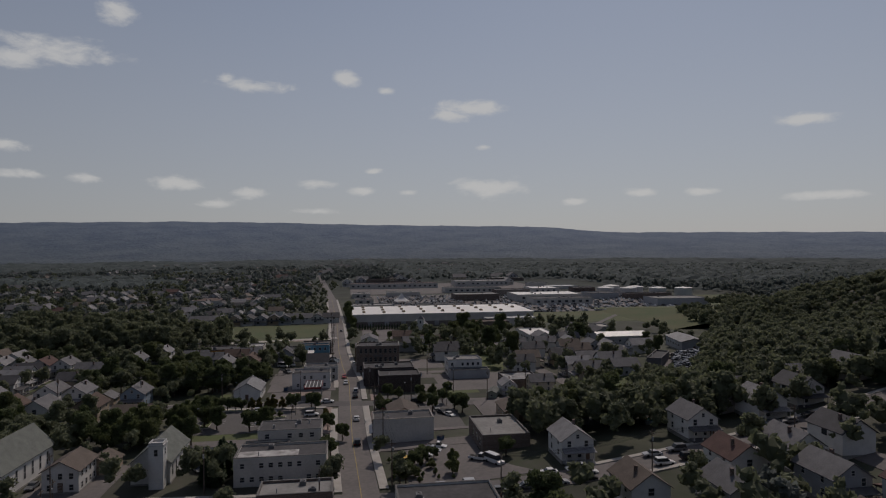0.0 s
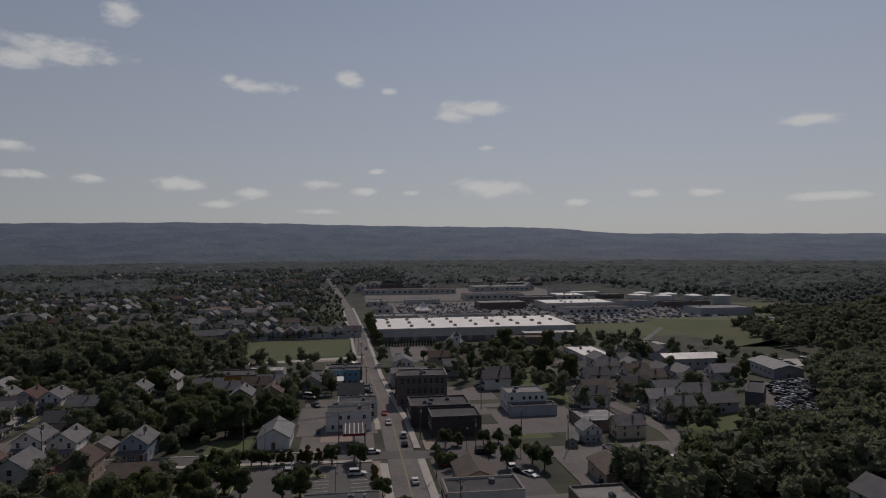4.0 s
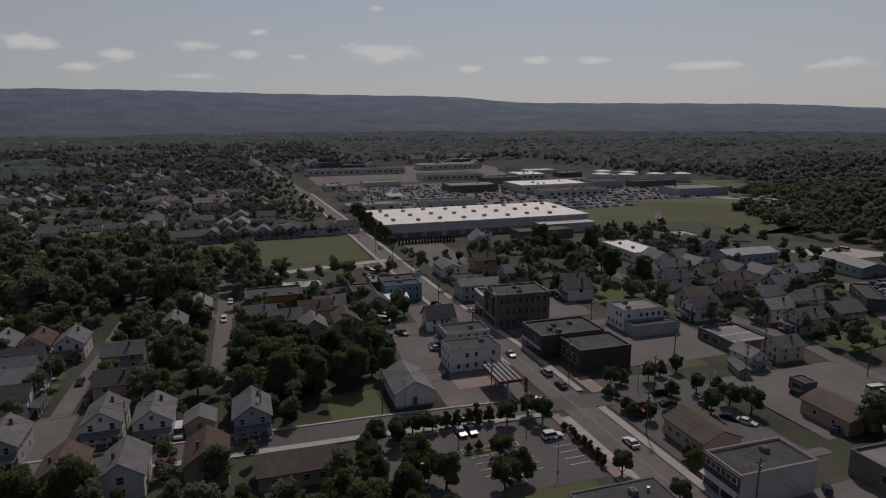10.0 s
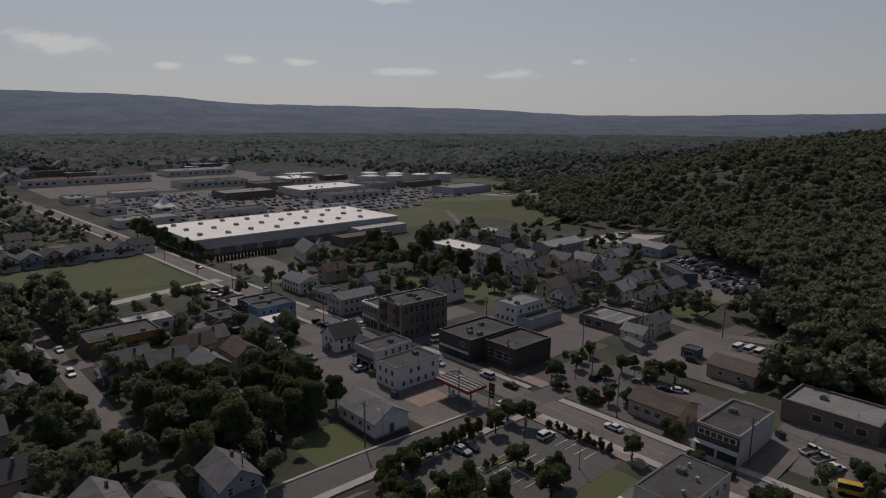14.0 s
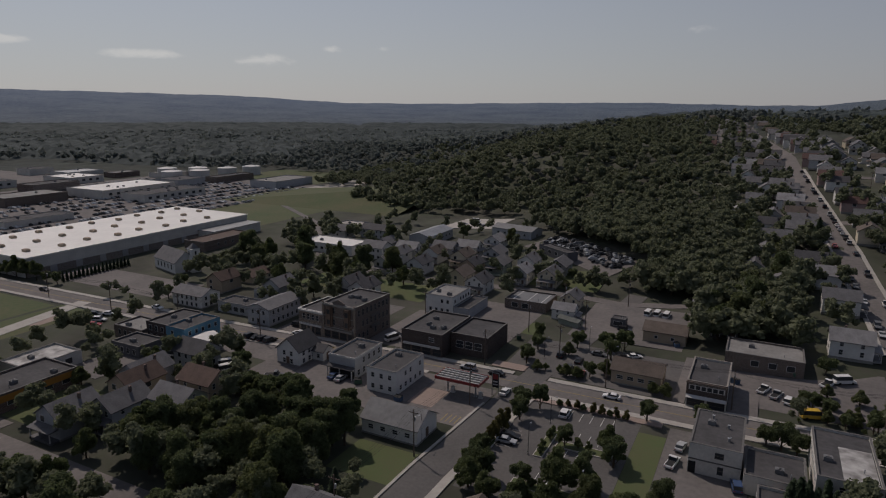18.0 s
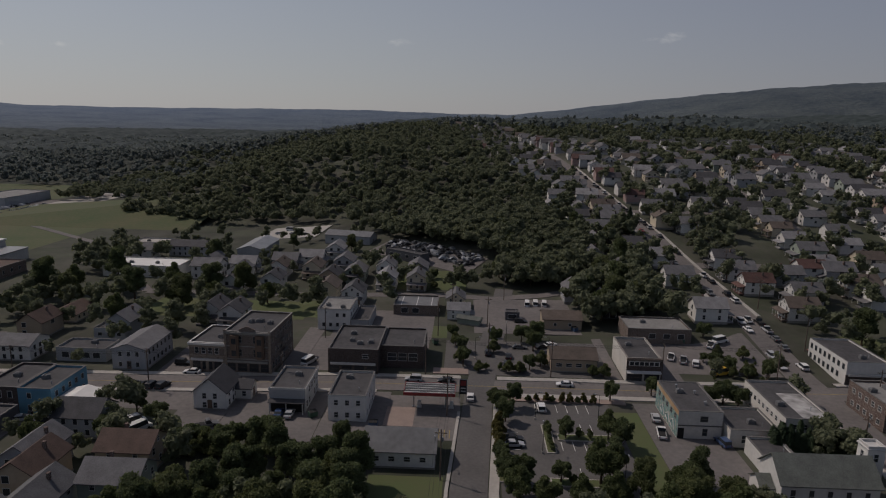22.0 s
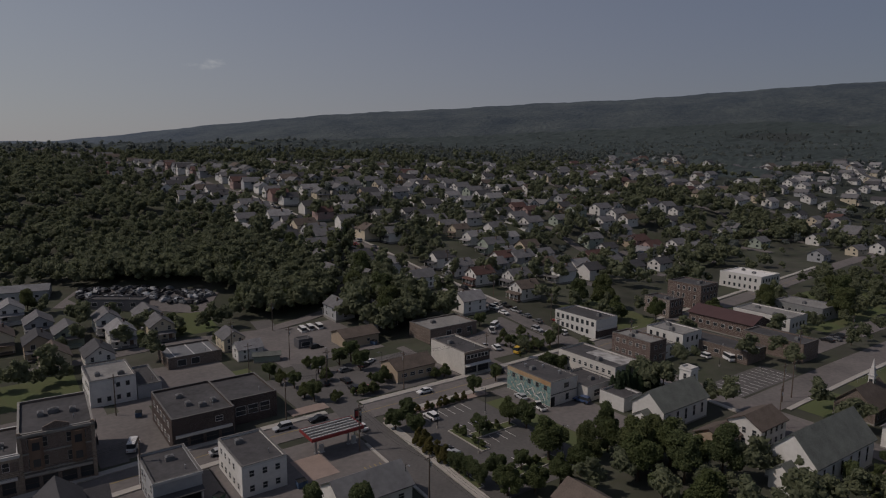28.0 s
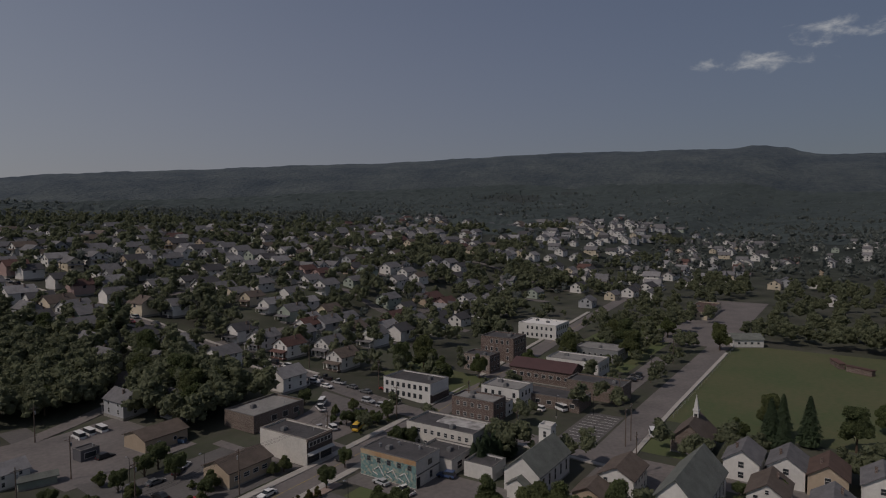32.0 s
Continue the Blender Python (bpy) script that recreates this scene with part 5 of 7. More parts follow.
gabled("small_white_house", "small white house with dark roof and half-timbered gable", -64.5, -14.5, 8, 9.5, 4.6, 8.0, SIDING["white"], ROOF["dark"], 0, "house", (.9, 1.3), 2.6, 2, "NSEW")
gabled("porch_wing", "small dark-roofed wing of a white house", -59.5, -11, 4.5, 6, 3.2, 4.6, SIDING["white"], ROOF["dark"], 90, "house", (.9, 1.2), 2.6)
gabled("long_white_house", "long white house with a grey roof", -134, 11, 9, 15, 4.6, 6.6, SIDING["white"], ROOF["grey"], 90, "house", (.9, 1.3), 2.4, 2, "NSEW")
gabled("white_brown_house", "white two-storey house with a dark brown roof", 71, -66, 8, 11, 5.2, 7.4, SIDING["white"], ROOF["brown"], 90, "house", (.9, 1.3), 2.4, 2, "NSEW")
gabled("brown_side_house", "low dark-brown-roofed garage beside a house", 62, -62, 7, 8, 2.8, 4.6, SIDING["tan"], ROOF["brown"], 90, "garage", (.9, 1), 3)
gabled("long_brown_house", "long tan house with a brown roof", 14.4, -68, 8, 15, 3.4, 5.8, SIDING["tan"], ROOF["brown"], 0, "house", (1.2, 1.1), 3, 1, "EWS")
gabled("steel_hall", "long pale hall with a grey steel roof", -106.5, 149, 12, 28, 5.4, 7.2, SIDING["grey"], M_METAL, 0, "barn", (1.2, 1), 4)
gabled("creek_hall", "long low pale hall near the woods", -63, 165, 12, 24, 4.6, 6.2, SIDING["grey"], M_GREY_SHEET, 80, "barn", (1.2, 1), 4)
gabled("tall_white_house", "large white two-storey house with a grey roof", -115, 107, 9.5, 12, 6, 8.6, SIDING["white"], ROOF["grey"], 90, "house", (.9, 1.3), 2.6, 2, "NSEW")
gabled("grey_row_house", "long grey house row with a dark roof", -141, 150, 9, 19, 5.2, 7.6, SIDING["grey"], ROOF["dark"], 90, "house", (.9, 1.3), 2.8, 2, "NSEW")
gabled("field_house", "white hall with a low roof beside the field", 262, -66, 10, 14, 4, 6, SIDING["white"], ROOF["green"], 30, "building", (1, 1), 3)
gabled("low_brown_house", "low house with a wide brown roof", -139, 47, 9.5, 12, 2.8, 4.8, SIDING["cream"], ROOF["rust"], 0, "house", (.9, 1.1), 2.8)
gabled("garage", "low pale garage with a grey roof", -13.6, -87.5, 6.5, 6.5, 2.6, 4.4, SIDING["tan"], ROOF["grey"], 90, "garage", (1, 1), 9)


# churches
def steeple(t, x, y, z, w, h, cap, spire):
    part("tower", Shape().box(-w / 2, w / 2, -w / 2, w / 2, -z - .5, h), SIDING["white"], t, "white boarded tower", at=pose(x, y, z))
    part("tower_cornice", Shape().box(-w / 2 - .2, w / 2 + .2, -w / 2 - .2, w / 2 + .2, h + .004, h + .25), M_TRIM, t, at=pose(x, y, z))
    if spire:
        part("spire", Shape().box(-w / 2, w / 2, -w / 2, w / 2, h + .25, h + spire, 0.96), cap, t, at=pose(x, y, z))
    else:
        par = Shape()
        for a in ((-w / 2, w / 2, -w / 2, -w / 2 + .2), (-w / 2, w / 2, w / 2 - .2, w / 2), (-w / 2, -w / 2 + .2, -w / 2 + .2, w / 2 - .2), (w / 2 - .2, w / 2, -w / 2 + .2, w / 2 - .2)):
            par.box(*a, h + .25, h + .8)
        part("parapet", par, M_TRIM, t, at=pose(x, y, z))
    for a in range(4):
        m = Matrix.Rotation(radians(90 * a), 3, "Z") @ Vector((0, -w / 2, 0))
        window(t, x + m.x, y + m.y, z + h - 1.6, .8, 1.5, 90 * a)


c1 = gabled("white_church", "white timber church with a square tower and grey roof", 65, -47, 9, 18, 5.4, 9.2, SIDING["white"], ROOF["green"], 270, "church", (.9, 2.6), 3.4)
steeple(c1, -2.2, 10.6, 0, 3.3, 10.2, ROOF["grey"], 0)
part("vestibule", Shape().prism([(-2.4, -.3), (2.4, -.3), (2.4, 3.2), (0, 4.8), (-2.4, 3.2)], "y", -11.7, -9.0), SIDING["white"], c1, "small white vestibule")
part("vestibule_roof", Shape().prism([(-2.7, 3.0), (0, 4.82), (2.7, 3.0), (2.7, 3.2), (0, 5.02), (-2.7, 3.2)], "y", -12.0, -9.1), ROOF["green"], c1)
c2 = gabled("white_gable_church", "white timber church with tall side windows", 68, -81.5, 10, 24, 6.2, 11.4, SIDING["white"], ROOF["green"], 268, "church", (.8, 3.2), 3.6)
part("vestibule", Shape().prism([(-2.4, -.3), (2.4, -.3), (2.4, 3.6), (0, 5.6), (-2.4, 3.6)], "y", -15.5, -12), SIDING["white"], c2, "small white vestibule")
part("vestibule_roof", Shape().prism([(-2.7, 3.4), (0, 5.62), (2.7, 3.4), (2.7, 3.6), (0, 5.82), (-2.7, 3.6)], "y", -15.8, -12), ROOF["green"], c2)
c3 = gabled("brick_church", "brown brick church with a white spire", 109, -74, 9.5, 13, 3.8, 8.2, M_BROWN_BRICK, ROOF["brown"], 270, "church", (.9, 1.8), 3)
steeple(c3, 0, 2.6, 6.5, 1.3, 3.2, M_TRIM, 4.5)
c4 = gabled("grey_church", "pale church with a corner tower near a warehouse", -183, 44, 10, 20, 5.2, 9.6, SIDING["white"], ROOF["grey"], 75, "church", (.9, 2.2), 3.2)
steeple(c4, 3.6, -10.5, 0, 4, 10.5, ROOF["grey"], 2.6)

# ---- warehouse and shopping centre ----
wh = thing("warehouse", "huge warehouse with a bright white flat roof", "warehouse")
wh.matrix_basis = pose(-255, 68, 0)
part("wall", Shape().box(-29.5, 30, -66, 66, -.5, 8.3), M_STUCCO, wh, "weathered pale concrete walls")
part("roof", Shape().box(-30, 30.4, -66.4, 66.4, 8.3, 8.9), M_MEMBRANE, wh, "white membrane roof")
part("base_band", Shape().box(30.0, 30.15, -66, 66, 0, 3.4), M_BROWN_BRICK, wh)
for k in range(26):
    a, b = divmod(k, 9)
    part("roof_unit", cached("whu", lambda: Shape().box(-1.4, 1.4, -1.1, 1.1, 0, 1.1).box(-1.0, 1.0, -.8, .8, 1.1, 1.35).box(-1.6, 1.6, -.2, .2, .3, .5).mesh("roof_unit", SIDING["tan"])), None, wh, at=pose(-20 + a * 19 + (b % 2) * 3, -58 + b * 14.5, 8.9))
for k in range(9):
    part("loading_door", Shape().box(-1.6, 1.6, -.05, .12, 0, 3.2), M_STEEL, wh, at=pose(30.15, -54 + k * 12, .3, 0, 0, 90))
part("low_wing", Shape().box(0, 12, -10, 26, -.5, 5.2), M_STUCCO, wh, "low pale wing", at=pose(30.2, 38, 0))
part("low_wing_roof", Shape().box(-.3, 12.3, -10.3, 26.3, 5.2, 5.6), M_METAL, wh, at=pose(30.2, 38, 0))
flat_building("brown_wing", "long low brown building before a warehouse", -205, 92, 14, 34, 5.0, M_BROWN_BRICK, storeys=1, units=0, roof=ROOF["rust"], sides="E", step=5)
for label, x, y, w, d, h, roof in (("long shopping centre hall with white roof", -430, 205, 44, 70, 7, M_MEMBRANE), ("low blue-grey shopping hall", -380, 205, 26, 60, 6, M_TAR), ("long red-roofed shopping hall", -660, 60, 26, 120, 7, ROOF["red"]),
                                   ("low shopping hall with tar roof", -560, 150, 30, 70, 6, M_TAR), ("large store with a white roof", -540, 235, 40, 34, 6, M_MEMBRANE), ("long grey warehouse by the road", -350, -22 + 40, 20, 40, 5, M_GRAVEL_ROOF),
                                   ("low roadside store with dark roof", -420, 14, 28, 18, 5, M_TAR), ("low roadside store with pale roof", -500, 12, 30, 20, 5, M_GRAVEL_ROOF), ("far brick school with brown roof", -420, -120, 40, 60, 7, ROOF["rust"]), ("far grey hall with flat roof", -700, 190, 40, 80, 7, M_GRAVEL_ROOF)):
    flat_building("shopping_hall", label, x, y, w, d, h, M_STUCCO, roof=roof, storeys=1, units=5, sides="E", win=(3, 2), step=7)
random.seed(31)
for n in range(26):
    x, y, w, d = random.uniform(-880, -330), random.uniform(20, 320), random.uniform(14, 30), random.uniform(20, 60)
    if all(abs(x - a) > r + 16 or abs(y - b) > r + 20 for a, b, r in TAKEN):
        flat_building("shopping_hall", random.choice(("low shopping hall with pale roof", "long low store in a car park", "grey flat-roofed store block")), x, y, w, d, random.uniform(4, 7), random.choice((M_STUCCO, M_BROWN_BRICK, SIDING["grey"], M_RED_BRICK)), roof=random.choice((M_GRAVEL_ROOF, M_TAR, M_MEMBRANE, M_METAL, ROOF["red"])), storeys=1, units=1, sides="")
tp = thing("white_tent", "white peaked fabric tent in a car park", "tent")
tp.matrix_basis = pose(-409, 51, 0)
part("canvas", Shape().box(-7, 7, -7, 7, 3, 5.5, .5).box(-3.5, 3.5, -3.5, 3.5, 5.5, 11, .96), M_MEMBRANE, tp)
for a in ((-6.5, -6.5), (6.5, -6.5), (6.5, 6.5), (-6.5, 6.5)):
    part("tent_pole", Shape().tube(*a, 0, 3.2, .1), M_STEEL, tp)
for k, (x, y) in enumerate(((-470, 290), (-456, 312), (-478, 330), (-452, 345), (-500, 310), (-444, 372))):
    tk = thing("storage_tank", "squat white fuel storage tank", "tank", "tank farm")
    tk.matrix_basis = pose(x, y, gz(x, y))
    part("shell", Shape().tube(0, 0, -.5, 9, 9.5, 9.5, 24), M_TRIM, tk)
    part("tank_roof", Shape().tube(0, 0, 9.01, 10.2, 9.6, 1.5, 24), M_TRIM, tk)

# ---- houses, street by street ----
for key, x, y, turn in (("bg", -9.5, -76, 90), ("wg", -14, -97, 90), ("wg", -16.5, -107.5, 90), ("sg", -59, -110, 0), ("tb", -37, -108, 0), ("gg", -11, -126, 90), ("wg", -74.6, -126.5, 90), ("wr", -76.2, -136, 90), ("wp", -79.4, -155.5, 90),
                        ("wg", -77.8, -145.7, 90), ("dd", -62, -136, 180), ("wg", -54, -136, 180), ("wp", -45, -134, 180), ("wd", -33.5, -132, 180), ("tr", 6, -111, 270), ("wg", 8, -100, 270), ("tr", 8.3, -85, 270),
                        ("gg", -83, -99, 90), ("wp", -102, -92, 90), ("tr", -84.7, -53.5, 0), ("gg", -84, -72, 0), ("gg", -77, -64, 0), ("tr", -70, -45, 90), ("sg", -67, -56, 90), ("gg", -88, -48, 0),
                        ("wd", -90, 49.5, 0), ("wd", -82, 47, 0), ("cb", -57, 82, 180), ("tr", -139, 30, 0), ("gg", -113, 34, 0), ("wg", -100, 104, 0), ("wg", -96, 86.5, 0), ("wd", -82, 92, 0), ("wb", -85, 112, 0), ("cb", -70, 112, 0),
                        ("wg", -38, 114.5, 0), ("wp", -36, 99, 0), ("cg", -23.5, 99.5, 0), ("tb", -60, 100, 0), ("wd", -46, 76.5, 0),  ("wp", 80.5, 55, 90), ("wr", 108, 82, 270),
                        ("wr", 137, 100, 270), ("wg", 122, 73, 270), ("wb", 113, 58, 270), ("wg", 107, 96, 270), ("wd", 106, 109, 270), ("gg", 124, 92, 90), ("wg", 80, 88, 90), ("wp", 76, 110, 90), ("dd", 46.7, 66, 0), ("gg", 39, 84, 180), ("gg", 62, 105, 0),
                        ("sg", 53, 121, 0), ("gg", 56, 136, 0), ("wd", 72, 124, 90), ("wg", 105, 151, 270), ("wg", 60, 150, 90), ("wp", 43, 199, 0), ("wd", 54, 172, 90), ("gg", 58, 188, 0), ("wg", 50, 222, 90), ("wg", 54, 243, 0), ("gg", 47, 262, 90), ("wd", 43, 282, 0), ("wg", 38, 300, 90), ("wp", 46, 318, 90),
                        ("wg", 33, 335, 0), ("wd", 43, 352, 90), ("wg", 96, -88.5, 270 - 180), ("wg", 97, -98, 90), ("tr", 96, -106.5, 90), ("wg", 96, -117, 90), ("cb", 96, -127, 90), ("wb", 78, -96, 270), ("wg", 76, -108, 270)):
    house(key, x, y, turn, 2 if y < 100 and x > -82 else 1, porch=key not in ("tr", "sg"))

house("wp", -5.5, 60, 90, 2, porch=True, s=.74)
house("cg", -6.8, 73.5, 0, 2, porch=False, s=.86)
gabled("green_shed", "low pale green shed beside a white house", -1.6, 53.5, 3, 8, 2.2, 2.9, SIDING["sage"], ROOF["green"], 70, "shed", (.7, .7), 3, 1, "S", False)
# rows along the climbing street and the streets behind it
random.seed(5)
keys = ["wg", "wg", "wd", "gg", "wp", "cb", "wg", "gg", "tb", "cg", "wb", "wp", "sg", "wg", "pr", "wd", "wd", "wp", "gg", "wg"]
SMALL = []
yy = 118
while yy < 560:
    for side in (-1, 1):
        if random.random() < 0.8 and not (side < 0 and yy < 150) and not (side > 0 and yy < 158):
            spot = (cross_x(yy) + side * random.uniform(10.8, 15), yy + random.uniform(-2, 2), (-90 if side < 0 else 90) + random.uniform(-5, 5) + random.choice((0, 0, 0, 90)))
            if yy < 300:
                house(random.choice(keys), *spot, 1, s=random.uniform(.95, 1.12))
            else:
                SMALL.append((*spot, random.choice(keys), random.uniform(.95, 1.12)))
    yy += random.uniform(11.5, 15)
for k, gap in enumerate((160, 220, 280, 345, 410, 480)):
    yy = 72 + k * 6
    while yy < 620:
        for side in (-1, 1):
            if random.random() < 0.78:
                x, y = gap + side * random.uniform(11.5, 14), yy + random.uniform(-1.5, 1.5)
                SMALL.append((x, y, (-90 if side > 0 else 90) + 180, random.choice(keys), random.uniform(.9, 1.1)))
        yy += random.uniform(11.5, 14)
# houses in the gardens behind the climbing street
for off in (29, 46, 63):
    yy = 170
    while yy < 420:
        if random.random() < .62 and cross_x(yy) + off < 146:
            SMALL.append((cross_x(yy) + off + random.uniform(-3, 3), yy + random.uniform(-2, 2), random.choice((90, 270, 0)) + random.uniform(-6, 6), random.choice(keys), random.uniform(.9, 1.1)))
        yy += random.uniform(12, 16)
# a second row of houses along the lanes between the streets
for k, gap in enumerate((190, 250, 312, 378, 445)):
    for yy in (100, 122, 178, 202, 268, 292, 368, 394, 478, 504):
        for dx in (-11, 1, 13):
            if random.random() < .36:
                SMALL.append((gap + dx + random.uniform(-2, 2), yy + random.uniform(-2, 2), 0 if yy % 4 else 180, random.choice(keys), random.uniform(.85, 1.05)))
for x, y, turn, key, s in SMALL:
    if x < 182 and y < 160:
        house(key, x, y, turn, 1, s=s)


# ---- far houses: joined by colour ----
def far_houses(rows, group):
    by = {}
    for x, y, turn, wall, roof, s in rows:
        by.setdefault(("w", wall), []).append((x, y, turn, s))
        by.setdefault(("r", roof), []).append((x, y, turn, s))
        by.setdefault(("g", "glass"), []).append((x, y, turn, s))
    w, l, e, r = 4.5, 5.9, 4.7, 7.4
    proto = {"w": Shape().prism([(-w, -1.5), (w, -1.5), (w, e), (0, r), (-w, e)], "y", -l, l).box(-w * .8, w * .8, -l - 1.8, -l, -1.5, .5),
             "r": Shape().prism([(0, r), (0, r + .25), (w + .5, e - .2), (w + .5, e - .45)], "y", -l - .5, l + .5).prism([(0, r), (0, r + .25), (-w - .5, e - .2), (-w - .5, e - .45)], "y", -l - .5, l + .5)
             .prism([(-l - 2.2, 2.7), (-l - 2.2, 2.9), (-l, 3.5), (-l, 3.2)], "x", -w, w),
             "g": Shape().box(-2.4, -1.2, -l - .06, l + .06, 3.6, 4.9).box(1.2, 2.4, -l - .06, l + .06, 3.6, 4.9).box(-w - .05, w + .05, -3.2, -2.0, 3.4, 4.8).box(-w - .05, w + .05, 1.4, 2.6, 3.4, 4.8).box(-w - .05, w + .05, -.8, .2, 1.2, 2.4).box(-2.6, -1.0, -l - .06, l + .06, 1.1, 2.3)}
    for (kind, name), spots in by.items():
        p = proto[kind]
        tri = []
        for f in p.f:
            tri += [(f[0], f[k], f[k + 1]) for k in range(1, len(f) - 1)]
        pv, pf = np.array(p.v), np.array(tri)
        vs, fs = [], []
        for n, (x, y, turn, s) in enumerate(spots):
            c, d = math.cos(radians(turn)), math.sin(radians(turn))
            q = pv * s
            vs.append(np.stack([q[:, 0] * c - q[:, 1] * d + x, q[:, 0] * d + q[:, 1] * c + y, q[:, 2] + gz(x, y)], -1))
            fs.append(pf + n * len(pv))
        mat = M_WINDOW if kind == "g" else (SIDING if kind == "w" else ROOF)[name]
        nm = {"w": "far_house_walls", "r": "far_house_roofs", "g": "far_house_windows"}[kind]
        tagged(new(nm, fast_mesh(nm, np.concatenate(vs), np.concatenate(fs), mat)), f"rows of small far houses, {name} {'walls' if kind == 'w' else 'roofs' if kind == 'r' else 'panes'}", "houses", group, "stuff")


random.seed(21)
far = []
PAIR = {k: v for (k, d), v in STOCK.items() if d == 2}
for x, y, turn, key, s in SMALL:
    if not (x < 182 and y < 160) and y < wood_line(x):
        far.append((x, y, turn, *PAIR[key], s))
for n in range(420):  # the slope and plain to the north-east and east
    x, y = random.uniform(110, 1250), random.uniform(30, 1150)
    if x < 500 and 60 < y < 640 or (x < 330 and y < 70):
        continue
    if y > wood_line(x) and random.random() < .93:
        continue
    far.append((x, y, random.choice((0, 90, 180, 270)) + random.uniform(-8, 8), *PAIR[random.choice(keys)], random.uniform(.85, 1.15)))
for n in range(420):  # rows of houses on the near plain
    x, y = random.uniform(400, 1050), random.uniform(-20, 400)
    if y < wood_line(x) and all(abs(x - a[0]) > 11 or abs(y - a[1]) > 11 for a in far) and noise.noise(Vector((x / 80, y / 80, 3.9))) > -.22 and not (x < 450 and 80 < y < 250):
        far.append((x, y, random.choice((0, 90, 90)) + random.uniform(-6, 6), *PAIR[random.choice(("wg", "wg", "wp", "gg", "wd", "cg"))], random.uniform(.9, 1.25)))
for n in range(130):  # houses of the eastern plain
    far.append((random.uniform(430, 1250), random.uniform(-330, 60), random.choice((0, 90)) + random.uniform(-8, 8), *PAIR[random.choice(keys)], random.uniform(.9, 1.2)))
for n in range(190):  # the suburb that climbs towards the eastern rim
    a, r = radians(random.uniform(48, 84)), random.uniform(900, 2150)
    x, y = r * math.sin(a), r * math.cos(a)
    if noise.noise(Vector((x / 150, y / 150, 2.2))) > -.08 + (r - 900) / 3500:
        far.append((x, y, random.choice((0, 90)) + random.uniform(-12, 12), *PAIR[random.choice(keys)], random.uniform(1.0, 1.5)))
for n in range(62):  # houses high on the hill
    y = random.uniform(400, 800)
    far.append((random.choice((float(np.interp(y, [370, 520, 640, 800], [24, 9, -1, -10])) + random.choice((-12, 12)), cross_x(y) - 13, cross_x(y) + 13)) + random.uniform(-3, 3), y, random.choice((90, 270)), *PAIR[random.choice(keys)], 1.0))
for k, gap in enumerate((-300, -380, -460, -560, -680)):
    yy = -60
    while yy > -420:
        for side in (-1, 1):
            if random.random() < .6:
                far.append((gap + side * 13 + random.uniform(-7, 7), yy + random.uniform(-4, 4), random.choice((90, 90, 0)) + random.uniform(-8, 8), *PAIR[random.choice(keys)], random.uniform(.9, 1.15)))
        yy -= random.uniform(13, 18)
for n in range(12):
    far.append((-252 - n * 0.6 + random.uniform(-2, 2), -108 + n * 8.4 + random.uniform(-2, 2), random.choice((90, 90, 90, 0)) + random.uniform(-6, 6), *PAIR[random.choice(("wg", "gg", "tb", "wd"))], 1.0))
for n in range(700):
    x, y = random.uniform(-1900, -260), random.uniform(-900, -130)
    far.append((x, y, random.choice((0, 90)) + random.uniform(-6, 6), *PAIR[random.choice(keys)], random.uniform(.85, 1.3)))
for n in range(9):
    far.append((-96 - random.uniform(0, 14), -158 - n * 11, random.choice((0, 90)), *PAIR[random.choice(keys)], 1.0))
for n in range(150):
    x, y = random.uniform(-2400, -700), random.uniform(-120, 300)
    far.append((x, y, random.choice((0, 90)), *PAIR[random.choice(keys)], random.uniform(1.0, 1.8)))
for n in range(60):
    x, y = random.uniform(-175, -20), random.uniform(100, 155)
    if is_clear(x, y, 6.5):
        far.append((x, y, random.choice((0, 90)), *PAIR[random.choice(keys)], .95))
        TAKEN.append((x, y, 5))
far = [h for h in far if not (40 < h[0] < 350 and 640 + .3 * max(0, h[0] - 120) < h[1] < 970) and not (84 < h[1] < 246 and abs(h[0] - (415 - (h[1] - 90) * .22)) < 27)]
far_houses(far, "far houses")


# ---- trees ----
def crown_points(rng, height, spread, trunk, blobs):
    """Middles of the leafy masses of a crown: one core, and lumps that swell out of it all round."""
    low = trunk + spread * .14
    mid, half = (low + height) / 2, (height - low) / 2
    out = [(0, 0, mid - half * .15, min(spread * .62, half * .8))]
    for k in range(blobs):
        a, u = 2.4 * k + rng.uniform(-.6, .6), rng.uniform(-.9, .88)
        rad = spread * min(1.0, math.sqrt(max(0, 1 - u) / 1.25)) * rng.uniform(.40, .78)
        out.append((rad * math.cos(a), rad * math.sin(a), mid + half * u * .86, spread * rng.uniform(.19, .42)))
    return out


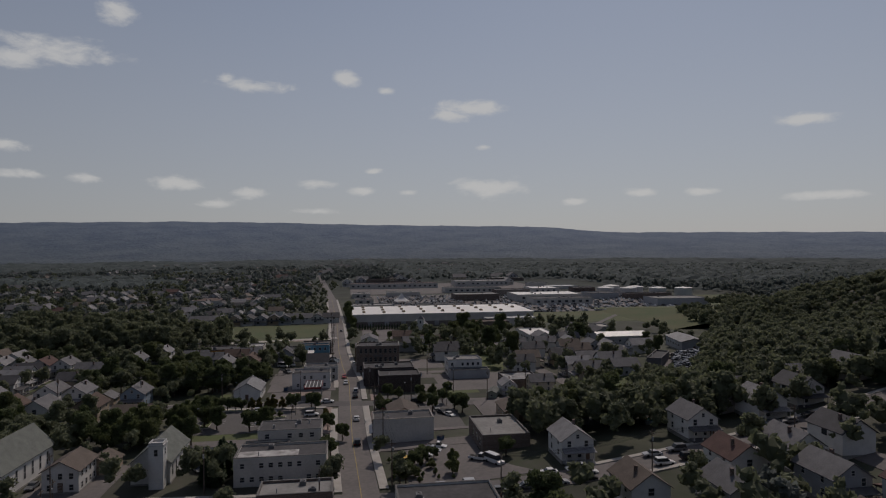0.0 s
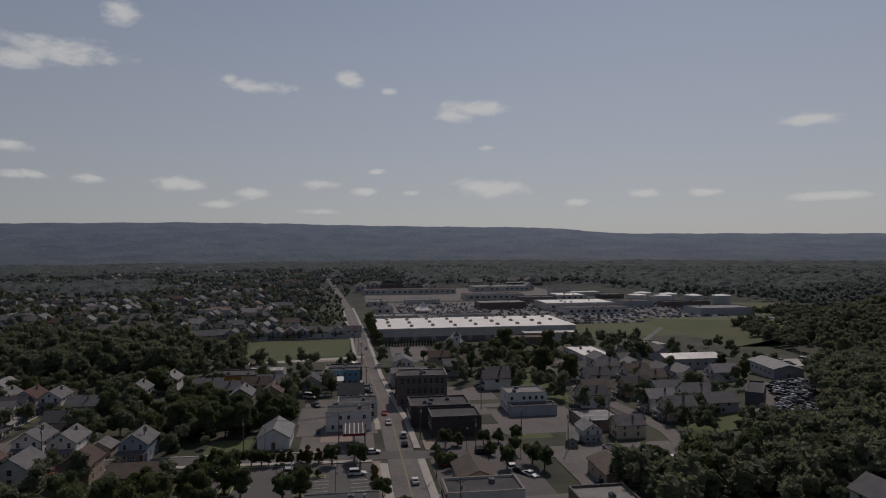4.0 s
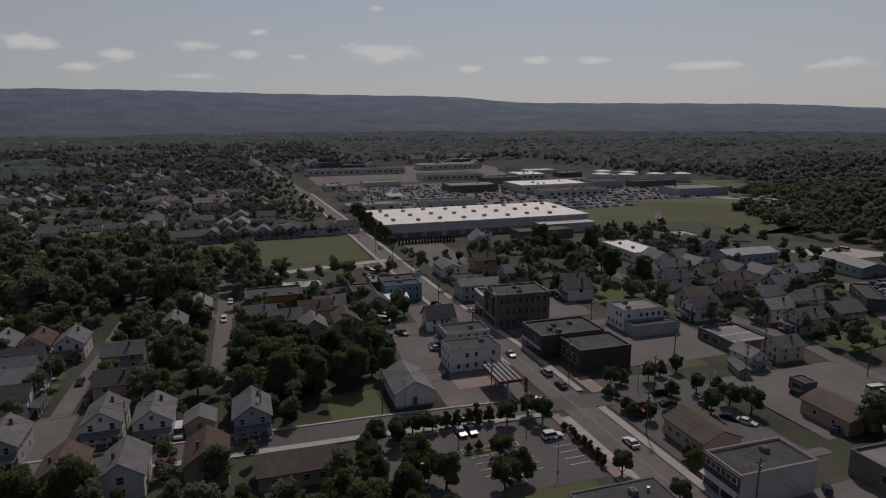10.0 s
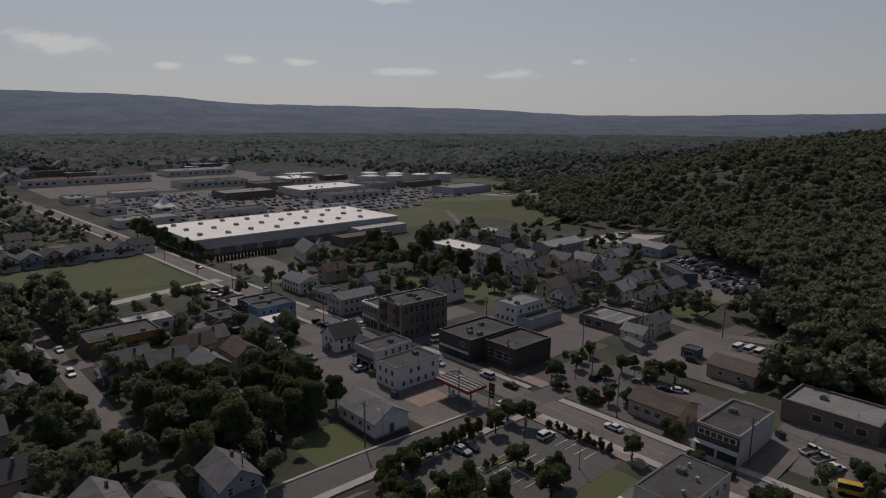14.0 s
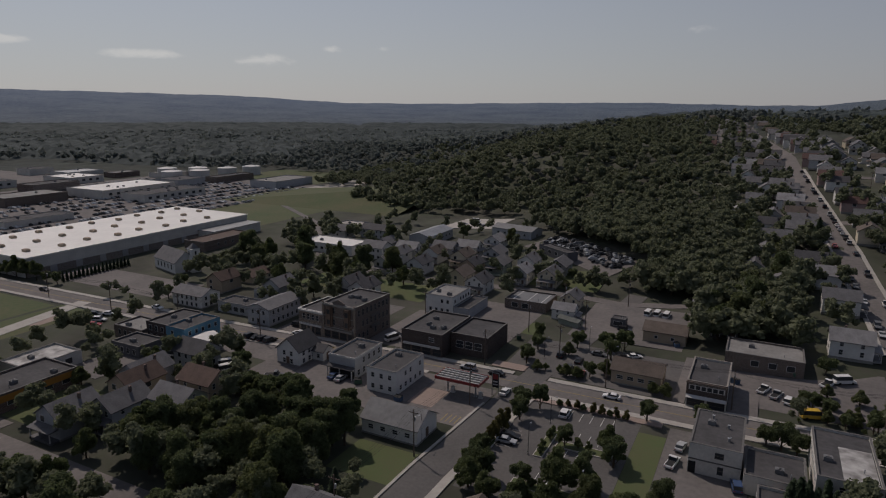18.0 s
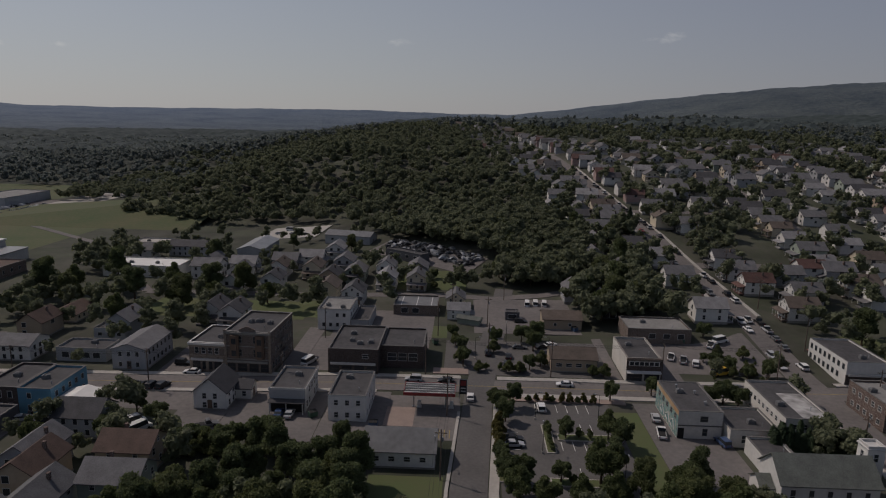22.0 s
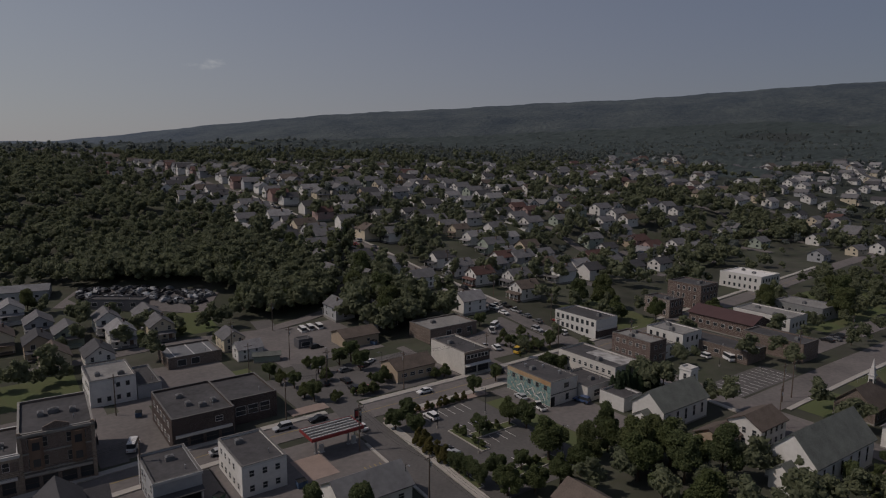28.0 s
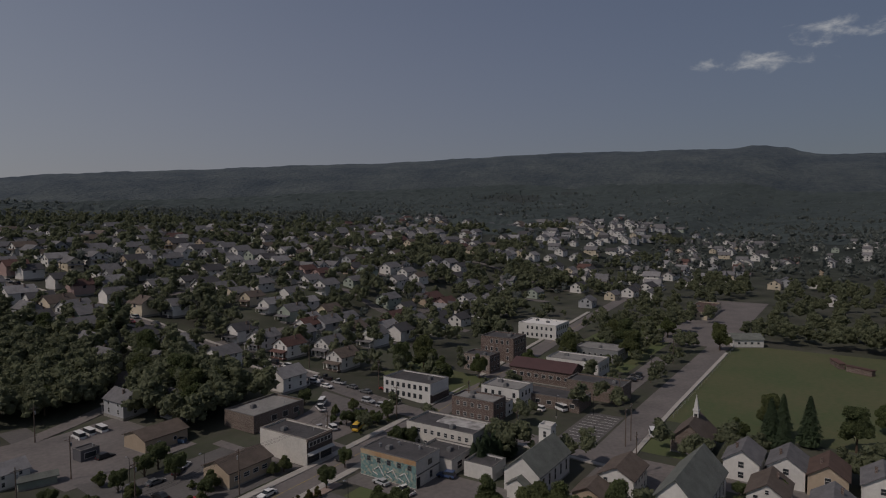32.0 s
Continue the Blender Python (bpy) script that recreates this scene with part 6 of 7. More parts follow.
def leaf_cloud(rng, blobs, total, size):
    """Small tilted leaf sprays over the outside of leafy masses, none within another mass, as arrays of points and quads."""
    b = np.array(blobs)
    more = total * 3
    pick = rng.choice(len(b), more, p=b[:, 3] ** 2 / (b[:, 3] ** 2).sum())
    d = rng.normal(size=(more, 3))
    d /= np.linalg.norm(d, axis=1)[:, None]
    d[:, 2] = np.where(d[:, 2] < -.5, -d[:, 2], d[:, 2])
    c = b[pick, :3] + d * b[pick, 3:4] * np.where(rng.uniform(size=(more, 1)) < .12, rng.uniform(1.05, 1.3, (more, 1)), rng.uniform(.84, 1.12, (more, 1))) * [1, 1, .9]
    inside = (np.linalg.norm(c[:, None] - b[None, :, :3], axis=2) < b[None, :, 3] * .84).any(1)
    keep = np.flatnonzero(~inside)[:total]
    c, d, total = c[keep], d[keep], len(keep)
    n = d + [0, 0, .2] + rng.normal(size=(total, 3)) * .95
    n /= np.linalg.norm(n, axis=1)[:, None]
    u = np.cross(n, rng.normal(size=(total, 3)))
    u /= np.linalg.norm(u, axis=1)[:, None]
    v = np.cross(n, u)
    s = size * rng.uniform(.5, 1.25, (total, 1))
    bend = n * s * .3
    quad = np.stack([c - u * s, c - v * s * .75 - bend, c + u * s, c + v * s * .75 - bend], 1)
    return quad.reshape(-1, 3), np.arange(total * 4).reshape(-1, 4)


ICO = bmesh.new()
bmesh.ops.create_icosphere(ICO, subdivisions=1, radius=1)
ICO_V, ICO_F = np.array([v.co[:] for v in ICO.verts]), np.array([[v.index for v in f.verts] for f in ICO.faces])
ICO.free()


def tree_meshes(seed, height, spread, trunk, leaf, n=1500, size=.42, blobs=13):
    rng = np.random.default_rng(seed)
    bl = crown_points(rng, height, spread, trunk, blobs)
    v, f = leaf_cloud(rng, bl, n, size)
    cv = [ICO_V * r * .88 + np.array([x, y, z]) for x, y, z, r in bl]
    tri = np.concatenate([f[:, [0, 1, 2]], f[:, [0, 2, 3]]] + [ICO_F + len(v) + k * len(ICO_V) for k in range(len(bl))])
    crown = fast_mesh("crown", np.concatenate([v] + cv), tri, leaf)
    s = Shape().tube(0, 0, -.3, height * .55, spread * .07 + .06, .07)
    for x, y, z, r in bl[1:7]:
        s.rod((0, 0, max(trunk, z - spread * .7)), (x * .8, y * .8, z), .06)
    return s.mesh("trunk", M_BARK), crown


def conifer_meshes(seed, height, spread, n=1100):
    rng = np.random.default_rng(seed)
    z = rng.uniform(.06, 1, n) ** .8
    a = rng.uniform(0, 2 * math.pi, n)
    rad = spread * (1 - z) * rng.uniform(.55, 1.1, n) + .1
    c = np.stack([rad * np.cos(a), rad * np.sin(a), z * height], -1)
    out = np.stack([np.cos(a), np.sin(a), np.full(n, -.45)], -1)
    side = np.stack([-np.sin(a), np.cos(a), rng.normal(size=n) * .3], -1)
    s = (.55 * rng.uniform(.6, 1.2, n))[:, None]
    quad = np.stack([c - out * s, c + side * s * .5, c + out * s, c - side * s * .5], 1).reshape(-1, 3)
    core = Shape().tube(0, 0, height * .05, height * .97, spread * .72, .05, 9)
    f = np.arange(n * 4).reshape(-1, 4)
    cf = np.array([q for q in core.f if len(q) == 4]) + n * 4
    return Shape().tube(0, 0, -.3, height * .3, .22, .15).mesh("trunk", M_BARK), fast_mesh("crown", np.concatenate([quad, np.array(core.v)]), np.concatenate([f, cf]), LEAF[4])


KINDS = []
for k, (h, s, tr, lf, lab) in enumerate(((10, 4.6, .5, 0, "broad leafy maple with a full dark green crown"), (12, 5.4, .9, 1, "tall spreading oak in summer leaf"), (7.5, 2.5, .3, 2, "young street tree with a full dark crown"),
                                         (6, 2.3, .3, 3, "small olive-green street tree"), (13.5, 5.0, 1.0, 2, "tall dark broadleaf tree"), (4.0, 2.1, .3, 1, "low rounded garden tree"))):
    KINDS.append((tree_meshes(100 + k, h, s, tr, LEAF[lf], 3800 if h > 9 else 2000, .30 if h > 9 else .23), lab))
KINDS.append((conifer_meshes(7, 13, 4.0, 1900), "tall dark spruce with drooping boughs"))
KINDS.append((conifer_meshes(8, 6.5, 1.5, 600), "narrow dark green conifer"))
KINDS.append((tree_meshes(140, 1.6, 1.1, .2, LEAF[0], 260, .2, 6), "low clipped garden shrub"))


def tree(kind, x, y, s=1.0, group=""):
    (tr, cr), lab = KINDS[kind]
    t = thing("shrub" if kind == 8 else "tree", lab, "shrub" if kind == 8 else "tree", group)
    t.matrix_basis = pose(x, y, gz(x, y), 0, 0, random.uniform(0, 360)) @ Matrix.Diagonal((s * random.uniform(.84, 1.0), s * random.uniform(.84, 1.0), s * random.uniform(.92, 1.15), 1))
    part("trunk", tr, None, t)
    part("crown", cr, None, t)


random.seed(77)
# trees of the car park and its edge along the side street
for k in range(8):
    tree(3 if k < 5 else 2, 4.7 + random.uniform(-.3, .3), -23.2 - k * 2.7 + random.uniform(-.5, .5), random.uniform(.68, .84), "car park trees")
for k, x, y, s in ((2, 5.0, -13.4, 1.12), (2, 9.3, -11.8, 1.1), (2, 6.8, -19.6, 1.05), (2, 5.2, -45, 1.0), (2, 8.8, -46, 1.05), (0, 7.5, -51, .75), (0, 12.5, -53.5, .7), (2, 20.0, -26.8, 1.0), (2, 16.4, -45.2, .92), (0, 29.6, -26.6, .78), (2, 31.6, -30.5, 1.25), (0, 24.2, -45.4, .98), (4, 27.6, -41, .68),
                   (2, 34.3, -6.6, 1.05), (0, 19, -54, .75), (0, 25, -54, .8), (1, 31, -50, .7), (4, 43, -45, .68), (0, 38, -50, .8), (8, 16.1, -23, 1.2), (8, 16.2, -25.5, 1.4), (8, 16.0, -30, 1.2), (8, 16.2, -32.4, 1.2), (8, 23, -26.6, 1.5), (8, 25.4, -26.8, 1.3), (8, 18.8, -45.4, 1.3), (8, 20.6, -45.2, 1.3)):
    tree(k, x, y, s * .95, "car park trees")
for k in range(9):
    tree(3 if k % 3 else 5, 13.6 + k * 2 + random.uniform(-.4, .4), -7.9 + random.uniform(-.3, .3), random.uniform(.38, .5), "car park hedge")
# islands of the car park north of the main street
for k, x, y, s in ((2, -3.5, 14, 1.0), (5, -4.5, 18, 1.1), (2, -4, 26, .9), (5, 1, 10.5, .8), (5, 9.5, 10.5, 1.0), (2, 15.5, 13, .8), (5, 5.8, 26, 1.0), (2, 6.5, 33, .9), (5, 6, 40, .9), (2, 18, 28, 1.1), (2, 15, 36, 1.15), (5, 19, 16, 1.1), (5, 12.5, 10.5, .9),
                   (2, 20, 38, 1.2), (5, -6, 31, 1.0), (2, -7, 37, .9), (8, 3, 12, 1.2), (8, 7, 12, 1.2), (8, 17, 20, 1.3), (5, 36, 9.5, 1.0), (5, 33, 10, .8), (2, 46, -2, .0001 + .9)):
    tree(k, x, y, s * 1.0, "car park trees")
# garden behind the yard, between the streets
for k in range(24):
    tree(random.choice((8, 8, 5, 2)), 66 + random.uniform(0, 18), 10 + random.uniform(0, 18), random.uniform(.6, 1.0), "garden plants")
for k, x, y, s in ((2, 63, -6, 1.1), (2, 66, -8, 1.0), (2, 60, -5, .9)):
    tree(k, x, y, s)
for k in range(11):
    tree(7, 64 + k * 1.35, -32 + random.uniform(-.6, .6) - k * .2, random.uniform(.92, 1.15), "dense conifer hedge")
    tree(7, 64.5 + k * 1.35, -29.5 + random.uniform(-.6, .6) - k * .2, random.uniform(.92, 1.15), "dense conifer hedge")
# the big grove south of the shops and behind the houses
for n in range(70):
    x, y = random.uniform(-60, -22), random.uniform(-78, -38)
    if (x < -47 and y > -57) or (x + 16) ** 2 / 100 + (y + 38) ** 2 / 80 < 1 or (x > -36 and y > -46 and random.random() < .3):
        continue
    tree(random.choice((0, 1, 2, 4, 4)), x, y, random.uniform(.6, .92), "grove behind the shops")
for k, x, y, s in ((6, -3.8 - 9, -67, .55), (0, 33, -62, 1.1), (1, 38, -58, 1.0), (0, 44, -62, 1.05), (1, 45, -56, .7), (4, 40, -68, .9), (0, 47, -67, .75), (2, 30, -70, 1.1), (4, 47, -72, .9), (0, 32, -78, 1.0), (6, 110, -96, .9), (6, 120, -92, 1.0),
                   (6, 126, -101, 1.1), (6, 131, -94, .9), (0, 118, -84, .8), (1, 137, -90, .8), (4, 128, -112, 1.0), (0, 150, -80 - 40, .9), (0, 160, 0, 1.0), (1, 190, -5, 1.0), (1, 206, -28, 1.1), (4, 222, -20, 1.1), (1, 236, -10, 1.0), (0, 250, -24, 1.1), (2, 184, -24, 1),
                   (2, 215, -8, 1.0), (0, 262, -30, 1.1), (1, 244, -88 + 30, 1.0), (0, 126, 20, 1.1), (1, 134, 34, 1.1), (4, 122, 36, 1.0), (0, 140, 12, .9), (2, 74, 40, 1.0), (0, 45, 58, 1.1), (1, 50, 66, 1.2), (4, 54, 76, 1.1), (0, 48, 82, 1.1), (1, 58, 62, 1.1),
                   (4, 43, 74, 1.0), (0, 56, 88, 1.1), (1, 52, 96, 1.1), (6, 68, 100, .9), (6, 75, 148, 1.0), (4, 62, 108, 1.1), (0, -95, 60, 1.0), (4, -101, 74, 1.2), (1, -108, 64, 1.1), (0, -118, 80, 1.1), (4, -128, 68, 1.1), (1, -92, 84, 1.0), (0, -78, 70, .9),
                   (4, -146, 90, 1.2), (0, -156, 76, 1.1), (1, -150, 62, 1.0), (4, -164, 70, 1.3), (0, -122, 44, .9), (2, -100, 38, 1.0), (2, -156, 24, 1.0), (2, -148, 10, .9), (2, -73, -28.5, 1.1), (2, -80.8, -22.5, 1.0), (2, -80.6, -36, 1.1), (0, -95, -39, .7), (2, -98, -52, 1), (5, -104, -56, 1.2)):
    tree(k, x, y, s)
for n in range(30):  # low hedge trees along the back drive
    tree(random.choice((5, 5, 2)), random.uniform(-64, -44), -38 + random.uniform(-3.5, 3.5), random.uniform(.7, 1.1), "back hedge")
for n in range(80):  # garden trees among the southern houses
    x, y = random.uniform(-110, 30), random.uniform(-160, -62)
    if -9 < x < 3 or abs(y + 84) < 5 or abs(y + 122) < 5 or (x > 3 and y > -78):
        continue
    if is_clear(x, y, 2):
        tree(random.choice((0, 2, 2, 4, 5, 1)), x, y, random.uniform(.6, 1.0), "garden trees")
for n in range(38):  # garden trees among the northern houses
    x, y = random.uniform(-140, 80), random.uniform(84, 180)
    if is_clear(x, y, 2):
        tree(random.choice((0, 2, 1, 4, 5)), x, y, random.uniform(.6, 1.0), "garden trees")
for n in range(22):
    tree(random.choice((8, 5, 2)), random.uniform(60, 84), random.uniform(-100, -88), random.uniform(.6, 1.1))
for k in range(18):
    tree(7, -207.2, 6.5 + k * 1.85, .6, "row of small clipped conifers")
for k in range(16):
    tree(random.choice((0, 2, 4)), -205 - k * 6.5, 2.5 - k * .3, random.uniform(.7, 1.0), "street trees")


def forest(name, label, spots, per, size, mat, blobs=4, seed=1):
    """A wood as one mesh: every tree a few leafy masses covered in sprays."""
    rng = np.random.default_rng(seed)
    protos = []
    for k in range(7):
        h, s = rng.uniform(9, 14), rng.uniform(3.6, 5.0)
        bl = crown_points(rng, h, s, 3, blobs)
        v, f = leaf_cloud(rng, bl, per, size)
        cv = np.concatenate([v] + [ICO_V * r * .9 + np.array([x, y, z]) for x, y, z, r in bl])
        tri = np.concatenate([f[:, [0, 1, 2]], f[:, [0, 2, 3]]] + [ICO_F + len(v) + k2 * len(ICO_V) for k2 in range(len(bl))])
        protos.append((cv, tri))
    vs, fs, base = [], [], 0
    zs = ground_z([p[0] for p in spots], [p[1] for p in spots])
    for (x, y, s), z in zip(spots, zs):
        pv, pf = protos[rng.integers(7)]
        a = rng.uniform(0, 6.28)
        c, d = math.cos(a), math.sin(a)
        p = pv * s
        vs.append(np.stack([p[:, 0] * c - p[:, 1] * d + x, p[:, 0] * d + p[:, 1] * c + y, p[:, 2] + z], -1))
        fs.append(pf + base)
        base += len(pv)
    me = fast_mesh(name, np.concatenate(vs), np.concatenate(fs), mat)
    return tagged(new(name, me), label, "forest", kind="stuff")


rng = np.random.default_rng(3)
spots = []
while len(spots) < 3450:  # the wooded hill
    x, y = rng.uniform(-330, 84), 96 + 864 * rng.uniform() ** 1.25
    if x > edge_x(y) or y < np.interp(x, [-118, -96, -72, -60, -44, -8, 0, 6, 16, 31, 45, 60, 72], [238, 230, 214, 206, 172, 142, 122, 102, 97, 100, 104, 104, 140]) or (y < 260 and not is_clear(x, y, .8)) or x < -330 + max(0, 300 - y) * 2.2 or (x < -240 and y < 330):
        continue
    if y > 480 and rng.uniform() < .35:
        continue
    spots.append((x, y, (.92 + .3 * noise.noise(Vector((x / 38, y / 38, 1.7)))) * rng.uniform(.75, 1.15) * (1 if y < 520 else .82)))
while len(spots) < 4400:  # the top of the hill east of the street
    x, y = rng.uniform(20, 340), rng.uniform(430, 960)
    if x > cross_x(y) + 14 and y > wood_line(x) + 8:
        spots.append((x, y, rng.uniform(.62, .95)))
while len(spots) < 4650:  # the dark wood at the foot of the hill, behind the yards
    x, y = rng.uniform(-60, 52), rng.uniform(97, 190)
    if y > np.interp(x, [-60, -46, -8, 0, 6, 16, 31, 52], [200, 168, 142, 126, 103, 98, 100, 104]) and x < edge_x(y) and is_clear(x, y, .3):
        spots.append((x, y, rng.uniform(.7, 1.1)))
forest("hill_forest", "dense broadleaf wood covering the hill in summer green", spots, 120, .66, M_FOREST, 6, 5)
spots = []
while len(spots) < 330:  # wood west of the southern houses
    x, y = rng.uniform(-225, -116), rng.uniform(-290, -72)
    if x < np.interp(y, [-290, -200, -150, -120, -72], [-150, -135, -118, -114, -128]) and not (x < -172 and y > -110) and not (abs(y + 84) < 4 and x > -160):
        spots.append((x, y, rng.uniform(.95, 1.4)))
while len(spots) < 590:  # east park wood and hedges
    x, y = rng.uniform(262, 520), rng.uniform(-210, 10)
    if abs(y + 54) > 12 and not (325 < x < 380 and -45 < y < -15):
        spots.append((x, y, rng.uniform(.7, 1.15)))
forest("town_wood", "dark broadleaf wood among the houses", spots, 260, .62, M_FOREST, 7, 6)
spots = []
while len(spots) < 2300:  # garden trees between far houses
    if rng.uniform() < .3:
        x, y = rng.uniform(104, 1000), rng.uniform(60, 900)
        if x > 0 and rng.uniform() < .35 or x < 520 and y < 640 and (min(abs(x - g) for g in (160, 220, 280, 345, 410, 480)) < 19 or x < 118) and rng.uniform() < .93:
            continue
    else:
        x, y = rng.uniform(-1300, -250), rng.uniform(-700, -20)
        if -246 < x < -150 and y > -110 or (x > -700 and min(abs(x - g + (y + 40) * -.026) for g in (-300, -380, -460, -560, -680)) < 8) or y > -30 + (x + 240) * .055:
            continue
    spots.append((x, y, rng.uniform(.55, 1.05)))
forest("garden_trees_far", "garden trees scattered between far houses", spots, 40, 1.1, M_HAZED_FOREST, 4, 7)
spots = []
TAKEN += [(a[0], a[1], 4.4) for a in far if abs(a[0]) < 760 and abs(a[1]) < 600]
while len(spots) < 980:  # gardens of the near town
    x, y = rng.uniform(-175, 300), rng.uniform(-190, 200)
    if not is_clear(x, y, 1.8) or (x > 103 and y > 20 and rng.uniform() < .7) or (x < -58 and y > 84 and rng.uniform() < .75) or (-178 < x < -140 and -66 < y < 0) or (-60 < x < 45 and -60 < y < 66) or (110 < x < 270 and -150 < y < -50):
        continue
    spots.append((x, y, rng.uniform(.45, .95)))
forest("town_garden_trees", "leafy garden trees between the town houses", spots, 220, .55, M_FOREST, 6, 17)
spots = []
while len(spots) < 2100:  # gardens further out
    x, y = (rng.uniform(104, 620), rng.uniform(40, 700)) if rng.uniform() < .58 else (rng.uniform(-760, -180), rng.uniform(-520, -20))
    clump = noise.noise(Vector((x / 46, y / 46, 6.1))) > .14
    if is_clear(x, y, .2 if clump else .6) and (x < 0 or clump or rng.uniform() < .10):
        spots.append((x, y, (rng.uniform(.7, 1.2) if clump else rng.uniform(.35, .7)) if x > 0 else rng.uniform(.38, .8)))
forest("outer_garden_trees", "leafy garden trees between outer houses", spots, 44, .95, M_FOREST, 4, 18)
for n in range(420):  # more gardens of the southern blocks
    x, y = rng.uniform(-185, -12), rng.uniform(-185, -58)
    if is_clear(x, y, 2.2):
        spots.append((x, y, rng.uniform(.4, .9)))
forest("southern_garden_trees", "leafy trees between the southern houses", spots[2100:], 240, .55, M_FOREST, 6, 19)
spots = []
for n in range(240):  # clumps of old trees between the houses
    cx, cy = (rng.uniform(112, 480), rng.uniform(44, 420)) if n % 5 < 3 else (rng.uniform(-700, -200), rng.uniform(-420, -40))
    if n % 5 == 4:
        cx, cy = (rng.uniform(-185, -150), rng.uniform(110, 150)) if n % 4 == 0 else (rng.uniform(20, 60), rng.uniform(90, 150))
    for k in range(rng.integers(4, 12)):
        x, y = cx + rng.normal() * 7, cy + rng.normal() * 5
        if is_clear(x, y, -1.5 if n % 5 < 4 else 1.5) and not (-262 < x < -150 and y > -112 and n % 5 < 4):
            spots.append((x, y, rng.uniform(.6, 1.05)))
for n in range(420):  # trees along the hill street
    y = rng.uniform(105, 700)
    x = cross_x(y) + rng.uniform(8, 26) if n % 3 == 0 else rng.uniform(edge_x(y), cross_x(y) - 8)
    if is_clear(x, y, -1.0):
        spots.append((x, y, rng.uniform(.5, 1.05)))
for n in range(50):  # old trees of the western streets, in groups
    cx, cy = rng.uniform(-1100, -262), rng.uniform(-620, -60)
    for k in range(rng.integers(4, 12)):
        x, y = cx + rng.normal() * 12, cy + rng.normal() * 9
        if is_clear(x, y, -2.0):
            spots.append((x, y, rng.uniform(.65, 1.2)))
for n in range(150):  # dark woods between the houses of the plain
    cx, cy = ((520, 190), (640, 90), (760, 250), (880, 120), (600, 300))[n % 5]
    spots.append((cx + rng.normal() * 26, cy + rng.normal() * 11, rng.uniform(.8, 1.3)))
for n in range(170):  # the wooded ravine between the eastern streets
    x, y = rng.uniform(350, 440), rng.uniform(86, 245)
    if abs(x - (415 - (y - 90) * .22)) < 24:
        spots.append((x, y, rng.uniform(.8, 1.3)))
for n in range(120):  # thickets behind the yards at the foot of the hill
    x, y = rng.uniform(36, 70), rng.uniform(50, 112)
    if is_clear(x, y, 1.0):
        spots.append((x, y, rng.uniform(.75, 1.2)))
forest("tree_clumps", "clumps of tall broadleaf trees among the houses", spots, 70, .85, M_FOREST, 5, 23)
spots = []
while len(spots) < 900:  # the wood beyond the northern fields
    x, y = rng.uniform(-640, -230), rng.uniform(400, 760)
    if y > 400 + max(0, -330 - x) * .25:
        spots.append((x, y, rng.uniform(.7, 1.15)))
while len(spots) < 6900:  # the woods and gardens beyond the fields
    a, r = rng.uniform(-122, -10), 620 + 1000 * rng.uniform() ** .8
    x, y = r * math.sin(radians(a)), r * math.cos(radians(a))
    if -820 < x < -200 and -60 < y < 360 or (y < -40 and rng.uniform() < .55):
        continue
    spots.append((x, y, rng.uniform(.8, 1.35)))
forest("valley_trees", "dense far trees of the valley woods", spots, 14, 2.0, M_HAZED_FOREST, 3, 8)
spots = []
while len(spots) < 1600:  # the woods beyond the houses on the slope
    x, y = rng.uniform(330, 1000), rng.uniform(400, 1000)
    if y > wood_line(x):
        spots.append((x, y, rng.uniform(.7, 1.05)))
while len(spots) < 5000:  # the same on the eastern plain
    a, r = rng.uniform(-4, 100), 640 + 1560 * rng.uniform()
    x, y = r * math.sin(radians(a)), r * math.cos(radians(a))
    if (y > wood_line(x) or r > 1000) and noise.noise(Vector((x / 90, y / 90, 4.4))) > -.2 - max(0, r - 1000) / 1500:
        spots.append((x, y, rng.uniform(.8, 1.35)))
for n in range(1500):  # gardens and hedges of the eastern plain
    x, y = rng.uniform(520, 1300), rng.uniform(-420, 120)
    if noise.noise(Vector((x / 70, y / 70, 8.4))) > -.15:
        spots.append((x, y, rng.uniform(.6, 1.2)))
forest("plain_trees", "far trees standing between the houses of the plain", spots, 14, 2.0, M_HAZED_FOREST, 3, 9)

# closed woodland of the valley: one lumpy canopy sheet
cr_, ca_ = np.meshgrid(np.concatenate([np.arange(620, 1500, 9.5), np.arange(1500, 2330, 13.0)]), np.radians(np.arange(-128, 126, 0.42)), indexing="ij")
cx_, cy_ = cr_ * np.sin(ca_), cr_ * np.cos(ca_)
lump = np.array([noise.noise(Vector((a / 13, b / 13, 3.3))) + .6 * noise.noise(Vector((a / 6, b / 6, 9.1))) for a, b in zip(cx_.ravel().tolist(), cy_.ravel().tolist())]).reshape(cx_.shape)
patch = np.array([noise.noise(Vector((a / 210, b / 210, 7.7))) for a, b in zip(cx_.ravel().tolist(), cy_.ravel().tolist())]).reshape(cx_.shape)
deg = np.degrees(ca_)
# how wooded: thins out over the town, the fields and on towards the near edge
wood = smooth(-.6, -.3, patch) * smooth(620, 760, cr_)
wood = wood * (1 - smooth(-900, -790, cx_) * (1 - smooth(-260, -180, cx_)) * smooth(-110, -60, cy_) * (1 - smooth(350, 420, cy_)))
wood = wood * np.maximum(smooth(.05, .3, patch), np.maximum(np.where(deg > -9, smooth(850, 1250, cr_), smooth(1100, 1600, cr_)), smooth(-60, 120, cy_) * (1 - smooth(-14, -9, deg))))
high = -8 + wood * (18 + 5.5 * lump) + ground_z(cx_, cy_)
nr2, ns2 = cx_.shape
i, j = np.meshgrid(np.arange(nr2 - 1), np.arange(ns2 - 1), indexing="ij")
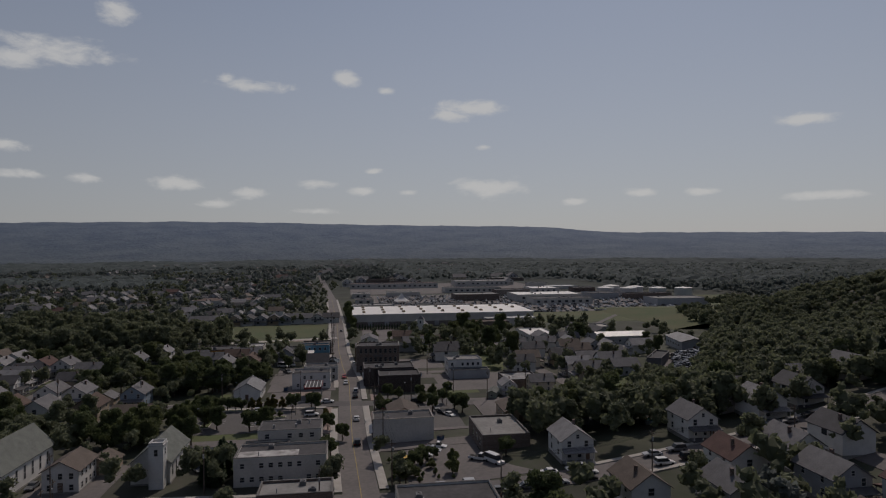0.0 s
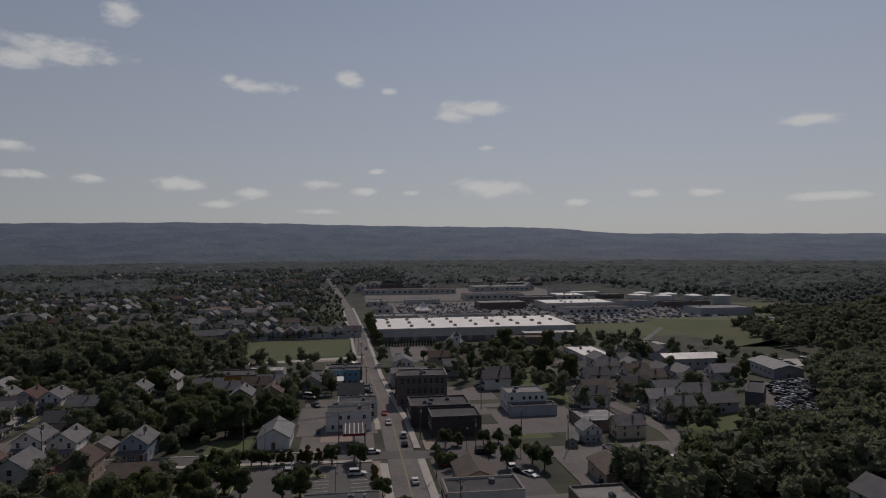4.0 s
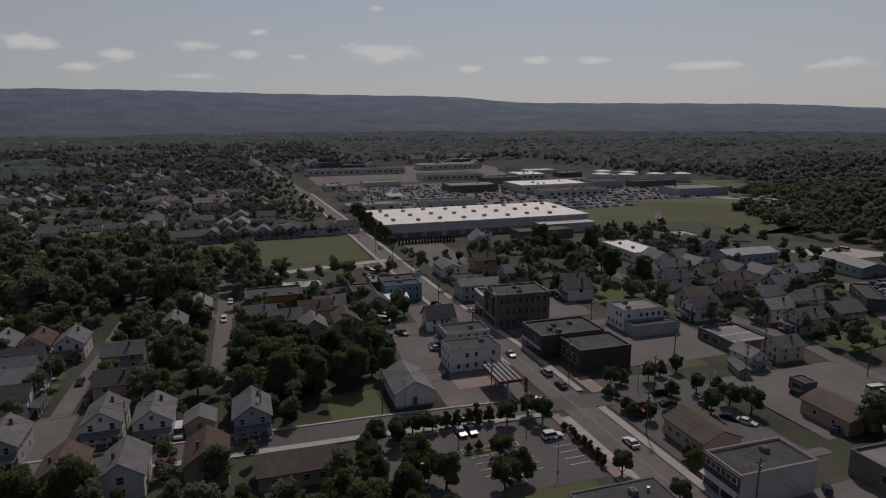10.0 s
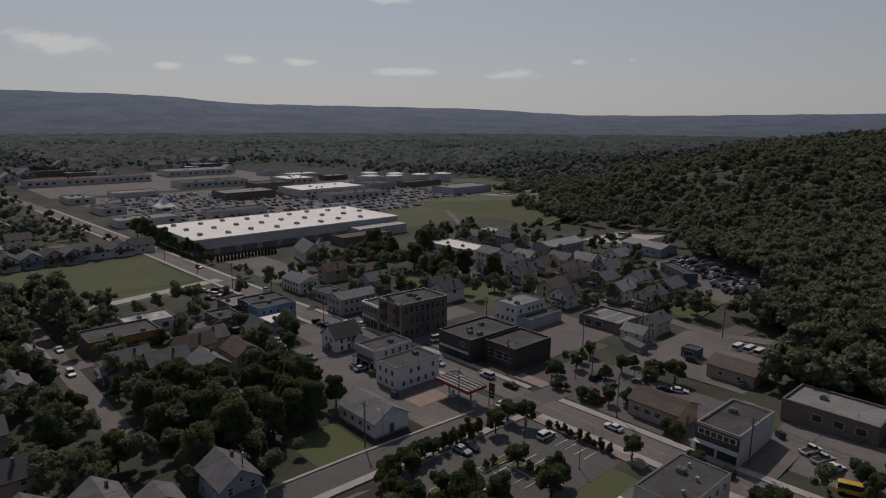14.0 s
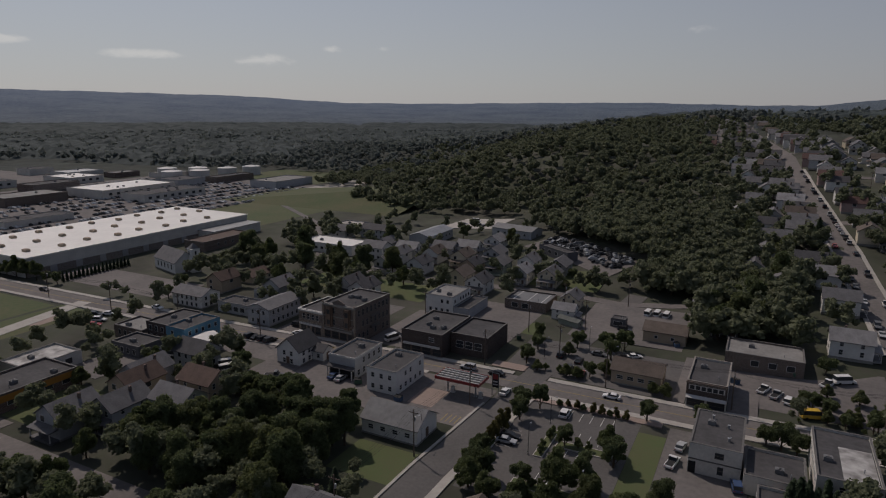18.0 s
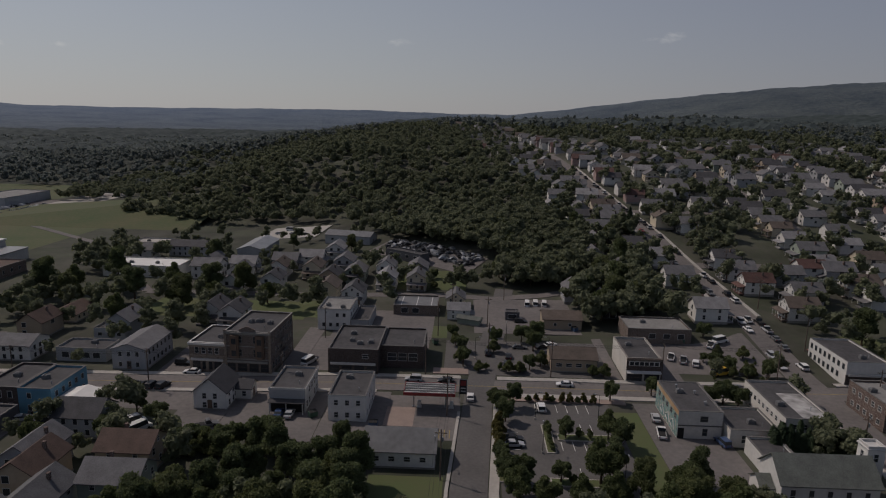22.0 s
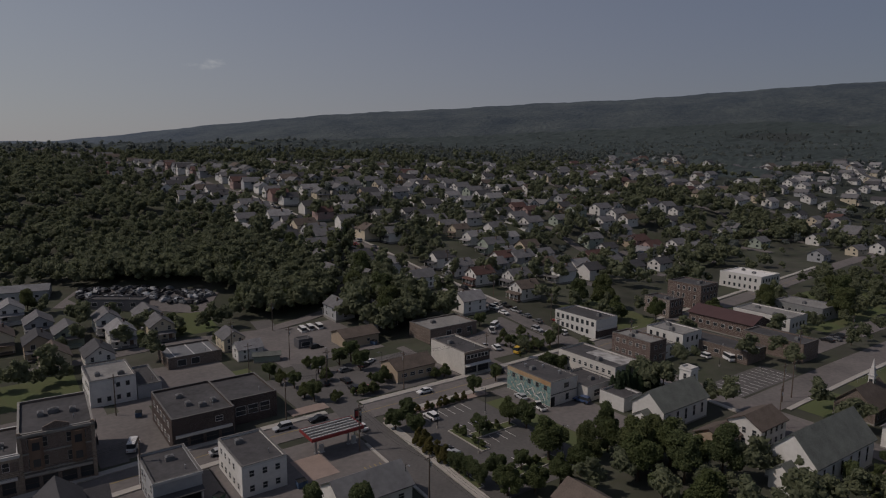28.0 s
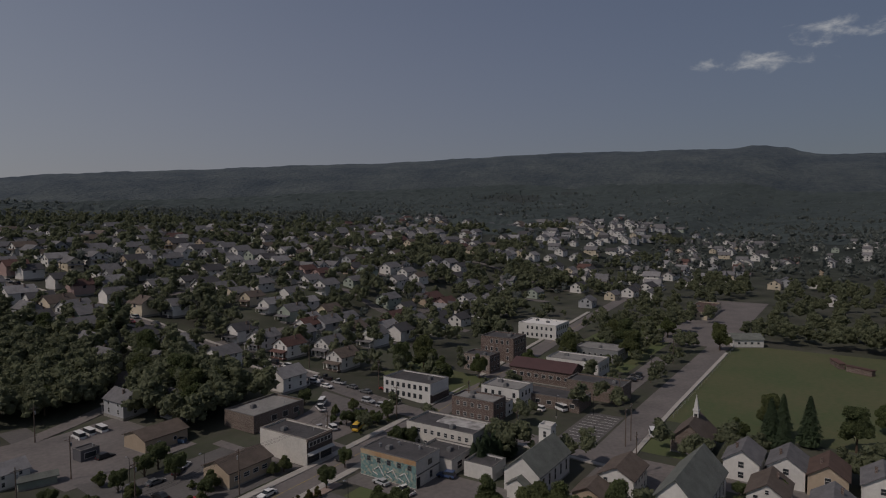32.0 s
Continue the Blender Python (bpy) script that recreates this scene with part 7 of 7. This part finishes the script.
q = lambda a, b: a * ns2 + b
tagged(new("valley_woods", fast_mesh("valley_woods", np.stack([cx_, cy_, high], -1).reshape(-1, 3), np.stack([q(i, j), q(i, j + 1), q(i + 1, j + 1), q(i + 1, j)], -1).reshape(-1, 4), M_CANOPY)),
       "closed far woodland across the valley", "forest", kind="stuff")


# ---- cars ----
def car_proto(colour, kind):
    L, W2, H2 = {"saloon": (4.6, .9, 1.42), "suv": (4.7, .95, 1.75), "pickup": (5.5, .98, 1.8), "van": (5.6, 1.0, 2.35)}[kind]
    word = {"saloon": "saloon car", "suv": "sport utility car", "pickup": "pickup truck", "van": "delivery van"}[kind]
    t = thing("parked_car" if kind != "van" else "parked_van", f"{colour} {word} standing at the kerb", "car" if kind != "van" else "van", "parked cars")
    h = L / 2
    belt = .92 if kind != "van" else 1.2
    b = Shape().prism([(-h, .35), (h, .35), (h, belt * .72), (h * .52, belt), (-h * .95, belt), (-h, belt * .8)], "y", -W2, W2)
    b.v = [(x, y * (1 - .06 * (z > .8)), z) for x, y, z in b.v]
    part("body", b, CAR_PAINT[colour], t)
    c0, c1, c2, c3 = {"saloon": (-.78, -.5, .12, .45), "suv": (-.95, -.86, .15, .42), "pickup": (-.05, .02, .3, .5), "van": (-.97, -.95, .5, .68)}[kind]
    part("cabin_glass", Shape().prism([(c0 * h, belt), (c3 * h, belt), (c2 * h, H2 - .08), (c1 * h, H2 - .08)], "y", -W2 * .86, W2 * .86), M_WINDOW, t)
    part("roof_panel", Shape().prism([(c1 * h - .05, H2 - .1), (c2 * h + .05, H2 - .1), (c2 * h - .1, H2), (c1 * h + .1, H2)], "y", -W2 * .84, W2 * .84), CAR_PAINT[colour], t)
    if kind == "pickup":
        part("load_bed", Shape().box(-h * .93, -h * .08, -W2 * .8, W2 * .8, belt, belt + .04), M_RUBBER, t)
    for x in (-h * .62, h * .62):
        for y in (-W2, W2):
            s = Shape().tube(0, 0, -.11, .11, .34, .34, 10)
            s.tube(0, 0, -.125, .125, .19, .17, 8)
            part("wheel", s, M_RUBBER, t, at=pose(x, y * .93, .34, 90))
    for y in (-W2 * .7, W2 * .7):
        part("headlight", Shape().box(h - .06, h + .02, y - .16, y + .16, .55, .68), M_LAMP, t)
        part("tail_light", Shape().box(-h - .02, -h + .06, y - .16, y + .16, .6, .76), M_TAIL, t)
    return t


CARS = {}


def car(colour, kind, x, y, turn):
    k = (colour, kind)
    m = pose(x, y, gz(x, y) + .13, 0, 0, turn)
    if k not in CARS:
        CARS[k] = car_proto(colour, kind)
        CARS[k].matrix_basis = m
    else:
        copy_thing(CARS[k], m)


for colour, kind, x, y, turn in (
        ("white", "suv", 16, -12.6, 90), ("white", "pickup", 42.4, -23.6, 80), ("silver", "saloon", 43.2, -16, 82), ("silver", "saloon", 8, -31.5, 5), ("black", "saloon", 8, -29, 5), ("white", "saloon", -1.5, -5 - 3, 90), ("silver", "saloon", -33, -1.6, 0),
        ("white", "saloon", 24, 2.2, 180), ("black", "suv", 50, 2.2, 180), ("black", "saloon", -8, 2, 180), ("red", "saloon", -46, -2.4, 0), ("white", "saloon", -78, 2, 180), ("black", "suv", -83, 8, 0), ("black", "suv", -89.8, -7.6, 80), ("black", "saloon", -87, -7.6, 80),
        ("black", "suv", -84.3, -7.6, 80), ("black", "suv", -81.6, -7.6, 80), ("grey", "saloon", -104, -23.5, 40), ("black", "suv", -99, -29.5, 60), ("silver", "saloon", -105, -28.5, 20), ("white", "van", -78.7, -28.4, 50), ("white", "pickup", 94, 54, 85), ("silver", "saloon", -44.6, -21, 90), ("blue", "saloon", -47.2, -20.6, 90), ("white", "van", -48, 12, 70), ("white", "van", -108, 213, 10), ("black", "saloon", -103, 200, 60), ("grey", "suv", -99, 198, 60), ("black", "saloon", -95, 196, 60), ("silver", "saloon", -112, 203, 20), ("white", "van", -76, -31, 60), ("grey", "pickup", -62, -28, 30), ("blue", "suv", 55, -27, 100),
        ("red", "suv", 63, -14 - 14, 100), ("grey", "suv", 66, -38, 30), ("white", "van", 78, 36, 30), ("white", "pickup", 74, 33, 60), ("white", "pickup", 59, 24, 70), ("silver", "pickup", 62, 22, 70), ("white", "suv", 65, 20, 70), ("yellow", "van", 70, 14, 20),
        ("white", "van", 20.5, 77, 85), ("white", "van", 23.7, 77.6, 85), ("white", "van", 27, 77, 85), ("black", "suv", 16.5, 56, 0), ("black", "suv", 4, 24, 90), ("black", "saloon", 10, 22, 90), ("grey", "saloon", 14, 30, 0), ("red", "saloon", 13, 13, 90), ("black", "suv", 9, 15, 90),
        ("white", "saloon", 24, 33, 30), ("black", "saloon", 21, 31, 30), ("white", "van", 120, -30, 60), ("red", "pickup", 124, -33, 20), ("white", "suv", 116, -24, 80), ("black", "saloon", 168, -39, 90), ("grey", "saloon", 172, -40, 80), ("black", "suv", 176, -39, 100),
        ("white", "van", 112, -59 - 3, 20), ("white", "suv", -6, -101, 90), ("white", "van", -11, -92, 0), ("silver", "saloon", -6.6, -113, 90), ("black", "saloon", -50, -120, 0), ("white", "suv", -95, -84, 0), ("white", "saloon", -118, -82, 0), ("silver", "saloon", -104, -22, 20),
        ("grey", "suv", -99, -19 - 14, 70), ("white", "saloon", 4, -88, 0), ("red", "saloon", 3, -94, 0), ("black", "suv", 62, -66, 40), ("red", "saloon", 58, -62, 40), ("grey", "saloon", 72, -74, 0), ("white", "saloon", -141, -1, 0), ("black", "saloon", -200, -6, 0),
        ("silver", "suv", -17, 2.3, 180), ("white", "saloon", -150, -14, 30), ("black", "suv", -153, -17, 30), ("white", "suv", -147, -20, 30), ("silver", "saloon", -156, -21, 30), ("red", "saloon", -144, -24, 30), ("white", "saloon", 112, 3, 5), ("red", "saloon", 104, 30, 85)):
    car(colour, kind, x, y, turn)
random.seed(9)
yy = 20
while yy < 300:
    for side in (-1, 1):
        if random.random() < .55:
            car(random.choice(("white", "silver", "black", "black", "grey", "silver", "grey", "blue", "red")), random.choice(("saloon", "suv", "pickup")), cross_x(yy) + side * 3.1, yy, 90 * side)
    yy += 6.5


def far_cars(name, label, spots, seed, palette=("silver", "black", "white", "silver", "black", "grey", "black", "white", "grey", "silver", "black")):
    rng = np.random.default_rng(seed)
    for colour in ("white", "silver", "black", "grey"):
        pv = np.array(Shape().box(-2.2, 2.2, -.9, .9, .25, .9, .05).box(-1.5, 1.0, -.8, .8, .9, 1.45, .3).v)
        pf = np.array(Shape().box(0, 1, 0, 1, 0, 1).f)
        pf = np.concatenate([pf, pf + 8])
        mine = [p for k, p in enumerate(spots) if palette[k * 7 % 11] == colour]
        if not mine:
            continue
        vs, fs = [], []
        for n, (x, y, turn) in enumerate(mine):
            c, s = math.cos(turn), math.sin(turn)
            vs.append(np.stack([pv[:, 0] * c - pv[:, 1] * s + x, pv[:, 0] * s + pv[:, 1] * c + y, pv[:, 2] + gz(x, y) + .05], -1))
            fs.append(pf + n * 16)
        tagged(new(name, fast_mesh(name, np.concatenate(vs), np.concatenate(fs), CAR_PAINT[colour])), label.replace("cars", colour + " cars"), "cars", kind="stuff")


rng = np.random.default_rng(12)
far_cars("scrap_cars", "crowded rows of scrapped cars in a yard", [(-44 + 44 * u + .52 * v, 153 - 27 * u + .85 * v, rng.choice((.5, 2.1)) + rng.normal() * .2) for u, v in ((rng.uniform(), rng.uniform(-3, 9.5)) for k in range(120))], 1, ("grey", "black", "silver", "black", "black", "grey", "black", "grey", "black", "silver", "black"))
far_cars("car_park_cars", "rows of parked cars before the shops", [(-302 - 15 * int(rng.uniform(0, 14)) + rng.uniform(-1, 1), 30 + 2.9 * int(rng.uniform(0, 95)), rng.normal() * .05) for k in range(1500)], 2)


# ---- playing field ----
def dugout(x, y, turn):
    t = thing("dugout", "low red-brown open-fronted dugout beside the field", "shelter", "field dugouts")
    t.matrix_basis = pose(x, y, gz(x, y), 0, 0, turn)
    part("back_wall", Shape().box(-5, 5, .95, 1.15, -.2, 2.3), M_RED_BRICK, t)
    for k in (-1, 1):
        part("side_wall", Shape().box(k * 5 - .1, k * 5 + .1, -1.1, .95, -.2, 2.2), M_RED_BRICK, t)
    part("roof", Shape().box(-5.4, 5.4, -1.5, 1.4, 2.3, 2.46), ROOF["red"], t)
    part("bench", Shape().box(-4.2, 4.2, .3, .7, .42, .5), M_POLE, t)


dugout(237, -105, 20)
dugout(228, -113, 60)
fence = thing("field_fence", "chain-link fence along the playing field", "fence")
fence.matrix_basis = pose(0, 0, 0)
for k in range(24):
    part("post", Shape().tube(132 + k * 5.4, -63.2, -.3, 1.5, .04, .04, 6), M_STEEL, fence)
part("top_rail", Shape().rod((132, -63.2, 1.48), (132 + 23 * 5.4, -63.2, 1.48), .03), M_STEEL, fence)
part("mid_rail", Shape().rod((132, -63.2, .75), (132 + 23 * 5.4, -63.2, .75), .025), M_STEEL, fence)


# ---- lamp posts in the car parks ----
def lamp_post(x, y, turn):
    t = thing("street_lamp", "slim dark metal lamp post in a car park", "street lamp", "car park lamps")
    t.matrix_basis = pose(x, y, gz(x, y) + .1, 0, 0, turn)
    part("base", Shape().tube(0, 0, -.3, .5, .22, .2, 10), M_CONCRETE, t)
    part("post", Shape().tube(0, 0, .5, 6.8, .08, .05, 8), M_CABLE, t)
    a = part("arm", Shape().rod((0, 0, 6.7), (1.0, 0, 6.95), .035), M_CABLE, t)
    part("lamp_head", Shape().box(.85, 1.5, -.14, .14, 6.86, 7.0, .2), M_STEEL, a)


for k, (x, y) in enumerate(((14, -18), (14, -34), (29, -18), (29, -45), (0, 20), (10, 34), (22, 22), (-9, -40), (112, -32), (118, -42))):
    lamp_post(x, y, 90 * k)


# ---- bins ----
def bin_box(x, y, turn, mat, label):
    t = thing("dumpster", label, "dumpster", "dumpsters")
    t.matrix_basis = pose(x, y, gz(x, y) + .16, 0, 0, turn)
    part("body", Shape().box(-.95, .95, -.7, .7, .12, 1.25, -.08), mat, t)
    for k in (-1, 1):
        part("lid", Shape().prism([(-.75, 1.28), (-.75, 1.34), (.75, 1.52), (.75, 1.46)], "x", k * .5 - .46, k * .5 + .46), M_RUBBER, t)
    for x0 in (-.8, .8):
        for y0 in (-.55, .55):
            part("caster", Shape().tube(x0, y0, -.04, .12, .08, .08, 8), M_RUBBER, t)


M_BIN_GREEN = material("green_bin_paint", (0.05, 0.10, 0.07), 0.6, 0.3, 1.0, 0.5, 0.1)
M_BIN_BLUE = material("blue_bin_paint", (0.06, 0.10, 0.17), 0.6, 0.3, 1.0, 0.5, 0.1)
for k, (x, y) in enumerate(((-24, -25), (-39, -21), (-43.5, 30), (-12.5, 32), (52, 26), (57, -27), (-96, -31), (66, 36), (34, 48), (84, -29))):
    bin_box(x, y, 37 * k, M_BIN_GREEN if k % 2 else M_BIN_BLUE, "steel dumpster with black lids behind a shop")


# ---- garden pools ----
M_POOL_WATER = material("pool_water", (0.10, 0.34, 0.42), 0.1, 0.15, 1.5, 0.5, 0.05)
M_POOL_WALL = material("pool_wall", (0.30, 0.36, 0.40), 0.5, 0.15, 1.0, 0.4, 0)
for px, py, pr in ((-31, -98, 2.6), (62, 86, 2.2)):
    pool = thing("garden_pool", "round blue above-ground garden pool", "pool")
    pool.matrix_basis = pose(px, py, gz(px, py))
    part("wall", Shape().tube(0, 0, -.2, 1.1, pr, pr, 20), M_POOL_WALL, pool)
    part("water", Shape().tube(0, 0, 1.0, 1.112, pr - .16, pr - .16, 20), M_POOL_WATER, pool, "clear blue water")


# ---- street poles and wires ----
def pole_proto():
    t = thing("utility_pole", "weathered wooden utility pole with crossarm", "pole", "utility poles")
    part("shaft", Shape().tube(0, 0, -.4, 11, .17, .11), M_POLE, t)
    a = part("crossarm", Shape().box(-1.2, 1.2, -.06, .06, 10.1, 10.25).rod((-.8, 0, 10.1), (0, 0, 9.5), .03).rod((.8, 0, 10.1), (0, 0, 9.5), .03), M_POLE, t)
    for x in (-1.1, -.5, .5, 1.1):
        part("insulator", Shape().tube(x, 0, 10.25, 10.45, .05, .03, 6), M_STEEL, a)
    part("transformer", Shape().tube(.32, .0, 8.4, 9.3, .2, .2, 10), M_STEEL, t)
    return t


POLE = pole_proto()
main_poles = [(-225, -13), (-190, -10.5), (-155, -9.5), (-120, -9.5), (-85, -8.2), (-50, -7.6), (-14, 7.4), (21, 8.2), (52, 9.5), (84, 10)]
side_poles = [(-7.2, -18), (-7.6, -46), (-7.8, -74), (-8.2, -102), (-8.4, -132)]
cross_poles = [(101.5, -6), (82, -33), (81.5, -66), (102.5, 32), (102.5, 66), (103, 100), (103, 135), (103, 172), (103, 210), (103, 250)]
north_poles = [(4.5, 50), (4, 22), (12, 84), (-8, 68), (-48, 34), (-12, 40), (99, -58), (104, -44 - 14), (135, -45), (170, -46), (205, -46)]
first = True
for k, (x, y) in enumerate(main_poles + side_poles + cross_poles + north_poles):
    m = pose(x, y, gz(x, y), 0, 0, 90 if k < len(main_poles) else 0)
    if first:
        POLE.matrix_basis, first = m, False
    else:
        copy_thing(POLE, m)
for run in (main_poles[:6], main_poles[6:], side_poles, cross_poles[3:]):
    for (x0, y0), (x1, y1) in zip(run, run[1:]):
        for off in (-1.1, -.5, .5, 1.1):
            w = Shape()
            d = Vector((x1 - x0, y1 - y0)).normalized()
            n = Vector((-d.y, d.x)) * off
            ring = []
            for s in range(9):
                t = s / 8
                x, y = x0 + (x1 - x0) * t + n.x, y0 + (y1 - y0) * t + n.y
                z = 10.45 + gz(x, y) - 1.2 * 4 * t * (1 - t)
                ring.append(len(w.v))
                w.v += [(x - d.y * .02, y + d.x * .02, z - .012), (x + d.y * .02, y - d.x * .02, z - .012), (x, y, z + .022)]
            for a, b in zip(ring, ring[1:]):
                w.f += [(a + i, a + (i + 1) % 3, b + (i + 1) % 3, b + i) for i in range(3)]
            w.f += [(0, 1, 2), tuple(ring[-1] + i for i in (2, 1, 0))]
            tagged(new("overhead_wire", w.mesh("overhead_wire", M_CABLE)), "sagging black overhead wire between two poles", "cable")
